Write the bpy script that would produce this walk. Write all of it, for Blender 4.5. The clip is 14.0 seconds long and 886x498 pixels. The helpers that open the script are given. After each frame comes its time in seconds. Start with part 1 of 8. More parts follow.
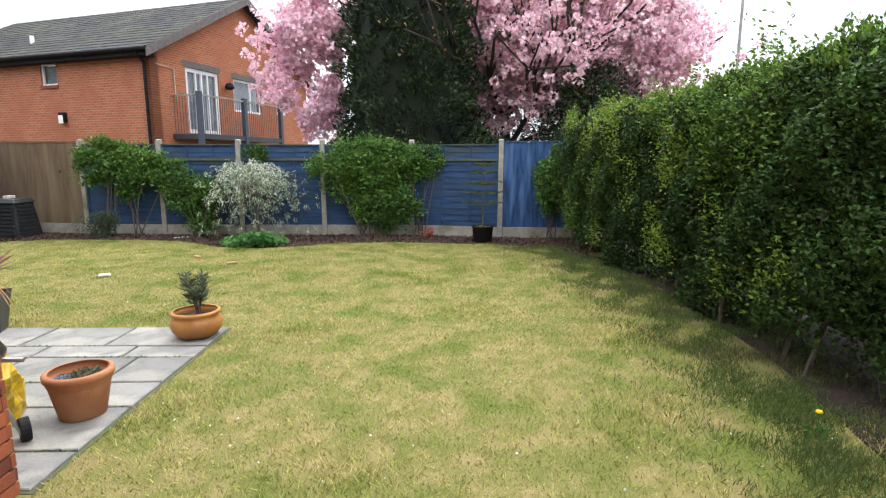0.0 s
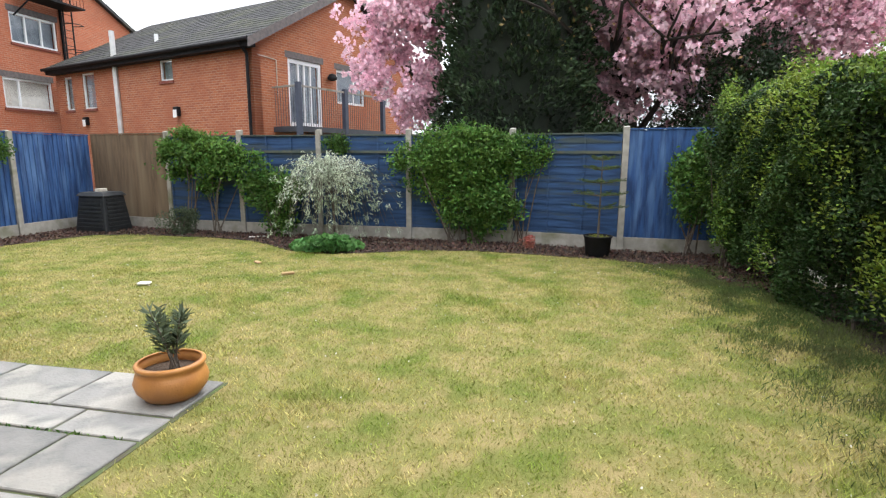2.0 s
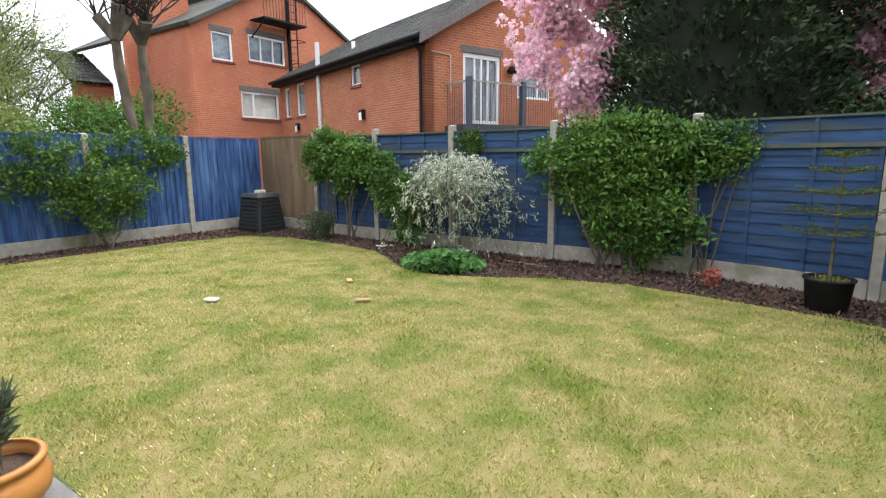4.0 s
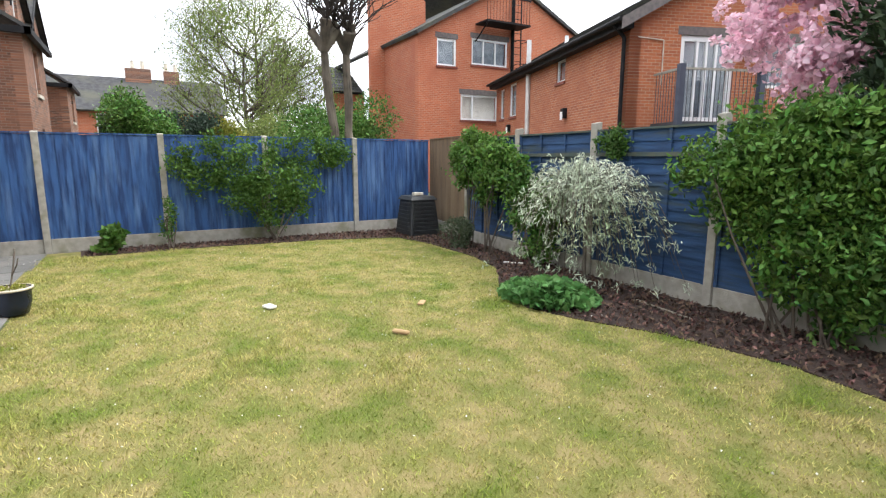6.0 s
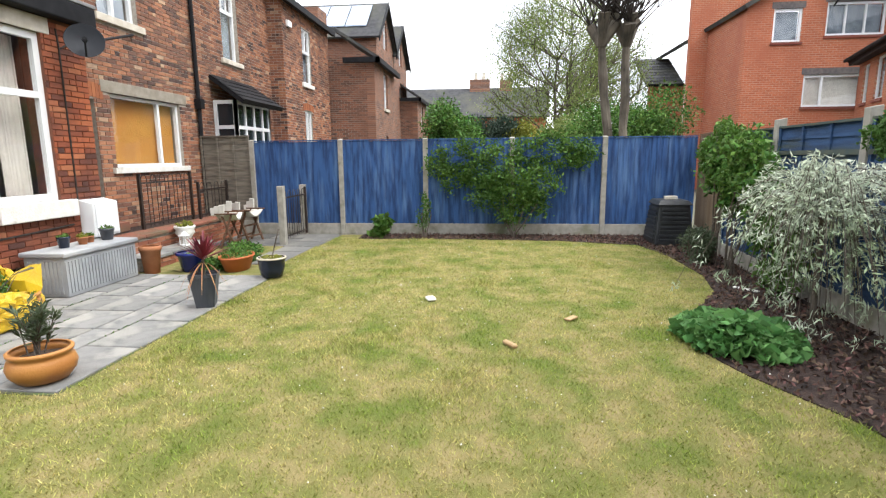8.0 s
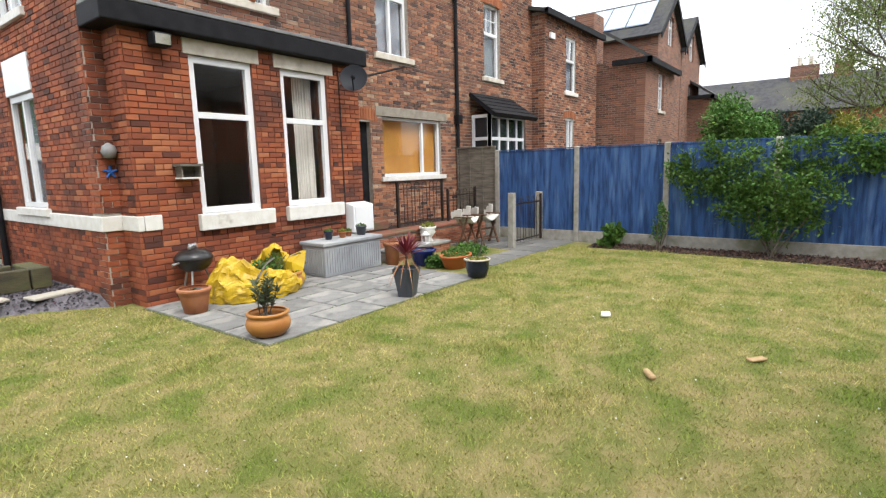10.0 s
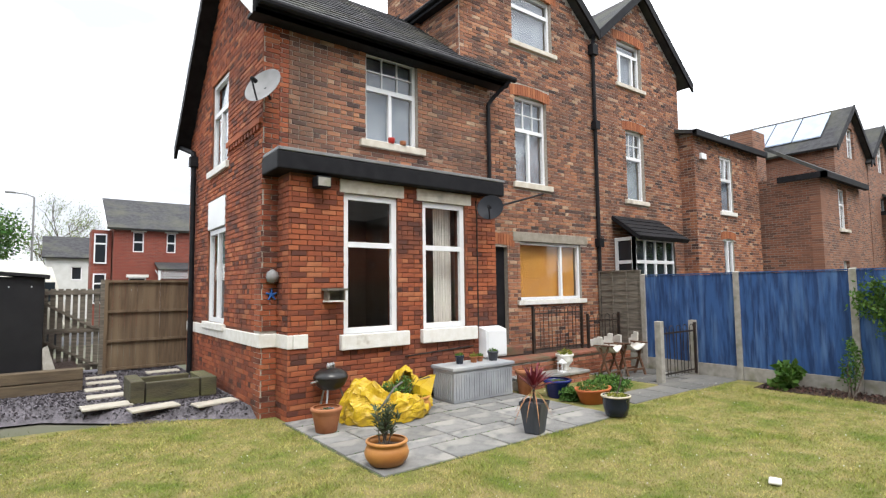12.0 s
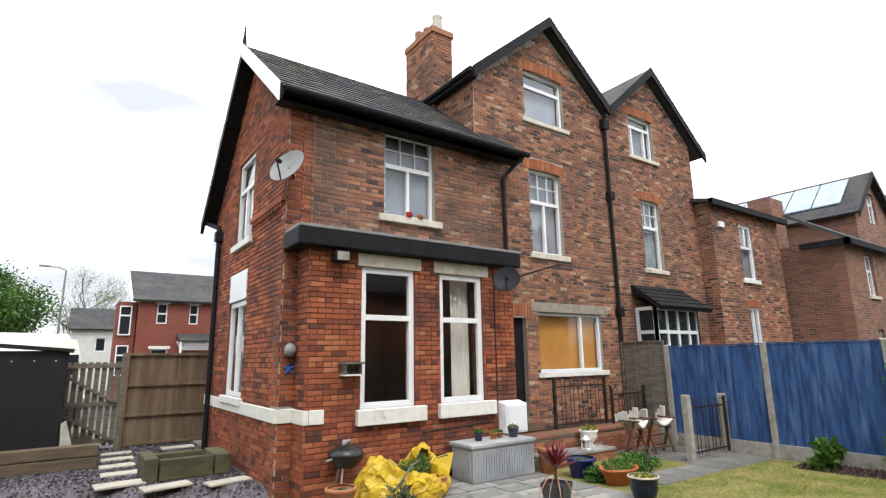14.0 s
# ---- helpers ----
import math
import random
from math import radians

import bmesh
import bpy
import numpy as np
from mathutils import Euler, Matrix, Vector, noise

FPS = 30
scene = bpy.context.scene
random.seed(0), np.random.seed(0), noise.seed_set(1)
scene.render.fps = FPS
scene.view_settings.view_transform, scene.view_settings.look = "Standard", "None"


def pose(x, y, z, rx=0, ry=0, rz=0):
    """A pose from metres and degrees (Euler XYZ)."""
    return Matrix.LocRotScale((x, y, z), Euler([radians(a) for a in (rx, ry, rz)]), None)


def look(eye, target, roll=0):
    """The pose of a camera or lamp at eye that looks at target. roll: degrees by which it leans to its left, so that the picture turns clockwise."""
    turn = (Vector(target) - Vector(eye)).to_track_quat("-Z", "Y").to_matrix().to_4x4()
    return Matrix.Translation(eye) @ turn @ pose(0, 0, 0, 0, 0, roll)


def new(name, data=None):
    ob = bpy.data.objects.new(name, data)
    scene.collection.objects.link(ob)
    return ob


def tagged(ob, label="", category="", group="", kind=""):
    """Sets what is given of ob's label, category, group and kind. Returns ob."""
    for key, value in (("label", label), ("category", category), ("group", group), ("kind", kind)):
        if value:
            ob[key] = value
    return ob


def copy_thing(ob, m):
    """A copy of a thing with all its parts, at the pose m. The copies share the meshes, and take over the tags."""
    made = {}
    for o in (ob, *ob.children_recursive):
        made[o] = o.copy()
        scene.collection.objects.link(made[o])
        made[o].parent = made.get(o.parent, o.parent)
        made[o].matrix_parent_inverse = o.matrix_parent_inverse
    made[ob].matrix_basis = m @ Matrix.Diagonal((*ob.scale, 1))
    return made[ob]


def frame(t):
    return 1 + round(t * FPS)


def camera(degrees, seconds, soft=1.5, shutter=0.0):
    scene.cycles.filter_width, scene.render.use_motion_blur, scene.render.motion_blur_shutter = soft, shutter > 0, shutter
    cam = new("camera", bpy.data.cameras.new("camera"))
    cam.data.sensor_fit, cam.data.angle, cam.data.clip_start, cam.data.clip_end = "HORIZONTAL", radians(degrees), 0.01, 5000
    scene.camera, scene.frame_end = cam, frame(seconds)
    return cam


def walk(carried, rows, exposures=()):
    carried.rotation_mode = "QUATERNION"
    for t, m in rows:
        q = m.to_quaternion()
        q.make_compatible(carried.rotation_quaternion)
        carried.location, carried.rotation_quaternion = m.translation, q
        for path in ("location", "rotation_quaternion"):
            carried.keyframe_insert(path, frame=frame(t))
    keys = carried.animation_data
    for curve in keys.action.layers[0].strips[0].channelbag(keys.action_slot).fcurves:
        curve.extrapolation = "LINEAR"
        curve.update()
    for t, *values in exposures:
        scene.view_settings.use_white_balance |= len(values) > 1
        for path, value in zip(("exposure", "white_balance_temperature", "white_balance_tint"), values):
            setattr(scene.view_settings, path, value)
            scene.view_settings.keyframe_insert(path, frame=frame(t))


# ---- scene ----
cam = camera(80.2, 14.0, soft=1.25)
PATH = [
    (0, (0.01, -0.329, 1.613), (0.047, 1.643, 1.284), 0.1),
    (0.5, (0.014, 0.034, 1.611), (-0.021, 2.006, 1.278), 0.3),
    (1, (0.053, 0.48, 1.612), (-0.042, 2.448, 1.27), 0.3),
    (1.5, (0.085, 0.978, 1.602), (-0.123, 2.936, 1.253), 0.2),
    (2, (0.187, 1.55, 1.572), (-0.194, 3.482, 1.224), 0.2),
    (2.5, (0.261, 2.104, 1.567), (-0.302, 3.99, 1.213), 0.1),
    (3, (0.406, 2.625, 1.569), (-0.357, 4.44, 1.218), 0.0),
    (5.3, (0.896, 5.198, 1.561), (-0.603, 6.478, 1.222), -0.2),
    (5.5, (0.924, 5.396, 1.577), (-0.638, 6.599, 1.24), 0.1),
    (6, (1.038, 5.914, 1.59), (-0.676, 6.888, 1.251), 0.1),
    (6.5, (1.107, 6.381, 1.584), (-0.723, 7.115, 1.246), -0.1),
    (7, (1.165, 6.84, 1.596), (-0.758, 7.274, 1.256), -0.2),
    (7.5, (1.252, 7.287, 1.641), (-0.715, 7.404, 1.297), -0.4),
    (8, (1.224, 7.723, 1.629), (-0.737, 7.526, 1.285), -0.5),
    (8.5, (1.203, 8.095, 1.642), (-0.7, 7.586, 1.295), -0.8),
    (9, (1.107, 8.481, 1.63), (-0.688, 7.667, 1.287), -0.7),
    (9.2, (1.072, 8.605, 1.629), (-0.683, 7.709, 1.288), -1.0),
    (11.3, (0.603, 9.145, 1.756), (-0.664, 7.602, 1.647), -0.3),
    (11.5, (0.593, 9.151, 1.769), (-0.65, 7.584, 1.735), -0.3),
    (12, (0.641, 9.06, 1.78), (-0.565, 7.471, 1.927), -0.7),
    (12.5, (0.644, 9.091, 1.818), (-0.521, 7.485, 2.075), -0.8),
    (13, (0.642, 9.135, 1.803), (-0.494, 7.525, 2.147), -0.8),
    (13.5, (0.638, 9.122, 1.819), (-0.49, 7.515, 2.203), -0.8),
    (14, (0.647, 9.142, 1.829), (-0.481, 7.54, 2.234), -0.9),
]
walk(cam, [(t, look(eye, target, roll)) for t, eye, target, roll in PATH], exposures=((0.0, 1.36), (7.5, 1.34), (9.0, 1.15), (11.5, 1.04), (14.0, 0.85)))

# ---- world and light: bright overcast day ----
world = bpy.data.worlds.new("sky")
scene.world = world
world.use_nodes = True
wt = world.node_tree
wt.nodes.clear()
w_out = wt.nodes.new("ShaderNodeOutputWorld")
w_sky = wt.nodes.new("ShaderNodeTexSky")
w_sky.sky_type, w_sky.sun_disc = "NISHITA", False
w_sky.sun_elevation, w_sky.sun_rotation = radians(48), radians(200)
w_bg1 = wt.nodes.new("ShaderNodeBackground")
w_bg1.inputs["Strength"].default_value = 0.1
wt.links.new(w_sky.outputs[0], w_bg1.inputs["Color"])
w_noise = wt.nodes.new("ShaderNodeTexNoise")
w_noise.inputs["Scale"].default_value, w_noise.inputs["Detail"].default_value = 2.2, 6
w_ramp = wt.nodes.new("ShaderNodeValToRGB")
w_ramp.color_ramp.elements[0].position, w_ramp.color_ramp.elements[0].color = 0.28, (0.33, 0.345, 0.375, 1)
w_ramp.color_ramp.elements[1].position, w_ramp.color_ramp.elements[1].color = 0.56, (1.0, 1.03, 1.08, 1)
w_co = wt.nodes.new("ShaderNodeTexCoord")
w_map = wt.nodes.new("ShaderNodeMapping")
w_map.inputs["Scale"].default_value = (1.0, 1.0, 2.6)
wt.links.new(w_co.outputs["Generated"], w_map.inputs[0])
wt.links.new(w_map.outputs[0], w_noise.inputs["Vector"])
w_xyz = wt.nodes.new("ShaderNodeSeparateXYZ")
wt.links.new(w_co.outputs["Generated"], w_xyz.inputs[0])
w_high = wt.nodes.new("ShaderNodeMath")
w_high.operation = "MULTIPLY_ADD"
w_high.inputs[1].default_value = 0.5
wt.links.new(w_xyz.outputs["Z"], w_high.inputs[0])
wt.links.new(w_noise.outputs[0], w_high.inputs[2])
w_low = wt.nodes.new("ShaderNodeMath")
w_low.operation = "SUBTRACT"
w_low.inputs[1].default_value = 0.25
wt.links.new(w_high.outputs[0], w_low.inputs[0])
wt.links.new(w_low.outputs[0], w_ramp.inputs[0])
w_bg2 = wt.nodes.new("ShaderNodeBackground")
w_bg2.inputs["Strength"].default_value = 1.46
wt.links.new(w_ramp.outputs[0], w_bg2.inputs["Color"])
w_mix = wt.nodes.new("ShaderNodeMixShader")
w_mix.inputs[0].default_value = 0.93
wt.links.new(w_bg1.outputs[0], w_mix.inputs[1])
wt.links.new(w_bg2.outputs[0], w_mix.inputs[2])
wt.links.new(w_mix.outputs[0], w_out.inputs[0])
sun = new("sun", bpy.data.lights.new("sun", "SUN"))
sun.data.energy, sun.data.angle, sun.data.color = 1.2, radians(25), (1.0, 0.96, 0.9)
sun.matrix_world = look((0, 0, 40), (-7, -22, 4))


# ---- materials ----
def mat(name, color, rough=0.8, second=None, scale=8.0, third=None, scale2=1.2, bump=0.0, bump_scale=40.0,
        metal=0.0, rnd=0.0, island=0.0, stretch=(1, 1, 1), spec=0.4, lo=0.35, hi=0.65, lo2=0.45, hi2=0.7, trans=0.0):
    """Two scales of noise between three colours, with relief; rnd varies by object, island by loose piece."""
    m = bpy.data.materials.new(name)
    m.use_nodes = True
    nt = m.node_tree
    b = nt.nodes["Principled BSDF"]
    b.inputs["Roughness"].default_value, b.inputs["Metallic"].default_value = rough, metal
    b.inputs["Specular IOR Level"].default_value = spec
    co = nt.nodes.new("ShaderNodeTexCoord")
    mp = nt.nodes.new("ShaderNodeMapping")
    mp.inputs["Scale"].default_value = stretch
    nt.links.new(co.outputs["Object"], mp.inputs[0])

    def noise_mix(a, colour, sc, l, h):
        n = nt.nodes.new("ShaderNodeTexNoise")
        n.inputs["Scale"].default_value, n.inputs["Detail"].default_value = sc, 5
        nt.links.new(mp.outputs[0], n.inputs["Vector"])
        r = nt.nodes.new("ShaderNodeMapRange")
        r.inputs["From Min"].default_value, r.inputs["From Max"].default_value = l, h
        nt.links.new(n.outputs[0], r.inputs[0])
        x = nt.nodes.new("ShaderNodeMix")
        x.data_type = "RGBA"
        nt.links.new(r.outputs[0], x.inputs[0])
        if isinstance(a, tuple):
            x.inputs[6].default_value = (*a, 1)
        else:
            nt.links.new(a, x.inputs[6])
        x.inputs[7].default_value = (*colour, 1)
        return x.outputs[2]

    out = tuple(color)
    out = noise_mix(out, second or tuple(c * 0.8 for c in color), scale, lo, hi)
    if third:
        out = noise_mix(out, third, scale2, lo2, hi2)
    if rnd or island:
        if rnd:
            s = nt.nodes.new("ShaderNodeObjectInfo").outputs["Random"]
        else:
            s = nt.nodes.new("ShaderNodeNewGeometry").outputs["Random Per Island"]
        amount = rnd or island
        r = nt.nodes.new("ShaderNodeMapRange")
        r.inputs["To Min"].default_value, r.inputs["To Max"].default_value = 1 - amount, 1 + amount
        nt.links.new(s, r.inputs[0])
        h = nt.nodes.new("ShaderNodeHueSaturation")
        nt.links.new(r.outputs[0], h.inputs["Value"])
        r2 = nt.nodes.new("ShaderNodeMapRange")
        r2.inputs["To Min"].default_value, r2.inputs["To Max"].default_value = 0.5 - amount * 0.04, 0.5 + amount * 0.04
        ws = nt.nodes.new("ShaderNodeTexWhiteNoise")
        ws.noise_dimensions = "1D"
        nt.links.new(s, ws.inputs["W"])
        nt.links.new(ws.outputs[0], r2.inputs[0])
        nt.links.new(r2.outputs[0], h.inputs["Hue"])
        nt.links.new(out, h.inputs["Color"])
        out = h.outputs[0]
    nt.links.new(out, b.inputs["Base Color"])
    if bump:
        n = nt.nodes.new("ShaderNodeTexNoise")
        n.inputs["Scale"].default_value, n.inputs["Detail"].default_value = bump_scale, 6
        nt.links.new(mp.outputs[0], n.inputs["Vector"])
        bp = nt.nodes.new("ShaderNodeBump")
        bp.inputs["Strength"].default_value, bp.inputs["Distance"].default_value = bump, 0.02
        nt.links.new(n.outputs[0], bp.inputs["Height"])
        nt.links.new(bp.outputs[0], b.inputs["Normal"])
    if trans:
        t = nt.nodes.new("ShaderNodeBsdfTranslucent")
        nt.links.new(out, t.inputs[0])
        ms = nt.nodes.new("ShaderNodeMixShader")
        ms.inputs[0].default_value = trans
        nt.links.new(b.outputs[0], ms.inputs[1])
        nt.links.new(t.outputs[0], ms.inputs[2])
        nt.links.new(ms.outputs[0], nt.nodes["Material Output"].inputs[0])
    return m


def brick_mat(name, c1, c2, mortar, c3, direction=(1, 0), bw=0.225, bh=0.075):
    """Brickwork for walls that stay far off; direction is the way along the wall in plan."""
    m = bpy.data.materials.new(name)
    m.use_nodes = True
    nt = m.node_tree
    b = nt.nodes["Principled BSDF"]
    b.inputs["Roughness"].default_value = 0.9
    co = nt.nodes.new("ShaderNodeTexCoord")
    dot = nt.nodes.new("ShaderNodeVectorMath")
    dot.operation = "DOT_PRODUCT"
    dot.inputs[1].default_value = (direction[0], direction[1], 0)
    nt.links.new(co.outputs["Object"], dot.inputs[0])
    sp = nt.nodes.new("ShaderNodeSeparateXYZ")
    nt.links.new(co.outputs["Object"], sp.inputs[0])
    cb = nt.nodes.new("ShaderNodeCombineXYZ")
    nt.links.new(dot.outputs["Value"], cb.inputs[0])
    nt.links.new(sp.outputs[2], cb.inputs[1])
    br = nt.nodes.new("ShaderNodeTexBrick")
    br.inputs["Scale"].default_value = 1.0
    br.inputs["Brick Width"].default_value, br.inputs["Row Height"].default_value = bw, bh
    br.inputs["Mortar Size"].default_value, br.inputs["Mortar Smooth"].default_value = 0.007, 0.2
    br.inputs["Bias"].default_value = -0.1
    for key, c in (("Color1", c1), ("Color2", c2), ("Mortar", mortar)):
        br.inputs[key].default_value = (*c, 1)
    nt.links.new(cb.outputs[0], br.inputs["Vector"])
    n = nt.nodes.new("ShaderNodeTexNoise")
    n.inputs["Scale"].default_value, n.inputs["Detail"].default_value = 0.8, 6
    nt.links.new(co.outputs["Object"], n.inputs["Vector"])
    r = nt.nodes.new("ShaderNodeMapRange")
    r.inputs["From Min"].default_value, r.inputs["From Max"].default_value = 0.45, 0.75
    nt.links.new(n.outputs[0], r.inputs[0])
    x = nt.nodes.new("ShaderNodeMix")
    x.data_type = "RGBA"
    nt.links.new(r.outputs[0], x.inputs[0])
    nt.links.new(br.outputs["Color"], x.inputs[6])
    x.inputs[7].default_value = (*c3, 1)
    nt.links.new(x.outputs[2], b.inputs["Base Color"])
    bp = nt.nodes.new("ShaderNodeBump")
    bp.inputs["Strength"].default_value, bp.inputs["Distance"].default_value = 0.5, 0.01
    bp.invert = True
    nt.links.new(br.outputs["Fac"], bp.inputs["Height"])
    nt.links.new(bp.outputs[0], b.inputs["Normal"])
    return m


def glass_mat(name, tint=(0.02, 0.025, 0.03), clear=0.0):
    m = bpy.data.materials.new(name)
    m.use_nodes = True
    nt = m.node_tree
    b = nt.nodes["Principled BSDF"]
    b.inputs["Base Color"].default_value = (*tint, 1)
    b.inputs["Roughness"].default_value = 0.03
    b.inputs["Transmission Weight"].default_value = clear
    b.inputs["IOR"].default_value = 1.5
    return m


def ramp_mat(name, stops, rough=0.85, by="island", bump=0.25, spec=0.3, stain=None, stain_scale=0.9):
    """A colour picked per loose piece or per object out of a ramp, with a larger stain over it."""
    m = mat(name, (0.5, 0.5, 0.5), rough, bump=bump, bump_scale=90, spec=spec)
    nt = m.node_tree
    b = nt.nodes["Principled BSDF"]
    if by == "island":
        s = nt.nodes.new("ShaderNodeNewGeometry").outputs["Random Per Island"]
    else:
        s = nt.nodes.new("ShaderNodeObjectInfo").outputs["Random"]
    r = nt.nodes.new("ShaderNodeValToRGB")
    els = r.color_ramp.elements
    while len(els) < len(stops):
        els.new(0.5)
    for e, (p, c) in zip(els, stops):
        e.position, e.color = p, (*c, 1)
    nt.links.new(s, r.inputs[0])
    out = r.outputs[0]
    co = nt.nodes.new("ShaderNodeTexCoord")
    for sc, colour, l, h in ((stain_scale, stain, 0.43, 0.72), (14.0, (0.06, 0.045, 0.04), 0.56, 0.95)):
        if colour is None:
            continue
        n = nt.nodes.new("ShaderNodeTexNoise")
        n.inputs["Scale"].default_value, n.inputs["Detail"].default_value = sc, 6
        nt.links.new(co.outputs["Object"], n.inputs["Vector"])
        mr = nt.nodes.new("ShaderNodeMapRange")
        mr.inputs["From Min"].default_value, mr.inputs["From Max"].default_value = l, h
        mr.inputs["To Max"].default_value = 0.8
        nt.links.new(n.outputs[0], mr.inputs[0])
        x = nt.nodes.new("ShaderNodeMix")
        x.data_type = "RGBA"
        nt.links.new(mr.outputs[0], x.inputs[0])
        nt.links.new(out, x.inputs[6])
        x.inputs[7].default_value = (*colour, 1)
        out = x.outputs[2]
    nt.links.new(out, b.inputs["Base Color"])
    return m


RED = [(0.0, (0.075, 0.032, 0.025)), (0.15, (0.19, 0.055, 0.03)), (0.5, (0.30, 0.082, 0.037)), (0.85, (0.36, 0.105, 0.044)), (1.0, (0.42, 0.16, 0.075))]
COMMON = [(0.0, (0.045, 0.032, 0.032)), (0.15, (0.15, 0.08, 0.06)), (0.4, (0.25, 0.112, 0.07)), (0.7, (0.34, 0.15, 0.085)), (0.9, (0.40, 0.185, 0.10)), (1.0, (0.48, 0.33, 0.22))]
M_RED = ramp_mat("red_pressed_brick", RED, stain=(0.07, 0.034, 0.028), stain_scale=1.3)
M_RED_O = ramp_mat("red_pressed_brick_single", RED, by="object", stain=(0.07, 0.034, 0.028), stain_scale=1.3)
M_COMMON = ramp_mat("mixed_common_brick", COMMON, stain=(0.10, 0.06, 0.045))
M_ARCH = ramp_mat("orange_arch_brick", [(0, (0.26, 0.085, 0.04)), (1, (0.40, 0.15, 0.065))])
M_MORTAR = mat("grey_lime_mortar", (0.42, 0.385, 0.335), 0.95, (0.30, 0.265, 0.225), 20)
M_MORTAR_R = mat("dark_red_mortar", (0.20, 0.075, 0.042), 0.95, (0.12, 0.056, 0.038), 6)
M_SLATE = mat("slate_roof", (0.038, 0.038, 0.042), 0.8, (0.065, 0.065, 0.068), 5, (0.085, 0.085, 0.065), 0.9, 0.4, 30, island=0.3, spec=0.2)
M_BLACK = mat("black_painted_timber", (0.009, 0.009, 0.011), 0.62, (0.016, 0.016, 0.018), 6, spec=0.14)
M_LEAD = mat("lead_flat_roof", (0.14, 0.145, 0.15), 0.5, (0.22, 0.22, 0.22), 4)
M_UPVC = mat("white_upvc", (0.78, 0.79, 0.80), 0.3, (0.72, 0.73, 0.74), 2)
M_STONE = mat("painted_cream_stone", (0.62, 0.58, 0.50), 0.8, (0.50, 0.45, 0.37), 7, (0.30, 0.26, 0.21), 2.5, 0.3, 40, lo2=0.6, hi2=0.8)
M_WHITESTONE = mat("white_painted_sill", (0.74, 0.73, 0.69), 0.7, (0.66, 0.64, 0.58), 9, (0.38, 0.34, 0.27), 3.5, 0.3, 40, lo2=0.62, hi2=0.75)
M_GREYSTONE = mat("weathered_stone_lintel", (0.30, 0.27, 0.22), 0.9, (0.22, 0.19, 0.15), 7, bump=0.3)
M_GLASS = glass_mat("dark_window_glass")
M_CLEAR = glass_mat("clear_window_glass", (1, 1, 1), 1.0)
M_CURTAIN = mat("off_white_curtain", (0.62, 0.60, 0.55), 0.9, (0.52, 0.50, 0.46), 9)
M_NET = mat("pale_blue_net_curtain", (0.24, 0.28, 0.32), 0.9, (0.15, 0.18, 0.22), 3)
M_BLIND = mat("brown_roller_blind", (0.42, 0.20, 0.035), 0.7, (0.35, 0.16, 0.028), 3)
M_ROOM = mat("room_plaster", (0.30, 0.27, 0.24), 0.9, (0.26, 0.23, 0.20), 2)
M_SOLAR = mat("solar_panel", (0.30, 0.36, 0.45), 0.15, (0.24, 0.30, 0.40), 2, spec=0.8)
M_CONC = mat("weathered_concrete", (0.36, 0.34, 0.30), 0.95, (0.27, 0.255, 0.22), 9, (0.17, 0.17, 0.11), 2.2, 0.4, 60, lo2=0.55)
M_BLUE = mat("blue_fence_stain", (0.034, 0.108, 0.27), 0.75, (0.016, 0.052, 0.145), 4.0, (0.10, 0.20, 0.38), 2.2, 0.35, 60, island=0.38, stretch=(4, 4, 0.5), lo=0.4, hi=0.6, lo2=0.5, hi2=0.75)
M_BLUEDARK = mat("faded_blue_fence_stain", (0.028, 0.08, 0.185), 0.8, (0.015, 0.042, 0.10), 4.0, (0.045, 0.065, 0.07), 1.7, 0.35, 60, island=0.25, stretch=(0.5, 0.5, 5), lo2=0.55)
M_BROWNFENCE = mat("brown_fence_board", (0.17, 0.115, 0.07), 0.85, (0.11, 0.075, 0.048), 6, (0.22, 0.16, 0.10), 1.5, 0.3, 60, island=0.2, stretch=(4, 4, 0.4))
M_GREYFENCE = mat("grey_weathered_timber", (0.21, 0.185, 0.15), 0.9, (0.12, 0.105, 0.085), 7, bump=0.3, island=0.2, stretch=(0.5, 0.5, 4))
M_GREEN_LATH = mat("green_blue_lath", (0.05, 0.075, 0.075), 0.85, (0.09, 0.095, 0.07), 6)
M_SOIL = mat("dark_bark_mulch", (0.032, 0.019, 0.015), 0.95, (0.06, 0.036, 0.027), 26, (0.02, 0.013, 0.011), 7, 0.9, 60)
M_CHIP = mat("bark_chip", (0.062, 0.03, 0.023), 0.9, (0.12, 0.075, 0.055), 20, island=0.85)
M_LAWN = mat("worn_lawn", (0.17, 0.172, 0.042), 0.95, (0.275, 0.222, 0.092), 5.0, (0.122, 0.146, 0.024), 1.9, 0.9, 120, lo=0.38, hi=0.62, lo2=0.46, hi2=0.66)
M_BLADE = mat("grass_blade", (0.275, 0.29, 0.068), 0.8, (0.45, 0.385, 0.15), 4.5, (0.185, 0.25, 0.04), 1.9, island=0.42, spec=0.2, lo=0.38, hi=0.62, lo2=0.46, hi2=0.66, trans=0.15)
M_FAR = mat("distant_ground", (0.10, 0.11, 0.06), 0.95, (0.13, 0.12, 0.10), 0.3)
M_SLAB = mat("grey_flagstone", (0.20, 0.196, 0.187), 0.75, (0.135, 0.136, 0.132), 3.0, (0.27, 0.26, 0.235), 2.2, 0.35, 50, rnd=0.2, lo=0.42, hi=0.58, lo2=0.48, hi2=0.6)
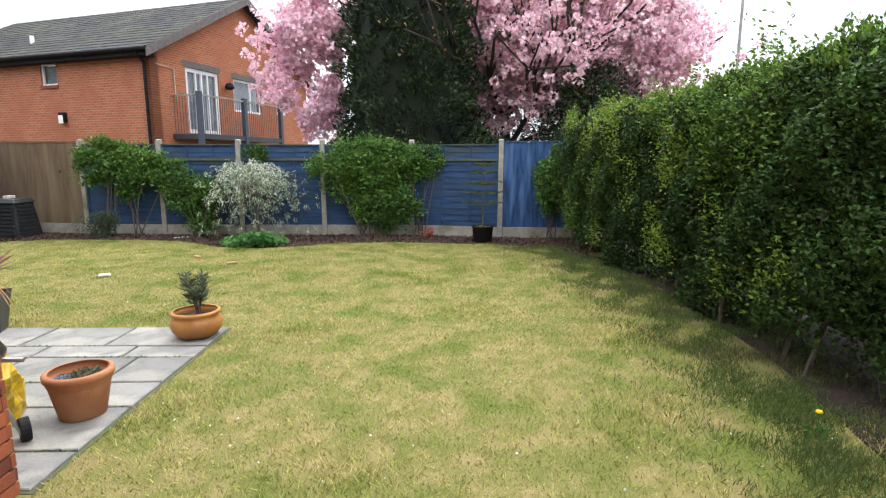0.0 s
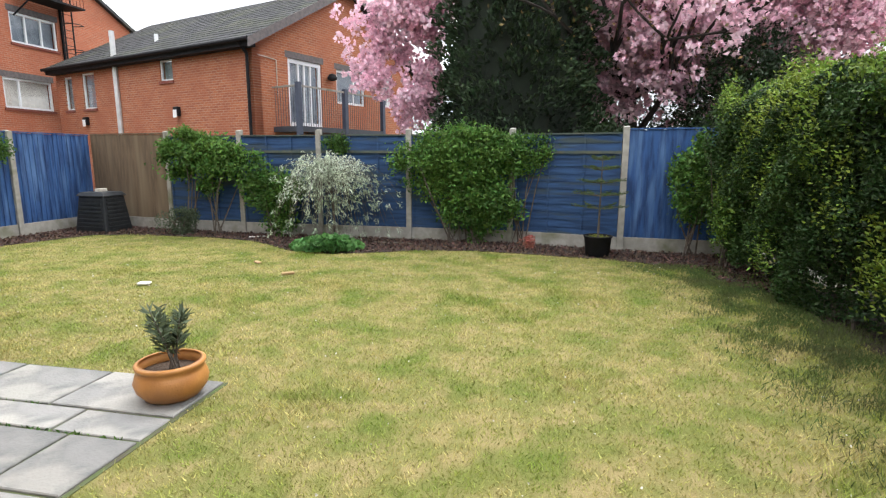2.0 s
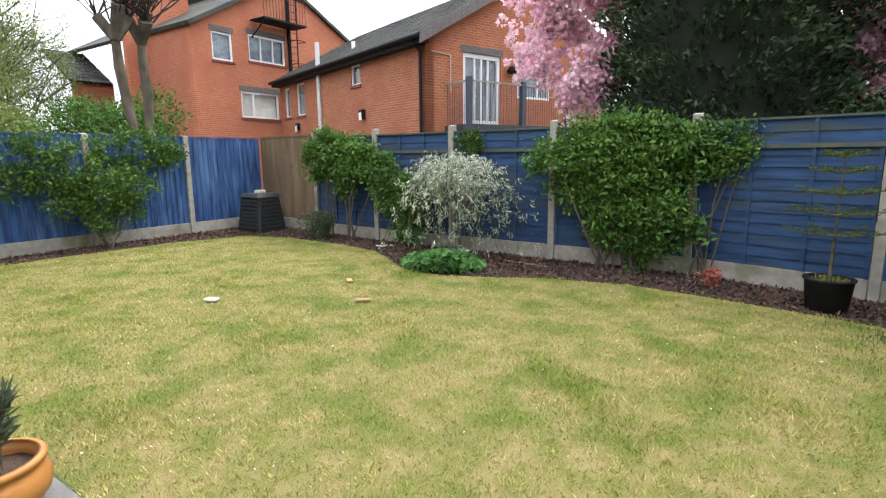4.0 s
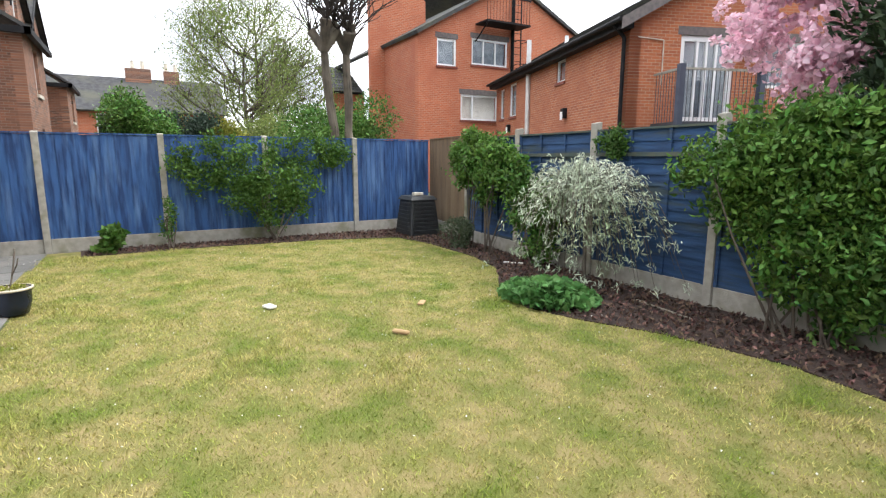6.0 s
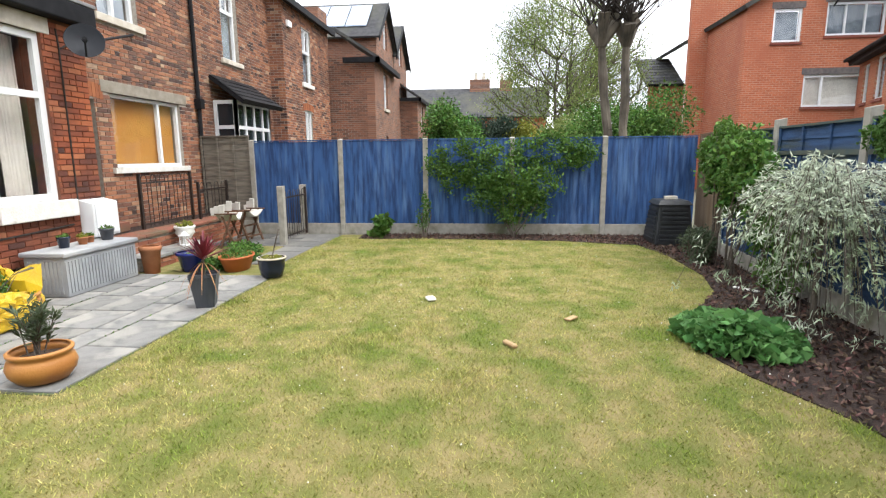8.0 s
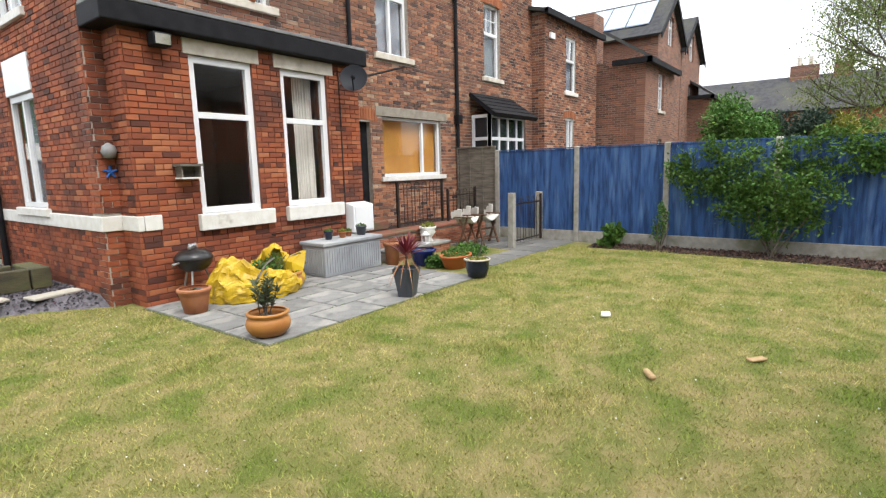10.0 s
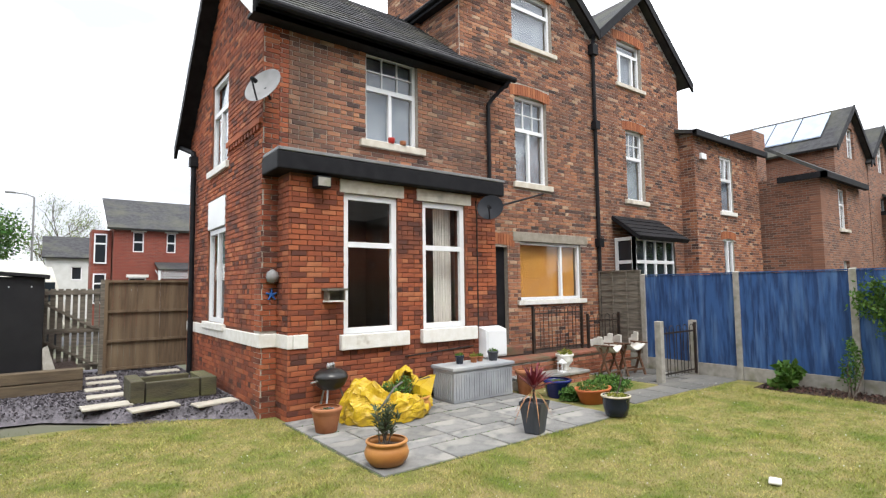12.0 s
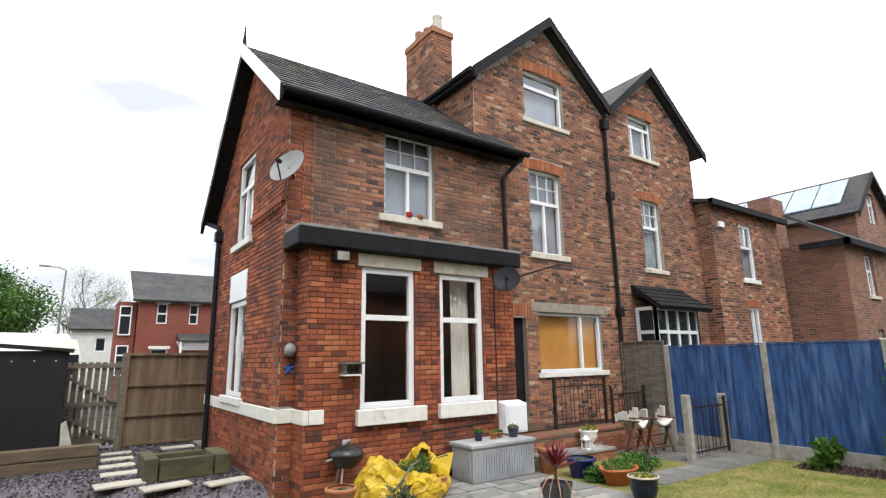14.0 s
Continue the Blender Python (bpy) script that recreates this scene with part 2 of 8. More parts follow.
M_PATH = mat("dark_path_flag", (0.14, 0.138, 0.13), 0.85, (0.09, 0.09, 0.085), 4, (0.19, 0.18, 0.16), 1.6, 0.3, 50, rnd=0.25)
M_JOINT = mat("sandy_joint", (0.07, 0.065, 0.04), 0.95, (0.07, 0.10, 0.03), 5)
M_BRICK_N = brick_mat("orange_housing_brick", (0.37, 0.118, 0.052), (0.26, 0.075, 0.038), (0.40, 0.26, 0.18), (0.30, 0.096, 0.05), (-0.927, 0.375))
# gable copy of the housing brick, lightened as the better lit face
M_BRICK_NG = brick_mat("orange_housing_brick_lit_gable", (0.41, 0.13, 0.055), (0.30, 0.092, 0.043), (0.42, 0.27, 0.18), (0.33, 0.105, 0.052), (0.375, 0.927))
M_BRICK_W = brick_mat("orange_block_brick", (0.42, 0.12, 0.055), (0.32, 0.09, 0.043), (0.42, 0.26, 0.18), (0.34, 0.105, 0.055), (0, 1))
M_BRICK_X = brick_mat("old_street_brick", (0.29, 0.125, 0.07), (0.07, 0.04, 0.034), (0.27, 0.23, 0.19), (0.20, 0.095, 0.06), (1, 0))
# side copy of the street brick, the wall's shade mixed into its colours
M_BRICK_Y = brick_mat("old_street_brick_shaded_side", (0.25, 0.10, 0.055), (0.07, 0.038, 0.03), (0.23, 0.19, 0.155), (0.17, 0.08, 0.05), (0, 1))
# same block brick with every colour lowered for the shaded side
M_BRICK_WX = brick_mat("orange_block_brick_shaded_side", (0.37, 0.105, 0.048), (0.28, 0.078, 0.04), (0.38, 0.23, 0.16), (0.31, 0.092, 0.052), (1, 0))
M_BRICK_F = brick_mat("far_red_brick", (0.23, 0.05, 0.03), (0.15, 0.035, 0.025), (0.2, 0.13, 0.10), (0.18, 0.045, 0.03), (1, 0))


# ---- mesh helpers ----
def part(name, bm, material, parent=None, label="", smooth=False, bevel=0.0):
    me = bpy.data.meshes.new(name)
    bm.normal_update()
    bm.to_mesh(me)
    bm.free()
    return finish(name, me, material, parent, label, smooth, bevel)


def finish(name, me, material, parent=None, label="", smooth=False, bevel=0.0):
    me.materials.append(material)
    if smooth:
        me.polygons.foreach_set("use_smooth", [True] * len(me.polygons))
    ob = new(name, me)
    if parent:
        ob.parent = parent
        ob.matrix_parent_inverse = Matrix.Identity(4)
    if label:
        ob["label"] = label
    if bevel:
        md = ob.modifiers.new("edges", "BEVEL")
        md.width, md.segments, md.limit_method = bevel, 2, "ANGLE"
    return ob


def empty(name, at=(0, 0, 0), turn=0, **tags):
    ob = new(name)
    ob.empty_display_size = 0.1
    ob.matrix_basis = pose(*at, 0, 0, turn)
    return tagged(ob, **tags)


def raw(name, verts, faces, material, parent=None, label="", smooth=False):
    me = bpy.data.meshes.new(name)
    me.from_pydata(verts, [], faces)
    return finish(name, me, material, parent, label, smooth)


def box(bm, x0, x1, y0, y1, z0, z1, m=None):
    vs = [bm.verts.new(Vector((x, y, z)) if m is None else m @ Vector((x, y, z))) for z in (z0, z1) for x, y in ((x0, y0), (x1, y0), (x1, y1), (x0, y1))]
    for q in ((3, 2, 1, 0), (4, 5, 6, 7), (0, 1, 5, 4), (1, 2, 6, 5), (2, 3, 7, 6), (3, 0, 4, 7)):
        bm.faces.new([vs[i] for i in q])
    return vs


def prism(bm, pts):
    """A hexahedron from eight points, lower ring then upper ring."""
    vs = [bm.verts.new(p) for p in pts]
    for q in ((3, 2, 1, 0), (4, 5, 6, 7), (0, 1, 5, 4), (1, 2, 6, 5), (2, 3, 7, 6), (3, 0, 4, 7)):
        bm.faces.new([vs[i] for i in q])


def tube(bm, a, b, r0, r1=None, n=8, cap=True):
    a, b = Vector(a), Vector(b)
    r1 = r0 if r1 is None else r1
    q = (b - a).to_track_quat("Z", "Y")
    rings = []
    for p, r in ((a, r0), (b, r1)):
        rings.append([bm.verts.new(p + q @ Vector((r * math.cos(k * math.tau / n), r * math.sin(k * math.tau / n), 0))) for k in range(n)])
    for k in range(n):
        bm.faces.new((rings[0][k], rings[0][(k + 1) % n], rings[1][(k + 1) % n], rings[1][k]))
    if cap:
        bm.faces.new(rings[0][::-1])
        bm.faces.new(rings[1])


def pipe(bm, pts, r, n=8):
    for a, b in zip(pts, pts[1:]):
        tube(bm, a, b, r, n=n)


def lathe(bm, profile, n=28, m=None):
    """A turned body from (radius, height) pairs."""
    rings = []
    for r, z in profile:
        ring = []
        for k in range(n):
            p = Vector((r * math.cos(k * math.tau / n), r * math.sin(k * math.tau / n), z))
            ring.append(bm.verts.new(m @ p if m else p))
        rings.append(ring)
    for lo_ring, hi_ring in zip(rings, rings[1:]):
        for k in range(n):
            bm.faces.new((lo_ring[k], lo_ring[(k + 1) % n], hi_ring[(k + 1) % n], hi_ring[k]))
    bm.faces.new(rings[0][::-1])
    bm.faces.new(rings[-1])


class Plane:
    """A wall's frame: origin, way along it and outward normal (its outer face is at w = 0)."""

    def __init__(self, origin, along, out):
        self.o, self.a, self.n = Vector(origin), Vector(along).normalized(), Vector(out).normalized()

    def at(self, u, v, w=0.0):
        return self.o + self.a * u + self.n * w + Vector((0, 0, v))


def cell(bm, pl, u0, u1, v00, v01, v10, v11, w0, w1):
    """A block of wall from u0 to u1; v00, v10 are its foot and top at u0, v01, v11 at u1."""
    prism(bm, [pl.at(u0, v00, w0), pl.at(u1, v01, w0), pl.at(u1, v01, w1), pl.at(u0, v00, w1),
               pl.at(u0, v10, w0), pl.at(u1, v11, w0), pl.at(u1, v11, w1), pl.at(u0, v10, w1)])


def wall(name, pl, u0, u1, v0, top, holes, material, parent, thick=0.3, breaks=()):
    """A solid wall with rectangular holes (u0, u1, v0, v1); top is a height or a function of u."""
    f = top if callable(top) else (lambda u: top)
    cuts = sorted({u0, u1, *breaks, *[h[0] for h in holes], *[h[1] for h in holes]})
    bm = bmesh.new()
    for a, b in zip(cuts, cuts[1:]):
        mid, z = (a + b) / 2, v0
        for h in sorted([h for h in holes if h[0] <= mid <= h[1]], key=lambda h: h[2]):
            if h[2] > z:
                cell(bm, pl, a, b, z, z, h[2], h[2], -thick, 0)
            z = h[3]
        cell(bm, pl, a, b, z, z, f(a), f(b), -thick, 0)
    bmesh.ops.remove_doubles(bm, verts=bm.verts, dist=0.0005)
    return part(name, bm, material, parent)


def brick_faces(pl, u0, u1, v0, v1, top, holes, bw, bh, depth, rng, joint=0.010):
    """Boxes for the bricks of a wall, in courses with broken joints."""
    f = top if callable(top) else (lambda u: top)
    rows = []
    v, row = v0, 0
    while v + bh * 0.6 < v1:
        u = u0 - (bw / 2 if row % 2 else 0) - rng.random() * 0.01
        half = row % 6 == 5
        while u < u1:
            wdt = bw / 2 if half else bw
            a, b = max(u, u0), min(u + wdt - joint, u1)
            zt = v + bh - joint
            spans = [(a, b)]
            for h in holes:
                if h[2] < v + bh * 0.6 and h[3] > v + bh * 0.4:
                    cut = []
                    for s, e in spans:
                        if e <= h[0] or s >= h[1]:
                            cut.append((s, e))
                        else:
                            if s < h[0]:
                                cut.append((s, h[0]))
                            if e > h[1]:
                                cut.append((h[1], e))
                    spans = cut
            for s, e in spans:
                if e - s > 0.025 and zt < f(s) and zt < f(e):
                    rows.append((s, e, v, zt, depth + rng.uniform(-0.003, 0.003)))
            u += wdt
        v += bh
        row += 1
    return rows


def bricks(name, pl, rows, material, parent, label=""):
    """Many bricks in one mesh: five faces each."""
    vs, fs = [], []
    for s, e, v, t, d in rows:
        k = len(vs)
        c = 0.003
        for u, z, w in ((s, v, 0), (e, v, 0), (e, t, 0), (s, t, 0), (s + c, v + c, d), (e - c, v + c, d), (e - c, t - c, d), (s + c, t - c, d)):
            vs.append(pl.at(u, z, w))
        fs += [(k + 4, k + 5, k + 6, k + 7), (k, k + 1, k + 5, k + 4), (k + 1, k + 2, k + 6, k + 5), (k + 2, k + 3, k + 7, k + 6), (k + 3, k, k + 4, k + 7)]
    me = bpy.data.meshes.new(name)
    me.from_pydata(vs, [], fs)
    bm = bmesh.new()
    bm.from_mesh(me)
    bmesh.ops.recalc_face_normals(bm, faces=bm.faces)
    bm.to_mesh(me)
    bm.free()
    ob = finish(name, me, material, parent, label)
    ob["kind"] = "stuff"
    return ob


def block(name, pl, u0, u1, v0, v1, w0, w1, material, parent, bevel=0.0, label=""):
    bm = bmesh.new()
    cell(bm, pl, u0, u1, v0, v0, v1, v1, w0, w1)
    bmesh.ops.recalc_face_normals(bm, faces=bm.faces)
    return part(name, bm, material, parent, label, bevel=bevel)


def window(pl, u0, u1, v0, v1, parent, depth=0.09, bars=(), uprights=(), grid=None, fw=0.06, backing=None, glass=None, name="window", label=""):
    """A window set back in its hole: frame, transoms at heights, mullions at places along, fine bars in the top light."""
    bm = bmesh.new()
    for a, b, c, d in ((u0, u1, v0, v0 + fw), (u0, u1, v1 - fw, v1), (u0, u0 + fw, v0 + fw, v1 - fw), (u1 - fw, u1, v0 + fw, v1 - fw)):
        cell(bm, pl, a, b, c, c, d, d, -depth - 0.07, -depth)
    bmesh.ops.remove_doubles(bm, verts=bm.verts, dist=0.0005)
    bmesh.ops.recalc_face_normals(bm, faces=bm.faces)
    frame_ob = part(name, bm, M_UPVC, parent, label)
    for z in bars:
        block("transom", pl, u0 + fw, u1 - fw, z - 0.04, z + 0.04, -depth - 0.07, -depth + 0.004, M_UPVC, frame_ob)
    for u, za, zb in uprights:
        block("mullion", pl, u - 0.03, u + 0.03, za, zb, -depth - 0.07, -depth + 0.002, M_UPVC, frame_ob)
    if grid:
        nu, za, zb, nv = grid
        for k in range(1, nu):
            u = u0 + fw + (u1 - u0 - 2 * fw) * k / nu
            block("glazing_bar", pl, u - 0.01, u + 0.01, za, zb, -depth - 0.05, -depth - 0.01, M_UPVC, frame_ob)
        for k in range(1, nv):
            z = za + (zb - za) * k / nv
            block("glazing_bar", pl, u0 + fw, u1 - fw, z - 0.01, z + 0.01, -depth - 0.05, -depth - 0.012, M_UPVC, frame_ob)
    clear = glass or (M_CLEAR if backing else M_GLASS)
    block("pane", pl, u0 + fw, u1 - fw, v0 + fw, v1 - fw, -depth - 0.045, -depth - 0.035, clear, frame_ob).visible_shadow = clear != M_CLEAR
    if backing:
        block("curtain", pl, u0 + fw, u1 - fw, v0 + fw, v1 - fw, -depth - 0.14, -depth - 0.12, backing, frame_ob)
    return frame_ob


def leaf_cloud(name, centres, normals, size, material, parent=None, label="", seed=1, aspect=0.5, spread=1.0, droop=0.0, fold=0.25):
    """Leaves as small folded blades at given places, turned about their outward ways."""
    rng = np.random.default_rng(seed)
    n = len(centres)
    c = np.asarray(centres, float)
    d = np.asarray(normals, float) + rng.normal(0, spread, (n, 3))
    d[:, 2] -= droop
    d /= np.linalg.norm(d, axis=1)[:, None] + 1e-9
    s = rng.normal(0, 1, (n, 3))
    s -= (s * d).sum(1)[:, None] * d
    s /= np.linalg.norm(s, axis=1)[:, None] + 1e-9
    up = np.cross(d, s)
    L = (size * rng.uniform(0.6, 1.3, n))[:, None]
    W = L * aspect
    base, tip = c - d * L * 0.5, c + d * L * 0.5
    v = np.empty((n, 4, 3))
    v[:, 0], v[:, 2] = base, tip
    v[:, 1] = c + s * W * 0.5 + up * W * fold
    v[:, 3] = c - s * W * 0.5 + up * W * fold
    idx = np.arange(n)[:, None] * 4
    f = np.concatenate([idx + np.array([[0, 1, 2]]), idx + np.array([[0, 2, 3]])], 1).reshape(-1, 3)
    me = bpy.data.meshes.new(name)
    me.vertices.add(n * 4)
    me.vertices.foreach_set("co", v.ravel())
    me.loops.add(f.size)
    me.loops.foreach_set("vertex_index", f.ravel().astype(np.int32))
    me.polygons.add(len(f))
    me.polygons.foreach_set("loop_start", (np.arange(len(f)) * 3).astype(np.int32))
    me.update(calc_edges=True)
    ob = finish(name, me, material, parent, label)
    return ob


def lumps(rng, n, centre, radius, squash=(1, 1, 1), count=9, lump=0.45, shell=0.35):
    """Points and outward ways over an uneven crown made of several lumps."""
    centre, squash = np.array(centre, float), np.array(squash, float)
    dirs = rng.normal(0, 1, (count, 3))
    dirs /= np.linalg.norm(dirs, axis=1)[:, None]
    hubs = centre + dirs * squash * radius * rng.uniform(0.35, 0.8, (count, 1))
    radii = radius * lump * rng.uniform(0.7, 1.25, count)
    k = rng.integers(0, count, n)
    d = rng.normal(0, 1, (n, 3))
    d /= np.linalg.norm(d, axis=1)[:, None]
    r = radii[k] * (1 - shell * rng.random(n) ** 1.5)
    return hubs[k] + (d * r[:, None] + rng.normal(0, 0.09, (n, 3)) * radius) * np.where(squash < 1, np.maximum(squash, 0.35), 1), d


def branches(bm, a, way, length, radius, depth, rng, tips, split=3, wander=0.35, shrink=0.7, up=0.15):
    a, way = Vector(a), Vector(way).normalized()
    steps = 3
    for k in range(steps):
        way = (way + Vector((rng.uniform(-1, 1), rng.uniform(-1, 1), rng.uniform(-0.6, 1) * 0.7 + up)) * wander * 0.5).normalized()
        b = a + way * length / steps
        r1 = radius * (1 - 0.3 * (k + 1) / steps)
        tube(bm, a, b, radius * (1 - 0.3 * k / steps), r1, n=6 if depth > 1 else 4, cap=False)
        a = b
        if depth <= 1:
            tips.append((tuple(a), tuple(way)))
    if depth > 0:
        for k in range(split):
            w = (way + Vector((rng.uniform(-1, 1), rng.uniform(-1, 1), rng.uniform(-0.5, 0.8) + up)) * 0.9).normalized()
            branches(bm, a, w, length * shrink * rng.uniform(0.8, 1.2), radius * 0.62, depth - 1, rng, tips, split, wander, shrink, up)
    else:
        tips.append((tuple(a), tuple(way)))


# ---- ground ----
def sheet(name, outline, z, material, label, kind="structure", category="ground", thick=0.0):
    bm = bmesh.new()
    fs = bm.faces.new([bm.verts.new((x, y, z)) for x, y in outline])
    if fs.normal.z < 0:
        fs.normal_flip()
    if thick:
        got = bmesh.ops.extrude_face_region(bm, geom=[fs])
        for v in got["geom"]:
            if isinstance(v, bmesh.types.BMVert):
                v.co.z -= thick
        bmesh.ops.recalc_face_normals(bm, faces=bm.faces)
    return tagged(part(name, bm, material), label=label, category=category, kind=kind)


sheet("ground", [(-400, -400), (400, -400), (400, 400), (-400, 400)], -0.06, M_FAR, "flat town ground reaching the horizon")
LAWN = [(-9.75, 0.5), (-2.0, 0.5), (-1.3, 1.1), (0.4, 0.55), (3.6, 0.2), (3.6, 11.0), (-9.75, 11.7)]
sheet("lawn", LAWN, 0.0, M_LAWN, "worn lawn with straw-coloured and green patches", category="lawn", thick=0.05)
BED = [(-9.8, 4.9), (-9.15, 4.95), (-9.2, 7.0), (-9.05, 9.0), (-8.6, 10.35), (-7.4, 10.55), (-6.1, 10.55), (-5.2, 10.35), (-4.7, 10.05), (-4.0, 9.55),
       (-3.3, 9.42), (-2.7, 9.6), (-2.0, 9.95), (-1.0, 10.18), (-0.2, 10.08), (0.8, 9.9), (1.6, 9.7), (2.3, 9.2), (2.5, 8.2), (3.4, 8.2), (3.4, 11.1), (-9.8, 11.7)]
sheet("flower_bed", BED, 0.012, M_SOIL, "dark bark-mulched bed along the fences", category="flower bed", thick=0.05)
sheet("hedge_soil", [(2.75, 8.3), (2.9, 5.0), (2.78, 3.6), (2.5, 2.4), (2.2, 0.25), (4.4, 0.2), (4.4, 8.3)], 0.014, M_SOIL, "bare dark soil under the hedge", category="soil", thick=0.05)

# ---- fences ----
W_POSTS = [2.5, 4.45, 6.26, 8.06, 9.91]
N_POSTS = [(-7.6, 11.38), (-5.85, 11.24), (-4.15, 11.2), (-2.36, 11.18), (-0.45, 11.14), (1.42, 10.75), (3.3, 10.6)]
FX, TOP = -9.85, 2.03


fence_west = tagged(empty("fence"), label="tall blue closeboard garden fence with concrete posts", category="fence")
fence_north = tagged(empty("fence"), label="tall dark blue overlap fence with concrete posts and one brown panel", category="fence")


def fence_panel(a, b, kind, label, fence, z0=0.24, z1=1.98):
    """One panel with its gravel board between two posts."""
    a, b = Vector((*a, 0)), Vector((*b, 0))
    along = (b - a).normalized()
    out = Vector((along.y, -along.x, 0))
    pl = Plane(a, along, out)
    n = (b - a).length
    u0, u1 = 0.055, n - 0.055
    th = block("fence_panel", pl, u0, u1, 1.0, 1.08, -0.06, -0.01, M_GREYFENCE, fence, 0.0, label)
    for z in (z0 + 0.15, z1 - 0.2):
        block("arris_rail", pl, u0, u1, z, z + 0.07, -0.06, -0.01, M_GREYFENCE, th)
    block("gravel_board", pl, u0, u1, 0.0, z0, -0.025, 0.03, M_CONC, fence, 0.006, "stained concrete gravel board")
    rng = random.Random(int(abs(a.x * 91 + a.y * 37)))
    m = {"close": M_BLUE, "lap": M_BLUEDARK, "brown": M_BROWNFENCE, "greylap": M_GREYFENCE}[kind]
    if kind in ("close", "brown"):
        k = max(1, round((u1 - u0) / 0.108))
        wd = (u1 - u0) / k
        for i in range(k):
            s = u0 + i * wd
            bm = bmesh.new()
            t0 = rng.uniform(-0.006, 0.006)
            prism(bm, [pl.at(s - 0.006, z0, 0.0), pl.at(s + wd + 0.004, z0, -0.008), pl.at(s + wd + 0.004, z0, 0.006), pl.at(s - 0.006, z0, 0.018),
                       pl.at(s - 0.006, z1 + t0, 0.0), pl.at(s + wd + 0.004, z1 + t0, -0.008), pl.at(s + wd + 0.004, z1 + t0, 0.006), pl.at(s - 0.006, z1 + t0, 0.018)])
            bmesh.ops.recalc_face_normals(bm, faces=bm.faces)
            part("board", bm, m, th)
        block("capping", pl, u0, u1, z1 + 0.006, z1 + 0.03, -0.03, 0.03, m, th)
    else:
        k = round((z1 - z0) / 0.135)
        hh = (z1 - z0) / k
        for i in range(k):
            z = z0 + i * hh
            bm = bmesh.new()
            wob = rng.uniform(-0.008, 0.008)
            prism(bm, [pl.at(u0, z - 0.012, 0.012), pl.at(u1, z - 0.012 + wob, 0.012), pl.at(u1, z - 0.012 + wob, 0.022), pl.at(u0, z - 0.012, 0.022),
                       pl.at(u0, z + hh + 0.01, 0.0), pl.at(u1, z + hh + 0.01, 0.0), pl.at(u1, z + hh + 0.01, 0.008), pl.at(u0, z + hh + 0.01, 0.008)])
            bmesh.ops.recalc_face_normals(bm, faces=bm.faces)
            part("slat", bm, m, th)
        for u in (u0 + 0.02, u0 + (u1 - u0) / 3, u0 + (u1 - u0) * 2 / 3, u1 - 0.02):
            block("batten", pl, u - 0.02, u + 0.02, z0, z1, 0.022, 0.04, m, th)
        block("capping", pl, u0, u1, z1, z1 + 0.025, -0.01, 0.045, M_GREEN_LATH if kind == "lap" else m, th)
        if kind == "lap":
            block("rail", pl, u0, u1, z1 - 0.32, z1 - 0.27, 0.022, 0.05, M_GREEN_LATH, th, 0.0, "mossy bare timber rail")
    return th


def fence_post(x, y, h=2.03, along=(0, 1), fence=None):
    pl = Plane((x, y, 0), (*along, 0), (along[1], -along[0], 0))
    bm = bmesh.new()
    cell(bm, pl, -0.05, 0.05, -0.05, -0.05, h, h, -0.05, 0.06)
    vs = [v for v in bm.verts if v.co.z > 1]
    for v in vs:
        if (v.co - pl.at(0, h, 0.06)).length < 0.07:
            v.co.z -= 0.02
    bmesh.ops.recalc_face_normals(bm, faces=bm.faces)
    return part("post", bm, M_CONC, fence, "pale weathered concrete post", bevel=0.008)


ys = W_POSTS + [11.75]
for y0, y1 in zip(ys, ys[1:]):
    fence_panel((FX, y0), (FX, y1), "close", "blue-stained closeboard fence panel over a concrete board", fence_west)
for y in W_POSTS:
    fence_post(FX, y, along=(0, 1), fence=fence_west)
nps = [(-9.85, 11.75)] + N_POSTS
for k, (p, q) in enumerate(zip(nps, nps[1:])):
    kind = "brown" if k == 0 else ("close" if k == 6 else "lap")
    label = {"brown": "unpainted brown closeboard fence panel", "close": "bright blue closeboard fence panel beside the hedge", "lap": "dark blue overlap fence panel with mossy rails"}[kind]
    fence_panel(p, q, kind, label, fence_north, z1=2.0 if kind != "lap" else 1.94)
for k, (p, q) in enumerate(zip(nps[1:], nps[2:] + [(5.1, 10.5)])):
    d = (Vector(q) - Vector(p)).normalized()
    fence_post(*p, h=2.07, along=(d.x, d.y), fence=fence_north)
fence_panel((FX, 1.3), (FX, 2.5), "greylap", "grey weathered overlap panel by the house wall", fence_west, z0=0.3, z1=2.1)


# ---- the brick house ----
GY, BY, UY, EX = 1.3, 2.05, 1.6, -1.8
house = tagged(empty("house"), label="three-storey red and brown brick end house with black eaves", category="house")
NB = Plane((0, BY, 0), (1, 0, 0), (0, 1, 0))
NU = Plane((0, UY, 0), (1, 0, 0), (0, 1, 0))
NG = Plane((0, GY, 0), (1, 0, 0), (0, 1, 0))
EE = Plane((EX, 0, 0), (0, 1, 0), (1, 0, 0))
rng = random.Random(4)
# ground-floor projection
B1, B2 = (-3.78, -2.85, 1.12, 3.2), (-5.16, -4.26, 1.12, 3.2)
vent = (-4.9, -3.9, 0.0, 0.36)
bay_holes = [B1, B2, vent]
wall("bay_wall", NB, -5.87, -2.03, 0.0, 3.42, bay_holes, M_MORTAR_R, house)
sill1, sill2 = (-3.95, -2.78, 0.9, 1.12), (-5.35, -4.2, 0.9, 1.12)
lint1, lint2 = (-3.9, -2.78, 3.2, 3.4), (-5.3, -4.15, 3.2, 3.4)
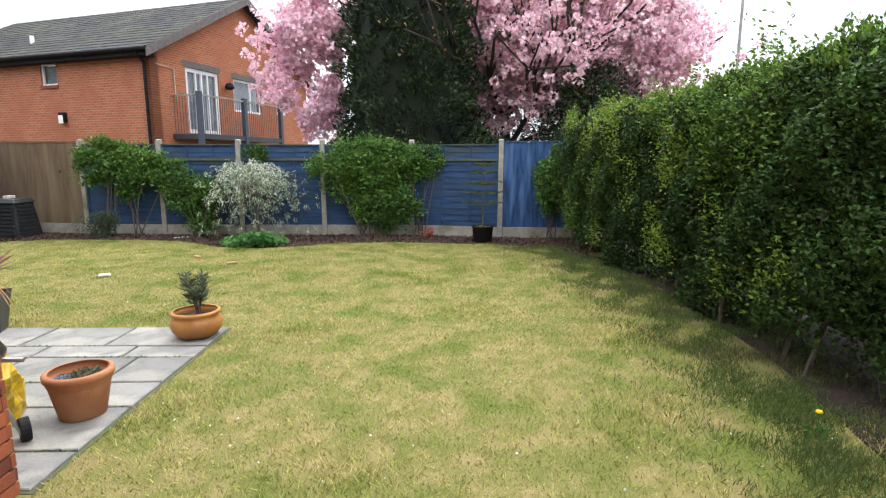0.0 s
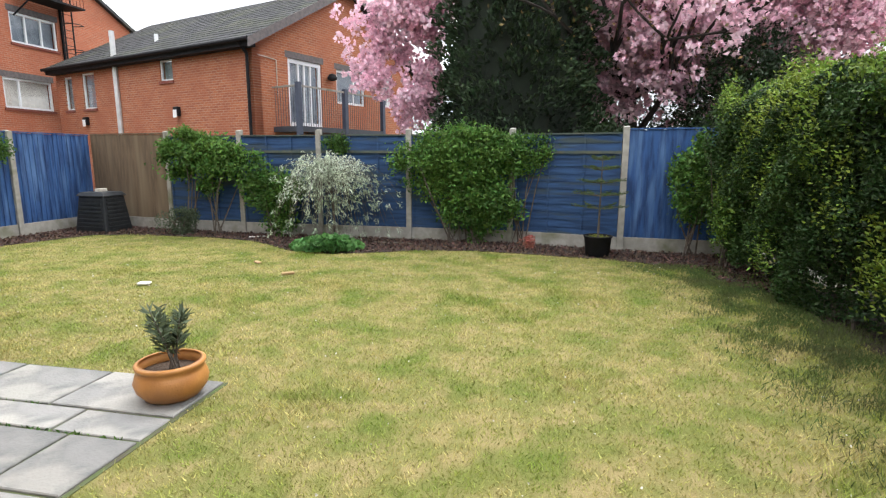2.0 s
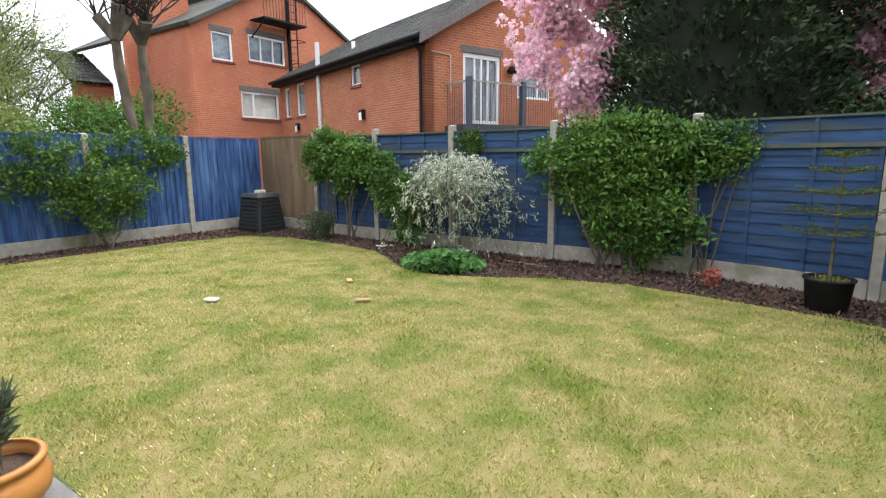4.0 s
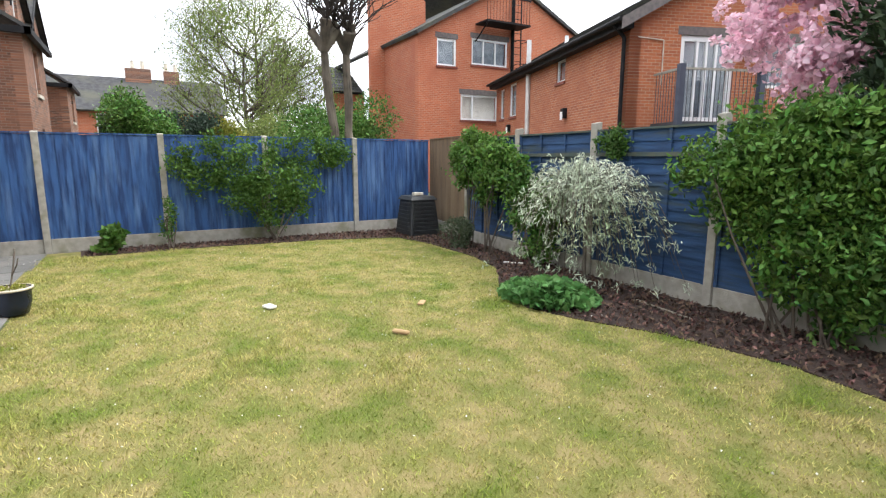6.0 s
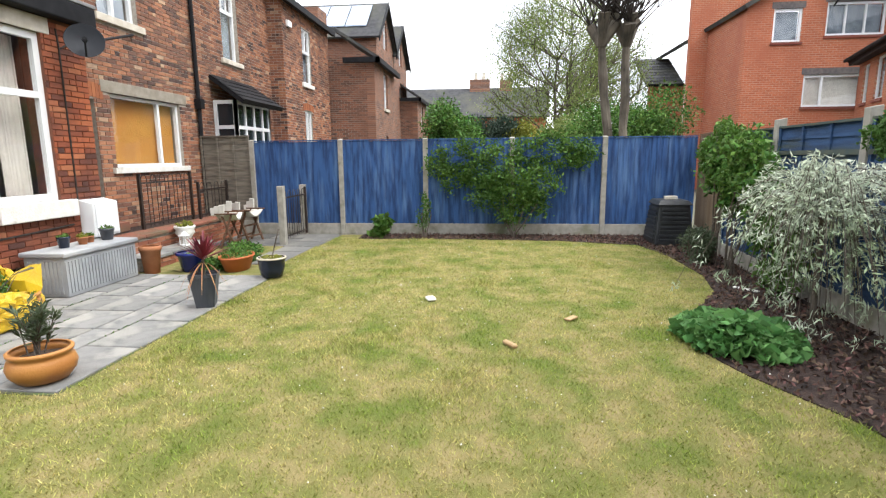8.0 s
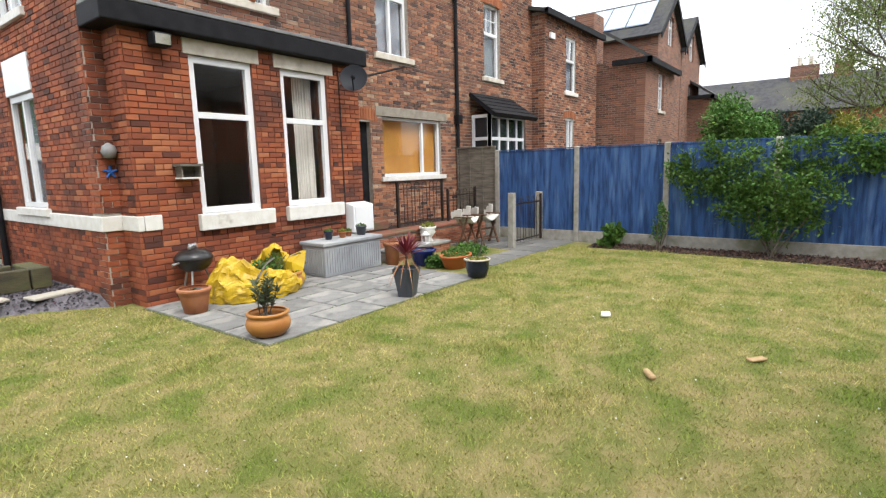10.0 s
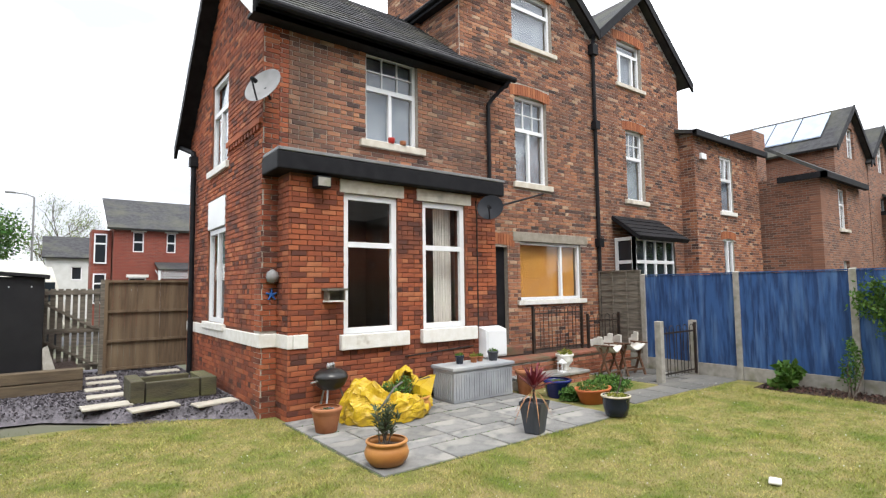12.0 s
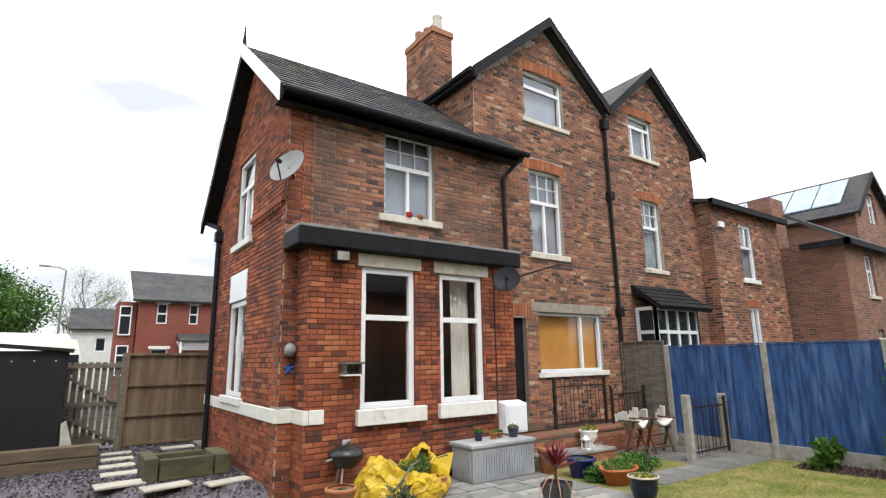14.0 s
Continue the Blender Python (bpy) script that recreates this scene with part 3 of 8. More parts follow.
bay_rows = brick_faces(NB, -5.87, -2.018, 0.0, 3.42, 9, bay_holes + [sill1, sill2, lint1, lint2], 0.225, 0.075, 0.012, rng)
low_bricks = [r for r in bay_rows if -4.2 < r[0] < -2.0 and r[2] < 2.2][:300]
low_set = set(low_bricks)
bricks("brickwork", NB, [r for r in bay_rows if r not in low_set], M_RED, house)
ret_e = Plane((-2.03, 0, 0), (0, 1, 0), (1, 0, 0))
wall("bay_return", ret_e, UY - 0.05, BY - 0.3, 0.0, 3.42, [], M_MORTAR_R, house, 0.25)
bricks("brickwork", ret_e, brick_faces(ret_e, UY, BY, 0.0, 3.42, 9, [], 0.225, 0.075, 0.012, rng), M_RED, house)
ret_w = Plane((-5.87, 0, 0), (0, 1, 0), (-1, 0, 0))
wall("bay_return", ret_w, GY, BY - 0.3, 0.0, 3.42, [], M_MORTAR_R, house, 0.25)
for s in (sill1, sill2):
    block("window_sill", NB, *s, -0.1, 0.09, M_WHITESTONE, house, 0.012, "chipped white-painted stone sill")
for s in (lint1, lint2):
    block("lintel", NB, *s, -0.1, 0.022, M_STONE, house, 0.012, "cream-painted stone lintel")
for h in (B1, B2):
    window(NB, *h, house, depth=0.035, bars=(2.44,), fw=0.088, glass=M_CLEAR)
# room behind the bay
bm = bmesh.new()
box(bm, -5.6, -2.3, -2.2, -2.1, 0.6, 3.4)
box(bm, -5.6, -5.5, -2.1, BY - 0.3, 0.6, 3.4)
box(bm, -2.4, -2.3, -2.1, BY - 0.3, 0.6, 3.4)
box(bm, -5.6, -2.3, -2.2, BY - 0.3, 3.4, 3.5)
box(bm, -5.6, -2.3, -2.2, BY - 0.3, 0.5, 0.6)
part("room", bm, M_ROOM, house)


def drape(u0, u1, v0, v1, y, parent):
    bm = bmesh.new()
    n = 26
    cols = []
    for k in range(n + 1):
        u = u0 + (u1 - u0) * k / n
        d = 0.035 * math.sin(k * 1.7) + 0.012 * math.sin(k * 4.1)
        cols.append((bm.verts.new((u, y + d, v0)), bm.verts.new((u, y + d * 0.6, v1))))
    for a, b in zip(cols, cols[1:]):
        bm.faces.new((a[0], b[0], b[1], a[1]))
    part("curtain", bm, M_CURTAIN, parent, "hanging off-white curtain", smooth=True)


drape(-5.08, -4.7, 1.15, 3.15, BY - 0.32, house)
drape(-2.95, -2.86, 1.15, 2.4, BY - 0.3, house)
# flat roof edge over the projection
block("flat_roof", NU, -5.96, -1.8, 3.66, 3.71, -0.05, 0.64, M_LEAD, house, 0.01, "grey lead flat roof")
block("fascia", NU, -5.95, -1.79, 3.41, 3.66, -0.02, 0.63, M_BLACK, house, 0.02, "deep black fascia board")
# corner pier and upper wall
UW = (-4.5, -3.47, 4.2, 5.74)
wall("upper_wall", NU, -6.15, EX, 0.0, 6.0, [(-5.87, -2.03, -1, 3.4), UW], M_MORTAR, house)
usill = (-4.62, -3.35, 4.08, 4.2)
bricks("brickwork", NU, brick_faces(NU, -2.03, EX + 0.012, 0.0, 5.95, 9, [(-3, -1, 0.97, 1.16)], 0.225, 0.075, 0.012, rng), M_RED, house)
bricks("brickwork", NU, brick_faces(NU, -2.17, -2.03, 3.72, 5.95, 9, [], 0.225, 0.075, 0.010, rng), M_RED, house)
bricks("brickwork", NU, brick_faces(NU, -6.15, -2.17, 3.72, 5.95, 9, [UW, usill], 0.225, 0.075, 0.010, rng), M_COMMON, house)
block("window_sill", NU, *usill, -0.1, 0.08, M_STONE, house, 0.012)
window(NU, *UW, house, bars=(5.12,), grid=(3, 5.16, 5.68, 2), uprights=((-3.985, 4.26, 5.08),), backing=M_NET)
# east side wall with the gable
APY, APZ, EAVE = -0.5, 7.78, 5.95


def east_top(y):
    return APZ - 0.06 - (y - APY) * (APZ - EAVE) / (UY + 0.1 - APY) if y > APY else APZ - 0.06 - (APY - y) * 1.06


SU, SL = (-1.3, -0.2, 3.98, 5.62), (-1.44, -0.27, 1.22, 3.44)
wall("east_wall", EE, -3.05, UY - 0.3, 0.0, east_top, [SU, SL], M_MORTAR_R, house, breaks=(APY,))
bricks("brickwork", EE, brick_faces(EE, -3.05, UY, 0.0, 9.0, east_top, [SU, SL, (-6.9, 2, 0.97, 1.16)], 0.225, 0.075, 0.012, rng), M_RED, house)
block("stone_band", EE, -3.0, UY + 0.03, 0.97, 1.16, -0.05, 0.035, M_WHITESTONE, house, 0.01, "white-painted stone band")
block("stone_band", NU, -2.03, EX + 0.03, 0.97, 1.16, -0.05, 0.035, M_WHITESTONE, house, 0.01, "white-painted stone band")
block("stone_band", Plane((-2.03, 0, 0), (0, 1, 0), (1, 0, 0)), UY + 0.037, BY + 0.035, 0.97, 1.16, -0.05, 0.03, M_WHITESTONE, house, 0.01, "white-painted stone band")
block("stone_band", NB, -2.3, -2.085, 0.97, 1.16, -0.05, 0.037, M_WHITESTONE, house, 0.01, "white-painted stone band")
for h in (SU, SL):
    window(EE, *h, house, depth=0.03, fw=0.075, bars=(h[3] - 0.6,), uprights=(((h[0] + h[1]) / 2, h[2] + 0.06, h[3] - 0.6),), backing=M_NET)
    block("window_sill", EE, h[0] - 0.1, h[1] + 0.1, h[2] - 0.12, h[2], -0.1, 0.07, M_WHITESTONE, house, 0.01)
block("window_panel", EE, SL[0] + 0.02, SL[1] - 0.02, 2.9, 3.42, -0.09, 0.02, M_UPVC, house, 0.006, "white board panel over the window")
for k in range(11):
    block("corbel", EE, -0.05 + k * 0.15, 0.03 + k * 0.15, 4.1, 4.18, -0.02, 0.05, M_RED, house)
block("string_course", EE, -0.15, UY, 4.18, 4.26, -0.02, 0.06, M_RED, house, 0.004)


def slope(name, a, b, c, d, thick, material, parent, label="", piece=None):
    """A roof plane through four corners (eave a-b, ridge d-c), with courses of slates on it."""
    a, b, c, d = (Vector(p) for p in (a, b, c, d))
    n = (b - a).cross(d - a).normalized()
    if n.z < 0:
        n = -n
    bm = bmesh.new()
    prism(bm, [a - n * thick, b - n * thick, c - n * thick, d - n * thick, a, b, c, d])
    bmesh.ops.recalc_face_normals(bm, faces=bm.faces)
    ob = part(name, bm, M_BLACK if piece else material, parent, label)
    if piece:
        pw, ph = piece
        rows = int((d - a).length / ph)
        vs, fs = [], []
        r = random.Random(rows)
        for i in range(rows):
            s0, s1 = i / rows, min(1, (i + 1.12) / rows)
            cols = max(1, int((b - a).length / pw))
            for j in range(cols + 1):
                f0, f1 = (j - 0.5 * (i % 2)) / cols, (j + 0.97 - 0.5 * (i % 2)) / cols
                f0, f1 = max(0, f0), min(1, f1)
                if f1 <= f0:
                    continue
                k = len(vs)
                low0, low1 = a.lerp(b, f0).lerp(d.lerp(c, f0), s0), a.lerp(b, f1).lerp(d.lerp(c, f1), s0)
                up0, up1 = a.lerp(b, f0).lerp(d.lerp(c, f0), s1), a.lerp(b, f1).lerp(d.lerp(c, f1), s1)
                h = 0.022 + r.uniform(-0.003, 0.004)
                vs += [low0 + n * h, low1 + n * h, up1 + n * 0.006, up0 + n * 0.006, low0, low1]
                fs += [(k, k + 1, k + 2, k + 3), (k + 4, k + 5, k + 1, k)]
        t = raw("slate_covering", vs, fs, material, ob)
        t["kind"] = "stuff"
    return ob


slope("roof_slope", (-1.55, 1.92, 5.83), (-6.5, 1.92, 5.83), (-6.5, APY, APZ), (-1.55, APY, APZ), 0.1, M_SLATE, house, "grey slate roof slope", (0.28, 0.2))
slope("roof_slope", (-1.55, -3.25, 4.86), (-6.5, -3.25, 4.86), (-6.5, APY, APZ), (-1.55, APY, APZ), 0.1, M_SLATE, house, "grey slate roof slope", (0.4, 0.3))
bm = bmesh.new()
for y, z in ((1.95, 5.62), (-3.3, 4.62)):
    prism(bm, [(-1.5, y, z), (-1.56, y, z), (-1.56, APY, APZ - 0.2), (-1.5, APY, APZ - 0.2), (-1.5, y, z + 0.24), (-1.56, y, z + 0.24), (-1.56, APY, APZ + 0.03), (-1.5, APY, APZ + 0.03)])
bmesh.ops.recalc_face_normals(bm, faces=bm.faces)
part("barge_board", bm, M_BLACK, house, "black verge board")
bm = bmesh.new()
prism(bm, [(-1.48, 2.02, 5.54), (-1.497, 2.02, 5.54), (-1.497, APY, APZ - 0.24), (-1.48, APY, APZ - 0.24), (-1.48, 2.02, 5.85), (-1.497, 2.02, 5.85), (-1.497, APY, APZ + 0.05), (-1.48, APY, APZ + 0.05)])
bmesh.ops.recalc_face_normals(bm, faces=bm.faces)
part("barge_board", bm, M_UPVC, house, "white-painted verge board")
bm = bmesh.new()
tube(bm, (-1.53, APY, APZ), (-1.53, APY, APZ + 0.45), 0.045, 0.006)
part("finial", bm, M_BLACK, house, "thin black roof finial")
back = Plane((0, -3.05, 0), (1, 0, 0), (0, -1, 0))
wall("back_wall", back, -5.7, EX - 0.3, 0.0, 4.95, [], M_BRICK_X, house)
# soffit, gutter and downpipe
bm = bmesh.new()
box(bm, -6.45, -1.56, UY - 0.02, 1.9, 5.66, 5.72)
box(bm, -6.45, -1.56, 1.86, 1.9, 5.66, 5.84)
part("soffit", bm, M_BLACK, house)
bm = bmesh.new()
tube(bm, (-6.55, 1.97, 5.8), (-1.6, 1.97, 5.8), 0.06, n=10)
part("gutter", bm, M_BLACK, house, "black gutter")
bm = bmesh.new()
pipe(bm, [(-6.42, 1.97, 5.76), (-6.2, 1.72, 5.45), (-6.1, 1.68, 5.3), (-6.1, 1.68, 3.72)], 0.04)
part("downpipe", bm, M_BLACK, house, "black downpipe")
bm = bmesh.new()
pipe(bm, [(-1.6, -3.2, 4.85), (-1.72, -2.5, 4.6), (-1.72, -2.43, 4.4), (-1.72, -2.43, 0.0)], 0.05)
box(bm, -1.79, -1.64, -2.51, -2.35, 4.3, 4.5)
part("downpipe", bm, M_BLACK, house, "black downpipe")
# rear gable wall
GX, GZ = -7.91, 9.5


def gable_top(u):
    return GZ - abs(u - GX) * 0.86


KW, MW, GW, DOOR = (-9.25, -7.26, 1.5, 2.73), (-8.19, -7.2, 3.98, 5.88), (-8.44, -7.16, 7.04, 8.27), (-6.9, -6.0, 0.62, 2.6)
wall("gable_wall", NG, -9.86, -5.7, 0.0, gable_top, [KW, MW, GW, DOOR], M_MORTAR, house, breaks=(GX,))
klint = (-9.48, -7.06, 2.73, 2.93)
extra = [klint, (-9.35, -7.15, 1.4, 1.5), (-8.3, -7.1, 3.86, 3.98), (-8.3, -7.05, 5.88, 6.11), (-8.55, -7.05, 6.94, 7.04), (-8.6, -7.0, 8.27, 8.5), (-7.1, -6.0, 2.6, 2.83)]
bricks("brickwork", NG, brick_faces(NG, -9.86, -5.72, 0.3, 9.5, gable_top, [KW, MW, GW, DOOR] + extra, 0.225, 0.075, 0.010, rng), M_COMMON, house)


def arch(pl, u0, u1, z, h, parent):
    n = round((u1 - u0) / 0.08)
    w = (u1 - u0) / n
    bm = bmesh.new()
    for k in range(n):
        a = u0 + k * w
        cz = z + 0.05 * (1 - ((k + 0.5) / n * 2 - 1) ** 2)
        cell(bm, pl, a, a + w - 0.009, cz, cz, cz + h, cz + h, -0.05, 0.014)
    bmesh.ops.recalc_face_normals(bm, faces=bm.faces)
    part("brick_arch", bm, M_ARCH, parent, "orange soldier-brick arch")


arch(NG, -8.3, -7.05, 5.84, 0.23, house)
arch(NG, -8.6, -7.0, 8.23, 0.23, house)
arch(NG, -7.1, -6.0, 2.6, 0.23, house)
block("lintel", NG, *klint, -0.1, 0.02, M_GREYSTONE, house, 0.01, "weathered stone lintel")
for s, m in (((-9.35, -7.15, 1.4, 1.5), M_WHITESTONE), ((-8.3, -7.1, 3.86, 3.98), M_STONE), ((-8.55, -7.05, 6.94, 7.04), M_STONE)):
    block("window_sill", NG, *s, -0.1, 0.07, m, house, 0.01)
window(NG, *KW, house, depth=0.06, uprights=((-8.62, 1.56, 2.67),), backing=M_BLIND, glass=M_CLEAR)
window(NG, *MW, house, bars=(5.15,), grid=(3, 5.19, 5.82, 2), uprights=((-7.695, 4.04, 5.11),), backing=M_NET)
window(NG, *GW, house, bars=(7.9,), backing=M_NET)
block("back_door", NG, DOOR[0], DOOR[1], DOOR[2], DOOR[3], -0.16, -0.1, M_BLACK, house, 0.0, "black back door")


def gable_roof(x, z, xl, xr, y0, y1, parent, k=0.86):
    """A pitched roof with its ridge along y, black boards on the front verge."""
    zl, zr = z - abs(xl - x) * k, z - abs(xr - x) * k
    slope("roof_slope", (xl, y0, zl), (xl, y1, zl), (x, y1, z), (x, y0, z), 0.09, M_SLATE, parent, "grey slate roof slope")
    slope("roof_slope", (xr, y0, zr), (xr, y1, zr), (x, y1, z), (x, y0, z), 0.09, M_SLATE, parent, "grey slate roof slope")
    bm = bmesh.new()
    for xa, za in ((xl, zl), (xr, zr)):
        prism(bm, [(xa, y1, za - 0.22), (x, y1, z - 0.22), (x, y1 + 0.05, z - 0.22), (xa, y1 + 0.05, za - 0.22), (xa, y1, za + 0.03), (x, y1, z + 0.03), (x, y1 + 0.05, z + 0.03), (xa, y1 + 0.05, za + 0.03)])
    bmesh.ops.recalc_face_normals(bm, faces=bm.faces)
    part("barge_board", bm, M_BLACK, parent, "black verge boards")


gable_roof(GX, GZ + 0.2, -5.55, -9.93, -8.0, 1.5, house)
side = Plane((-5.7, 0, 0), (0, 1, 0), (1, 0, 0))
wall("side_wall", side, -8.0, GY - 0.3, 5.5, 7.6, [], M_MORTAR, house)
bricks("brickwork", side, brick_faces(side, -3.5, GY, 5.8, 7.55, 9, [], 0.225, 0.075, 0.010, rng), M_COMMON, house)
bm = bmesh.new()
tube(bm, (-5.5, 1.5, 7.62), (-5.5, -4.0, 7.62), 0.06)
box(bm, -5.7, -5.52, -4.0, 1.45, 7.5, 7.56)
part("gutter", bm, M_BLACK, house, "black gutter")
bm = bmesh.new()
pipe(bm, [(-9.86, 1.4, 7.9), (-9.86, 1.37, 7.4), (-9.86, 1.37, 0.3)], 0.045)
box(bm, -9.96, -9.76, 1.3, 1.46, 7.4, 7.65)
box(bm, -9.94, -9.78, 1.3, 1.46, 5.55, 5.75)
box(bm, -9.94, -9.78, 1.3, 1.46, 2.7, 2.9)
part("downpipe", bm, M_BLACK, house, "black iron downpipe with hoppers")
# chimney
CX0, CX1, CY0, CY1, CZ = -6.15, -5.6, -1.2, -0.02, 9.5
CH = Plane((0, CY1, 0), (1, 0, 0), (0, 1, 0))
bm = bmesh.new()
box(bm, CX0, CX1, CY0, CY1, 6.2, CZ)
chim = part("chimney", bm, M_MORTAR, house)
bricks("brickwork", CH, brick_faces(CH, CX0, CX1, 6.8, CZ - 0.15, 99, [], 0.225, 0.075, 0.012, rng), M_COMMON, chim)
CE = Plane((CX1, 0, 0), (0, 1, 0), (1, 0, 0))
bricks("brickwork", CE, brick_faces(CE, CY0, CY1, 6.8, CZ - 0.15, 99, [], 0.225, 0.075, 0.012, rng), M_COMMON, chim)
bm = bmesh.new()
box(bm, CX0 - 0.04, CX1 + 0.04, CY0 - 0.04, CY1 + 0.04, CZ - 0.15, CZ)
part("chimney_cap", bm, M_COMMON, chim, bevel=0.01)


# ---- the adjoining house ----
house2 = tagged(empty("house"), label="adjoining brown brick gabled house with timber bay window", category="house")
G2X = -11.94


def gable2_top(u):
    return 9.5 - abs(u - G2X) * 0.86


M2, G2 = (-12.02, -11.2, 3.97, 5.82), (-12.04, -10.96, 6.99, 8.18)
BAY2 = (-12.38, -10.56, 1.6, 2.95)
wall("gable_wall", NG, -13.85, -9.87, 0.0, gable2_top, [M2, G2, BAY2], M_MORTAR, house2, breaks=(G2X,))
ex2 = [(-12.15, -11.05, 5.82, 6.05), (-12.1, -11.1, 3.86, 3.97), (-12.2, -10.8, 8.18, 8.41), (-12.15, -10.85, 6.89, 6.99)]
bricks("brickwork", NG, brick_faces(NG, -13.85, -9.88, 1.2, 9.5, gable2_top, [M2, G2, BAY2] + ex2, 0.225, 0.075, 0.010, rng), M_COMMON, house2)
arch(NG, -12.15, -11.05, 5.78, 0.23, house2)
arch(NG, -12.2, -10.8, 8.14, 0.23, house2)
for s in ((-12.12, -11.08, 3.86, 3.97), (-12.15, -10.85, 6.89, 6.99)):
    block("window_sill", NG, *s, -0.1, 0.07, M_STONE, house2, 0.01)
window(NG, *M2, house2, bars=(5.1,), grid=(3, 5.14, 5.76, 2), backing=M_NET)
window(NG, *G2, house2, bars=(7.88,), uprights=((-11.75, 7.05, 7.84), (-11.2, 7.05, 7.84)), backing=M_NET)
gable_roof(G2X, 9.7, -14.35, -9.95, -8.0, 1.5, house2)
gw2 = Plane((-13.85, 0, 0), (0, 1, 0), (-1, 0, 0))
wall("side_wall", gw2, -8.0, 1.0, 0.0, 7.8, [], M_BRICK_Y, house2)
# timber bay with a felt canopy
bay2 = Plane((0, 1.85, 0), (1, 0, 0), (0, 1, 0))
V0, V1 = -12.38, -10.56
window(bay2, V0, V1, 1.6, 2.95, house2, depth=0.0, bars=(2.35,), uprights=((-11.93, 1.66, 2.9), (-11.47, 1.66, 2.9), (-11.02, 1.66, 2.9)), fw=0.09, name="bay_window", label="white timber bay window")
for x, o in ((V1, 1), (V0, -1)):
    sidepl = Plane((x, 0, 0), (0, 1, 0), (o, 0, 0))
    window(sidepl, 1.31, 1.85, 1.6, 2.95, house2, depth=0.0, bars=(2.35,), fw=0.08, name="bay_window")
bm = bmesh.new()
box(bm, V0 - 0.02, V1 + 0.02, 1.31, 1.86, 0.0, 1.58)
part("bay_base", bm, M_BRICK_X, house2)
slope("canopy", (V0 - 0.2, 2.15, 2.92), (V1 + 0.2, 2.15, 2.92), (V1 + 0.1, 1.34, 3.5), (V0 - 0.1, 1.34, 3.5), 0.09, M_BLACK, house2, "sagging black felt canopy", (0.5, 0.18))
# its rear wing
WY, W0, W1, WT = 1.72, -17.95, -13.86, 6.08
O2 = Plane((0, WY, 0), (1, 0, 0), (0, 1, 0))
O2E = Plane((W1, 0, 0), (0, 1, 0), (1, 0, 0))
OW, OL = (-16.12, -15.35, 3.95, 5.6), (-16.0, -15.35, 1.86, 3.12)
wall("wing_wall", O2, W0, W1, 0.0, WT, [OW, OL], M_MORTAR, house2)
bricks("brickwork", O2, brick_faces(O2, W0, W1, 1.5, WT - 0.05, 9, [OW, OL, (-16.15, -15.2, 3.12, 3.34)], 0.225, 0.075, 0.010, rng), M_COMMON, house2)
wall("wing_wall", O2E, 0.8, WY - 0.3, 0.0, WT, [], M_MORTAR, house2)
bricks("brickwork", O2E, brick_faces(O2E, 1.31, WY, 1.5, WT - 0.05, 9, [], 0.225, 0.075, 0.010, rng), M_COMMON, house2)
arch(O2, -16.15, -15.2, 3.09, 0.22, house2)
window(O2, *OW, house2, depth=0.04, bars=(4.92,), uprights=((-15.735, 4.96, 5.54),), backing=M_NET)
window(O2, *OL, house2, depth=0.04, uprights=((-15.7, 1.9, 3.06),), backing=M_NET)
block("window_sill", O2, -16.25, -15.22, 3.83, 3.95, -0.1, 0.06, M_WHITESTONE, house2, 0.01)
slope("roof_slope", (-13.6, 1.95, 6.06), (-18.2, 1.95, 6.06), (-18.2, -0.6, 6.7), (-13.6, -0.6, 6.7), 0.1, M_SLATE, house2, "grey slate lean-to roof")
block("fascia", O2, -18.2, -13.6, 5.92, 6.09, 0.12, 0.24, M_BLACK, house2)
block("alarm_box", O2, -14.4, -14.12, 5.35, 5.52, 0.012, 0.09, M_UPVC, house2, 0.01, "white alarm box")


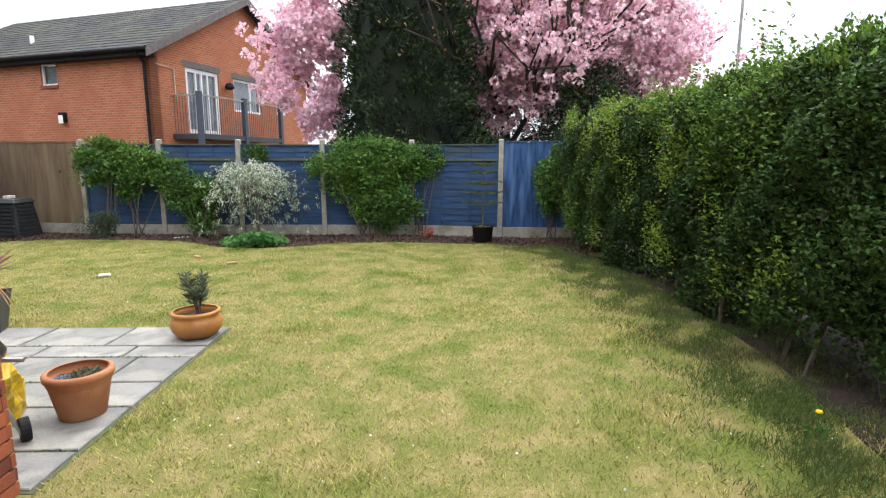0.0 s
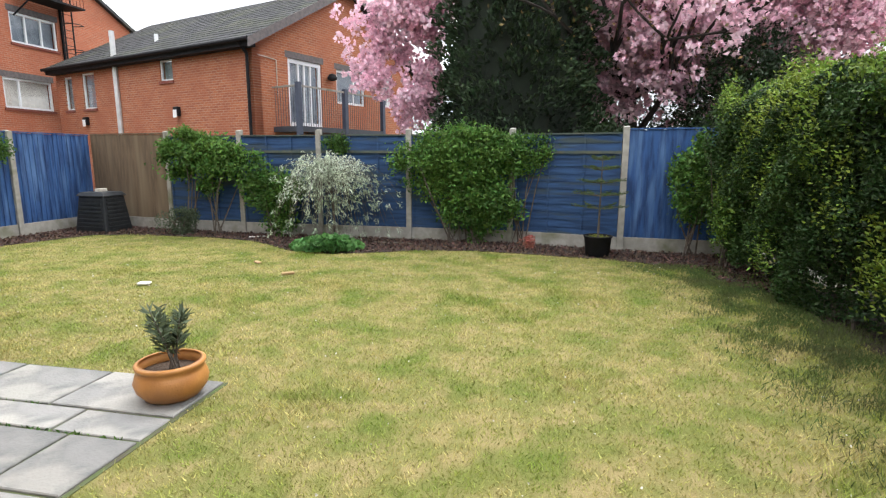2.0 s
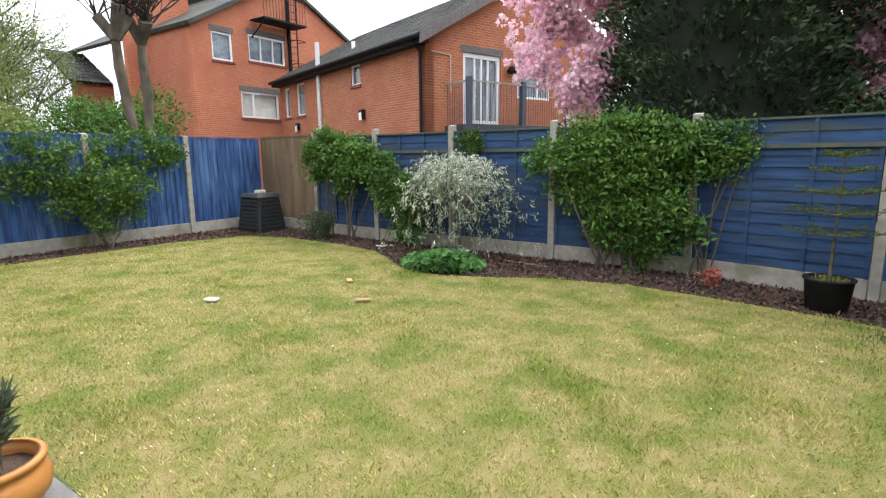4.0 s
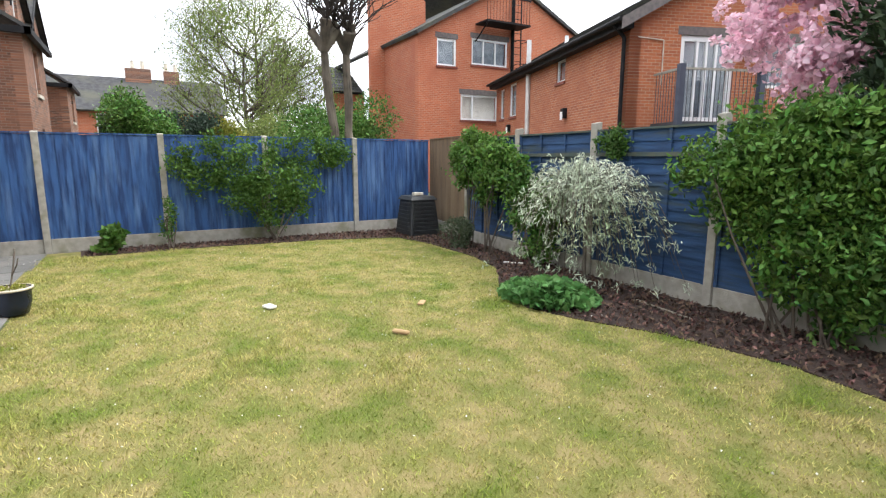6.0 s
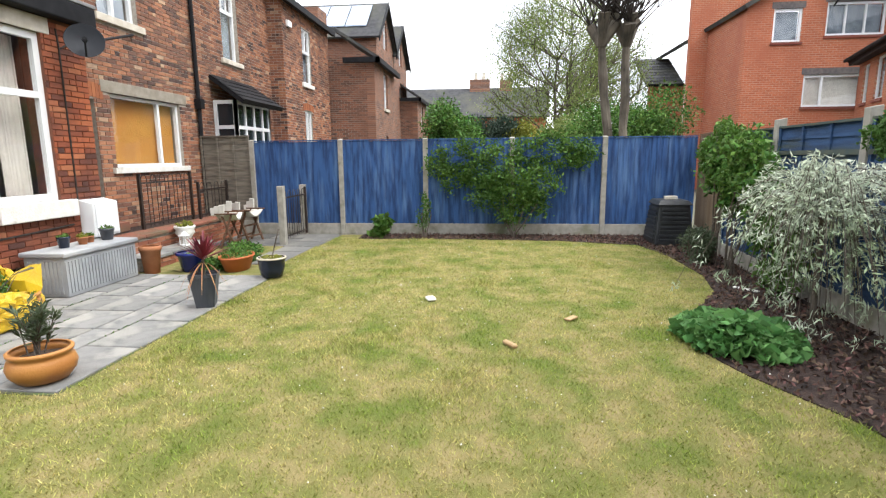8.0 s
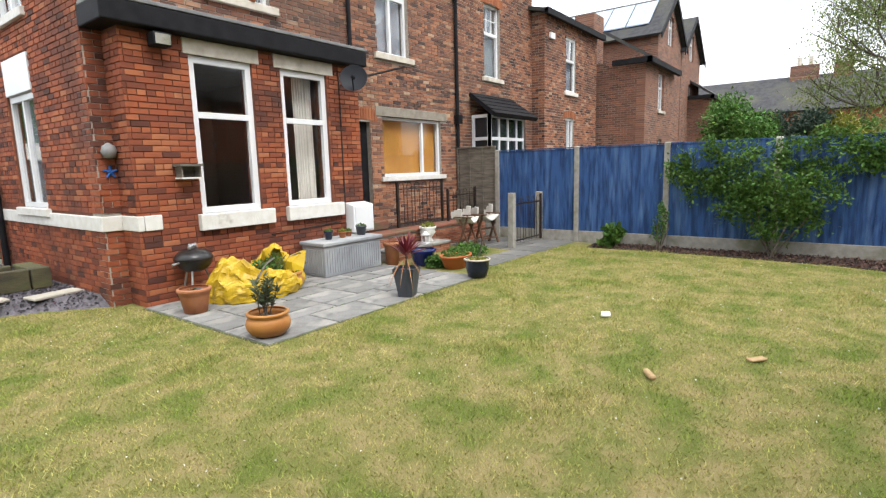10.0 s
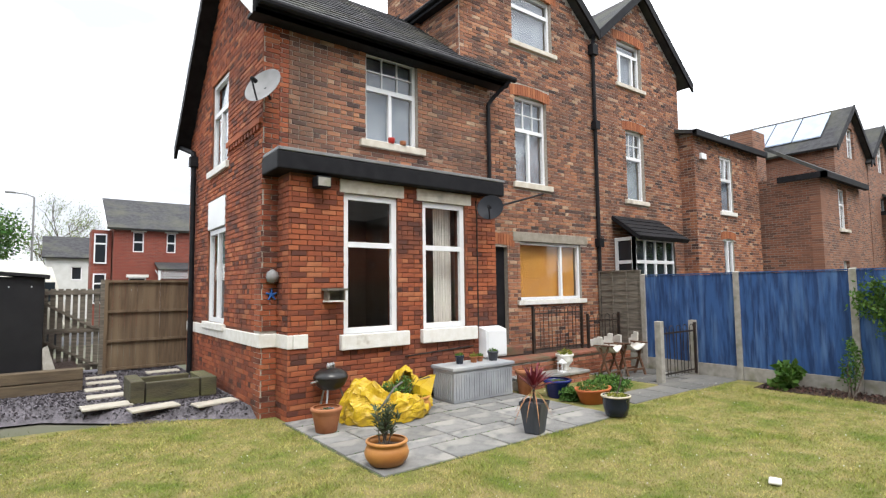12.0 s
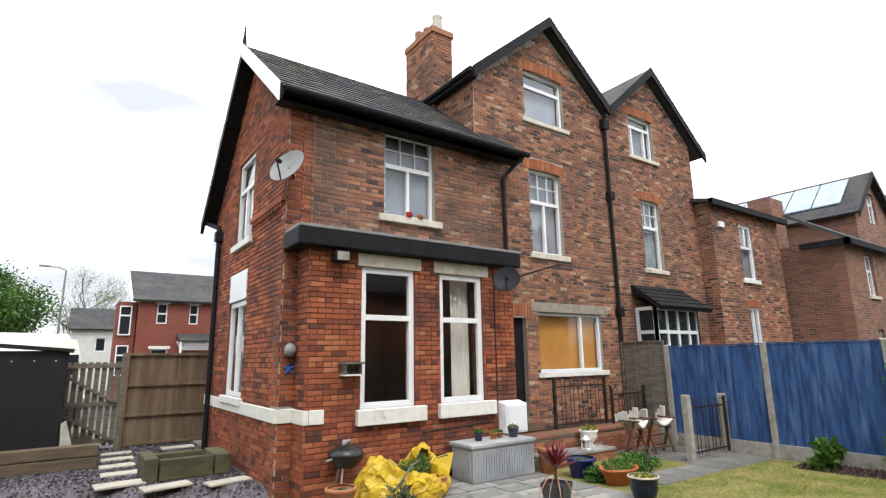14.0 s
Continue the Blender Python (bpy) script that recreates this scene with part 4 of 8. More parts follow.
# ---- further houses of the row ----
def row_house(x0, x1, yf, eave, gx0, gx1, gy, gz, label):
    h = tagged(empty("house"), label=label, category="house")
    pf = Plane((0, yf, 0), (1, 0, 0), (0, 1, 0))
    pe = Plane((x1, 0, 0), (0, 1, 0), (1, 0, 0))
    w1 = ((x0 + x1) / 2 - 0.5, (x0 + x1) / 2 + 0.3, eave - 1.65, eave - 0.3)
    w2 = ((x0 + x1) / 2 - 0.4, (x0 + x1) / 2 + 0.2, 1.6, 2.5)
    wall("wing_wall", pf, x0, x1, 0, eave, [w1, w2], M_BRICK_X, h)
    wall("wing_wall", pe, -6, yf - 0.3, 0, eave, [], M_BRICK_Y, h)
    for w in (w1, w2):
        window(pf, *w, h, bars=((w[2] + w[3]) / 2 + 0.15,), uprights=(((w[0] + w[1]) / 2, w[2], w[3]),), backing=M_NET)
        block("window_sill", pf, w[0] - 0.08, w[1] + 0.08, w[2] - 0.1, w[2], -0.05, 0.06, M_STONE, h)
    slope("roof_slope", (x0 - 0.2, yf + 0.25, eave), (x1 + 0.25, yf + 0.25, eave), (x1 - 0.3, gy - 0.5, eave + 1.2), (x0, gy - 0.5, eave + 1.2), 0.1, M_SLATE, h)
    block("fascia", pf, x0 - 0.2, x1 + 0.25, eave - 0.18, eave, 0.1, 0.25, M_BLACK, h)
    block("fascia", pe, gy, yf + 0.25, eave - 0.18, eave, 0.1, 0.25, M_BLACK, h)
    gp = Plane((0, gy, 0), (1, 0, 0), (0, 1, 0))
    gc = (gx0 + gx1) / 2
    gwin = (gc - 0.45, gc + 0.45, gz - 2.2, gz - 0.9)
    mwin = (gc - 0.45, gc + 0.45, gz - 5.2, gz - 3.4)
    wall("gable_wall", gp, gx0, gx1, 0, lambda u: gz - 0.2 - abs(u - gc) * 0.86, [gwin, mwin], M_BRICK_X, h, breaks=(gc,))
    wall("side_wall", Plane((gx1, 0, 0), (0, 1, 0), (1, 0, 0)), -7, gy - 0.3, 3, gz - 0.25 - (gx1 - gc) * 0.86, [], M_BRICK_Y, h)
    for w in (gwin, mwin):
        window(gp, *w, h, bars=((w[2] + w[3]) / 2 + 0.2,), uprights=((gc, w[2], w[3]),), backing=M_NET)
    gable_roof(gc, gz, gx0 - 0.3, gx1 + 0.3, -7, gy + 0.2, h)
    return h, gc


h3, gc3 = row_house(-22.2, -18.4, 3.3, 5.2, -27.9, -23.8, 2.2, 9.1, "brown brick terraced house with solar panels on its slates")
n3 = Vector((0.86, 0, 1)).normalized()
for k in range(5):
    y0 = 1.7 - k * 1.05
    bm = bmesh.new()
    xa, xb = gc3 + 0.3, gc3 + 1.75
    za, zb = 9.1 - 0.3 * 0.86 + 0.06, 9.1 - 1.75 * 0.86 + 0.06
    prism(bm, [(xa, y0, za), (xb, y0, zb), (xb, y0 - 1.0, zb), (xa, y0 - 1.0, za), (xa, y0, za + 0.05), (xb, y0, zb + 0.05), (xb, y0 - 1.0, zb + 0.05), (xa, y0 - 1.0, za + 0.05)])
    bmesh.ops.recalc_face_normals(bm, faces=bm.faces)
    part("solar_panel", bm, M_SOLAR, h3, "blue-grey solar panel")
bm = bmesh.new()
box(bm, -21.6, -20.5, -0.2, 0.6, 5.2, 7.6)
part("chimney", bm, M_BRICK_X, h3)
h4, _ = row_house(-33.5, -29.8, 3.2, 5.0, -32.1, -28.0, 2.2, 9.0, "brown brick terraced house with black eaves")

far = tagged(empty("house"), label="distant brick terrace with a grey slate roof", category="house")
far.matrix_basis = Matrix.Translation((-0.35, -1.1, -0.3)) @ Matrix.Diagonal((1.3, 1.3, 1.2, 1))
FE = Plane((-32.0, 0, 0), (0, 1, 0), (1, 0, 0))
fw1 = (3.6, 4.5, 2.6, 4.05)
wall("front_wall", FE, -8, 9.8, 0, 4.3, [fw1], M_BRICK_W, far)
window(FE, *fw1, far, bars=(3.4,), uprights=((4.05, 2.66, 4.0),))
slope("roof_slope", (-31.7, -8, 4.2), (-31.7, 10.0, 4.2), (-35.0, 10.0, 6.45), (-35.0, -8, 6.45), 0.1, M_SLATE, far, "long grey slate roof")
for y, w, z in ((5.7, 1.3, 7.0), (7.4, 0.8, 6.95)):
    bm = bmesh.new()
    box(bm, -35.4, -34.6, y - w / 2, y + w / 2, 4.5, z)
    c = part("chimney", bm, M_BRICK_X, far)
    for k in range(2):
        bm = bmesh.new()
        lathe(bm, [(0.13, z), (0.1, z + 0.45), (0.12, z + 0.5)], 10, Matrix.Translation((-35.0, y - 0.25 + k * 0.5, 0)))
        part("chimney_pot", bm, M_STONE, c)


# ---- the housing block to the north-west ----
flats = tagged(empty("apartment_building"), label="orange brick flats with white windows and fire escape", category="apartment building")
flats.matrix_basis = Matrix.Translation((-0.42, 0.09, 0)) @ Matrix.Diagonal((1.09, 1.09, 1.1, 1))
FA = Plane((-19.2, 0, 0), (0, 1, 0), (1, 0, 0))
fu1, fu2, fl2 = (16.7, 17.66, 5.35, 6.47), (18.45, 20.4, 5.52, 6.63), (17.9, 19.9, 3.13, 4.24)
wall("front_wall", FA, 15.8, 20.7, 0, lambda y: 6.7 + (y - 15.8) * 0.55, [fu1, fu2, fl2], M_BRICK_W, flats)
for w, ups in ((fu1, ()), (fu2, ((19.1, 5.58, 6.57), (19.75, 5.58, 6.57))), (fl2, ((18.55, 3.2, 4.2),))):
    window(FA, *w, flats, depth=0.05, uprights=ups, backing=M_NET if w != fl2 else M_CURTAIN, fw=0.08)
    block("lintel", FA, w[0] - 0.08, w[1] + 0.08, w[3], w[3] + 0.22, -0.05, 0.006, mat("grey_brick_lintel", (0.14, 0.12, 0.115), 0.9, (0.09, 0.08, 0.08), 9), flats)
    block("window_sill", FA, w[0] - 0.05, w[1] + 0.05, w[2] - 0.09, w[2], -0.05, 0.05, M_BRICK_F, flats)
side_s = Plane((0, 15.8, 0), (1, 0, 0), (0, -1, 0))
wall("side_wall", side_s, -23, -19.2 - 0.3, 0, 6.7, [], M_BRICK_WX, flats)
slope("roof_slope", (-18.95, 15.6, 6.6), (-30, 15.6, 6.6), (-30, 20.9, 9.55), (-18.95, 20.9, 9.55), 0.15, M_SLATE, flats)
FB = Plane((-22.7, 0, 0), (0, 1, 0), (1, 0, 0))
sw1, sw2 = (16.85, 17.25, 4.9, 6.0), (16.85, 17.25, 2.6, 3.8)
wall("tower_wall", FB, 15.1, 18.0, 0, lambda y: 10.6 - (y - 15.1) * 0.6, [sw1, sw2], M_BRICK_W, flats)
for w in (sw1, sw2):
    window(FB, *w, flats, depth=0.05)
FC = Plane((-21.0, 0, 0), (0, 1, 0), (1, 0, 0))
wall("rear_wall", FC, 20.4, 28.5, 0, lambda y: 10.6 - (y - 20.4) * 0.47, [], M_BRICK_W, flats)
slope("roof_slope", (-20.8, 28.7, 6.75), (-30, 28.7, 6.75), (-30, 20.4, 10.7), (-20.8, 20.4, 10.7), 0.15, M_SLATE, flats)
bm = bmesh.new()
for y in (20.55, 20.95):
    pipe(bm, [(-18.95, y, 0), (-18.95, y, 9.0)], 0.03, 6)
for k in range(28):
    tube(bm, (-18.95, 20.55, 0.4 + k * 0.3), (-18.95, 20.95, 0.4 + k * 0.3), 0.014, n=5)
for z in (2.6, 3.6, 4.6, 5.6, 6.6):
    pipe(bm, [(-18.95, 20.5, z), (-18.5, 20.45, z), (-18.4, 20.75, z), (-18.5, 21.05, z), (-18.95, 21.0, z)], 0.018, 5)
box(bm, -19.15, -18.2, 18.6, 20.9, 7.15, 7.22)
for y in np.arange(18.6, 20.95, 0.16):
    tube(bm, (-18.22, y, 7.2), (-18.22, y, 8.2), 0.012, n=4)
box(bm, -18.26, -18.18, 18.6, 20.9, 8.18, 8.24)
pipe(bm, [(-19.15, 20.62, 0), (-19.15, 20.62, 9.3)], 0.06, 6)
pipe(bm, [(-18.2, 18.65, 7.15), (-19.2, 18.65, 6.5)], 0.03, 5)
part("fire_escape", bm, M_BLACK, flats, "black caged fire-escape ladder and landing")
low = tagged(empty("house"), label="low brick annexe with a grey tiled roof", category="house")
low.matrix_basis = Matrix.Translation((-0.42, 1.3, 0)) @ Matrix.Diagonal((1.09, 1.09, 1.1, 1))
FD = Plane((-27.0, 0, 0), (0, 1, 0), (1, 0, 0))
wall("front_wall", FD, 13.6, 15.3, 0, 5.0, [], M_BRICK_W, low)
slope("roof_slope", (-26.8, 13.4, 4.95), (-26.8, 15.2, 4.95), (-29.5, 15.2, 6.6), (-29.5, 13.4, 6.6), 0.12, M_SLATE, low, "", (0.4, 0.33))

nb = tagged(empty("house"), label="orange brick house with a balcony and dark tiled roof", category="house")
nb.matrix_basis = Matrix.Translation((-8.62, 16.45, 0)) @ Matrix.Rotation(radians(3.0), 4, "Z") @ Matrix.Diagonal((1.03, 1.03, 1.055, 1)) @ Matrix.Translation((8.226, -15.7, 0))
NA, NBV = Vector((-0.927, 0.375, 0)), Vector((0.375, 0.927, 0))
NL = Plane((-8.4, 16.2, 0), NA, -NBV)
NR = Plane((-8.4, 16.2, 0), NBV, -NA)
nl1, nl2, nl3 = (3.88, 4.6, 3.9, 4.58), (8.75, 9.65, 3.2, 4.5), (10.4, 11.0, 3.2, 4.45)
wall("front_wall", NL, 0, 11.6, 0, 4.85, [nl1, nl2, nl3], M_BRICK_N, nb)
for w in (nl1, nl2, nl3):
    window(NL, *w, nb, depth=0.05, backing=M_NET)
    block("window_sill", NL, w[0] - 0.04, w[1] + 0.04, w[2] - 0.09, w[2], -0.05, 0.05, M_BRICK_F, nb)
APN = 4.3
nfd, nw2, nw3 = (1.4, 2.95, 2.42, 4.5), (3.7, 5.3, 3.3, 4.45), (6.3, 7.0, 3.4, 4.5)
wall("gable_wall", NR, 0.3, 8.6, 0, lambda u: 4.8 + (APN - abs(u - APN)) * 0.565, [nfd, nw2, nw3], M_BRICK_NG, nb, breaks=(APN,))
block("gable_corner", NR, 0.0, 0.3, 0, 4.85, -0.3, 0, M_BRICK_NG, nb)
window(NR, *nfd, nb, depth=0.05, fw=0.13, uprights=((1.9, 2.5, 4.42), (2.17, 2.5, 4.42), (2.45, 2.5, 4.42)), name="french_door", label="white french doors", backing=M_NET)
for w in (nw2, nw3):
    window(NR, *w, nb, depth=0.05, fw=0.08, uprights=(((w[0] + w[1]) / 2 + 0.2, w[2], w[3]),), backing=M_NET)
M_GREYLINT = mat("grey_lintel", (0.16, 0.14, 0.135), 0.9, (0.11, 0.10, 0.10), 9)
for w in (nfd, nw2, nw3):
    block("lintel", NR, w[0] - 0.1, w[1] + 0.1, w[3], w[3] + 0.2, -0.05, 0.006, M_GREYLINT, nb)
M_TILE = mat("dark_concrete_tiles", (0.032, 0.032, 0.035), 0.85, (0.05, 0.05, 0.052), 7, (0.06, 0.065, 0.045), 1.0, 0.3, 30, island=0.25, spec=0.2)
ea, eb = NL.at(-0.35, 4.75, 0.4), NL.at(11.7, 4.75, 0.4)
rb, ra = NL.at(11.7, 7.3, -APN), NL.at(-0.35, 7.3, -APN)
slope("roof_slope", ea, eb, rb, ra, 0.12, M_TILE, nb, "dark tiled roof slope", (0.33, 0.3))
slope("roof_slope", NL.at(-0.35, 4.75, -9.0), NL.at(11.7, 4.75, -9.0), rb, ra, 0.12, M_TILE, nb, "dark tiled roof slope")
block("fascia", NL, -0.2, 11.7, 4.55, 4.74, 0.02, 0.32, M_BLACK, nb)
bm = bmesh.new()
tube(bm, NL.at(-0.35, 4.72, 0.43), NL.at(11.7, 4.72, 0.43), 0.06)
part("gutter", bm, M_BLACK, nb)
bm = bmesh.new()
for s, e in ((0.42, -APN), (-9.1, -APN)):
    p, q = NL.at(-0.37, 4.7, s), NL.at(-0.37, 7.28, e)
    d = NA * 0.04
    z = Vector((0, 0, 0.22))
    prism(bm, [p - z, q - z, q - z + d, p - z + d, p + z * 0.2, q + z * 0.2, q + z * 0.2 + d, p + z * 0.2 + d])
bmesh.ops.recalc_face_normals(bm, faces=bm.faces)
part("barge_board", bm, M_GREYLINT, nb, "grey dry verge")
bm = bmesh.new()
pipe(bm, [NL.at(0.1, 4.7, 0.42), NL.at(0.12, 4.4, 0.09), NL.at(0.12, 0, 0.09)], 0.05)
part("downpipe", bm, M_BLACK, nb)
bm = bmesh.new()
pipe(bm, [NR.at(0.2, 4.4, 0.03), NR.at(0.9, 4.35, 0.03), NR.at(0.9, 3.3, 0.03)], 0.015, 5)
part("cable", bm, M_STONE, nb)
bm = bmesh.new()
flue_foot = nb.matrix_basis.inverted() @ Vector((-15.83, 19.3, 0.0))
tube(bm, flue_foot, flue_foot + Vector((0, 0, 5.76)), 0.09, n=12)
part("flue_pipe", bm, mat("galvanised_flue", (0.62, 0.62, 0.61), 0.45, (0.5, 0.5, 0.5), 4, metal=0.3), nb, "tall pale metal flue pipe")
bm = bmesh.new()
tube(bm, NL.at(6.2, 5.2, -1.0), NL.at(6.2, 5.75, -1.0), 0.07)
part("roof_vent", bm, M_UPVC, nb, "white roof vent pipe")
for u, z in ((3.6, 2.75), (9.4, 2.6)):
    block("outside_light", NL, u, u + 0.25, z, z + 0.3, 0.0, 0.14, M_BLACK, nb, 0.02)
    block("outside_light", NL, u + 0.03, u + 0.22, z - 0.05, z + 0.2, 0.141, 0.16, M_UPVC, nb, 0.01)
# balcony
M_RAIL = mat("grey_steel_rail", (0.05, 0.055, 0.065), 0.4, (0.035, 0.04, 0.05), 5)
bm = bmesh.new()
cell(bm, NR, 0.7, 5.0, 2.2, 2.2, 2.36, 2.36, 0.0, 1.15)
bmesh.ops.recalc_face_normals(bm, faces=bm.faces)
deck = part("balcony", bm, M_RAIL, nb, "dark steel balcony with vertical bars")
for u, w in ((0.72, 0.05), (0.72, 1.1), (2.85, 1.1), (4.95, 1.1)):
    if w == 0.05:
        continue
    block("post", NR, u - 0.07, u + 0.07, 0.0, 3.62, w - 0.07, w + 0.07, mat("slate_blue_post", (0.06, 0.075, 0.11), 0.5, (0.05, 0.06, 0.09), 6), deck)
bm = bmesh.new()
cell(bm, NR, 0.7, 5.0, 3.5, 3.5, 3.55, 3.55, 1.07, 1.13)
cell(bm, NR, 0.7, 0.75, 3.5, 3.5, 3.55, 3.55, 0.0, 1.1)
bmesh.ops.recalc_face_normals(bm, faces=bm.faces)
part("handrail", bm, M_CONC, deck, "pale metal handrail")
for k in range(40):
    u = 0.8 + k * 0.105
    bm = bmesh.new()
    tube(bm, NR.at(u, 2.36, 1.1), NR.at(u, 3.5, 1.1), 0.009, n=5)
    part("baluster", bm, M_RAIL, deck)
for k in range(9):
    bm = bmesh.new()
    tube(bm, NR.at(0.73, 2.36, 0.1 + k * 0.11), NR.at(0.73, 3.5, 0.1 + k * 0.11), 0.009, n=5)
    part("baluster", bm, M_RAIL, deck)
bm = bmesh.new()
lathe(bm, [(0.05, -0.1), (0.16, -0.06), (0.17, 0.0), (0.12, 0.1), (0.03, 0.14)], 14, Matrix.Translation(NR.at(3.3, 4.1, 0.17)))
part("wall_lamp", bm, M_BLACK, nb, "round black wall lamp")


# ---- hedge and trees ----
def leaf_mat(name, a, b, c, rough=0.6, trans=0.2, island=0.35):
    return mat(name, a, rough, b, 1.4, c, 0.5, island=island, trans=trans, spec=0.25)


M_HEDGE = leaf_mat("hedge_leaf", (0.032, 0.066, 0.016), (0.05, 0.098, 0.02), (0.022, 0.046, 0.014), trans=0.12, island=0.6)
M_HEDGE_TOP = leaf_mat("young_hedge_leaf", (0.135, 0.215, 0.030), (0.09, 0.17, 0.026), (0.18, 0.245, 0.036), island=0.5)
M_BARK = mat("brown_bark", (0.07, 0.055, 0.042), 0.95, (0.12, 0.10, 0.08), 9, bump=0.8, bump_scale=25)
M_DARKBARK = mat("dark_bark", (0.022, 0.017, 0.015), 0.95, (0.045, 0.036, 0.03), 9, bump=0.6, bump_scale=25)
# near-black colour standing in for the shade deep inside foliage
M_CORE = mat("shade_dark_core", (0.010, 0.016, 0.008), 1.0, (0.006, 0.009, 0.005), 6)
nrng = np.random.default_rng(7)

hedge = tagged(empty("hedge"), label="tall dense green privet hedge with bare stems below", category="hedge")


def hedge_x(y):
    """Place of the hedge's lawn face along the garden."""
    return 2.72 + 0.10 * np.sin(y * 1.3) + 0.08 * np.sin(y * 3.1 + 1) + np.where(y < 4.2, (4.2 - y) * 0.10, 0)


n = 170000
y = nrng.uniform(-0.6, 10.5, n)
z = 2.48 * nrng.random(n) ** 0.85
gap = 0.16 + 0.16 * np.sin(y * 2.3) + np.where(y < 4.6, 0.12, 0)
keep = z > gap * nrng.uniform(0.4, 1.2, n)
y, z = y[keep], z[keep]
bulge = 0.22 * np.sin(np.clip(z / 2.45, 0, 1) * 2.6) + 0.07 * np.sin(y * 5 + z * 6) + 0.05 * np.sin(y * 11 - z * 9)
round_top = np.where(z > 2.1, (z - 2.1) ** 2 * 2.5, 0)
deep = np.abs(nrng.normal(0, 0.10, len(y)))
x = hedge_x(y) + 0.12 - bulge + round_top + deep
pts = np.stack([x, y, z], 1)
leaf_cloud("foliage", pts, np.tile([-0.8, 0, 0.25], (len(pts), 1)), 0.046, M_HEDGE, hedge, seed=2, aspect=0.55, spread=0.75)["kind"] = "stuff"
n = 26000
y = nrng.uniform(-0.6, 10.4, n)
u = nrng.random(n)
x = hedge_x(y) + 0.05 + u * 1.2
z = 2.42 + 0.05 * np.sin(y * 4) + 0.05 * np.sin(y * 9 + x * 5) + nrng.normal(0, 0.05, n) - (u < 0.12) * 0.15
leaf_cloud("young_foliage", np.stack([x, y, z], 1), np.tile([-0.3, 0, 1.0], (n, 1)), 0.055, M_HEDGE_TOP, hedge, "bright green young shoots", seed=3, aspect=0.5, spread=0.7)["kind"] = "stuff"
n = 10000
k = nrng.integers(0, 60, n)
hy, hz = nrng.uniform(3.2, 10.2, 60), 0.4 + 2.0 * nrng.random(60) ** 0.7
pts = np.stack([hedge_x(hy[k]) - 0.10 + nrng.normal(0, 0.05, n), hy[k] + nrng.normal(0, 0.14, n), hz[k] + nrng.normal(0, 0.14, n)], 1)
leaf_cloud("young_foliage", pts, np.tile([-1.0, 0, 0.4], (n, 1)), 0.044, M_HEDGE_TOP, hedge, seed=5, aspect=0.5, spread=0.7)["kind"] = "stuff"
# added solid core, its dark colour painting the shade behind the hedge leaves
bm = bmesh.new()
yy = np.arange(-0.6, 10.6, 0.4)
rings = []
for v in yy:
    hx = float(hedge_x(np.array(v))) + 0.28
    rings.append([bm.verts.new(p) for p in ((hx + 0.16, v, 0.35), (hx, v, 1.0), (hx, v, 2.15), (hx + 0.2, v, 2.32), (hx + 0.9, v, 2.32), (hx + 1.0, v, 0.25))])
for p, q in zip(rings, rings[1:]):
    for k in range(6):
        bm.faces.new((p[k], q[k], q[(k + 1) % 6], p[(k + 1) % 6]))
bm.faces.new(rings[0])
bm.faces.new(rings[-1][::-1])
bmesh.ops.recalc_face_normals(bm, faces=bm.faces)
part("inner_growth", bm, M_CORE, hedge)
r = random.Random(3)
for k in range(34):
    bm = bmesh.new()
    v = -0.3 + k * 0.31 + r.uniform(-0.1, 0.1)
    hx = float(hedge_x(np.array(v))) + r.uniform(0.15, 0.5)
    tube(bm, (hx, v, 0), (hx + r.uniform(-0.1, 0.1), v + r.uniform(-0.15, 0.15), 0.55), 0.02, 0.015, 5)
    tube(bm, (hx, v, 0.5), (hx - 0.15, v + r.uniform(-0.3, 0.3), 1.3), 0.015, 0.006, 5)
    tube(bm, (hx, v, 0.25), (hx - r.uniform(0, 0.3), v + r.uniform(-0.4, 0.4), 0.6), 0.009, 0.003, 4)
    part("stem", bm, M_BARK, hedge)


def tree(name, label, base, height, trunk_r, mats, rng_seed, first=0.35, limbs=6, depth=3, spread=0.7, limb_len=None, bark=None, lean=(0, 0), split=3, shrink=0.7):
    th = tagged(empty(name), label=label, category="tree")
    r = random.Random(rng_seed)
    bm = bmesh.new()
    tips = []
    b = Vector(base)
    p = b.copy()
    steps = 6
    for k in range(steps):
        q = b + Vector((lean[0] * (k + 1) / steps, lean[1] * (k + 1) / steps, height * 0.75 * (k + 1) / steps)) + Vector((r.uniform(-0.08, 0.08), r.uniform(-0.08, 0.08), 0))
        tube(bm, p, q, trunk_r * (1 - 0.75 * k / steps), trunk_r * (1 - 0.75 * (k + 1) / steps), 9, False)
        f = (k + 1) / steps
        if f > first:
            for j in range(limbs):
                a = r.uniform(0, math.tau)
                w = Vector((math.cos(a) * spread, math.sin(a) * spread, 0.45 + r.uniform(-0.2, 0.3)))
                branches(bm, q, w, (limb_len or height * 0.25) * r.uniform(0.7, 1.2) * (1.15 - 0.4 * f), trunk_r * 0.4 * (1.1 - 0.5 * f), depth, r, tips, split, 0.35, shrink)
        p = q
    part("trunk", bm, bark or M_BARK, th)
    return th, tips


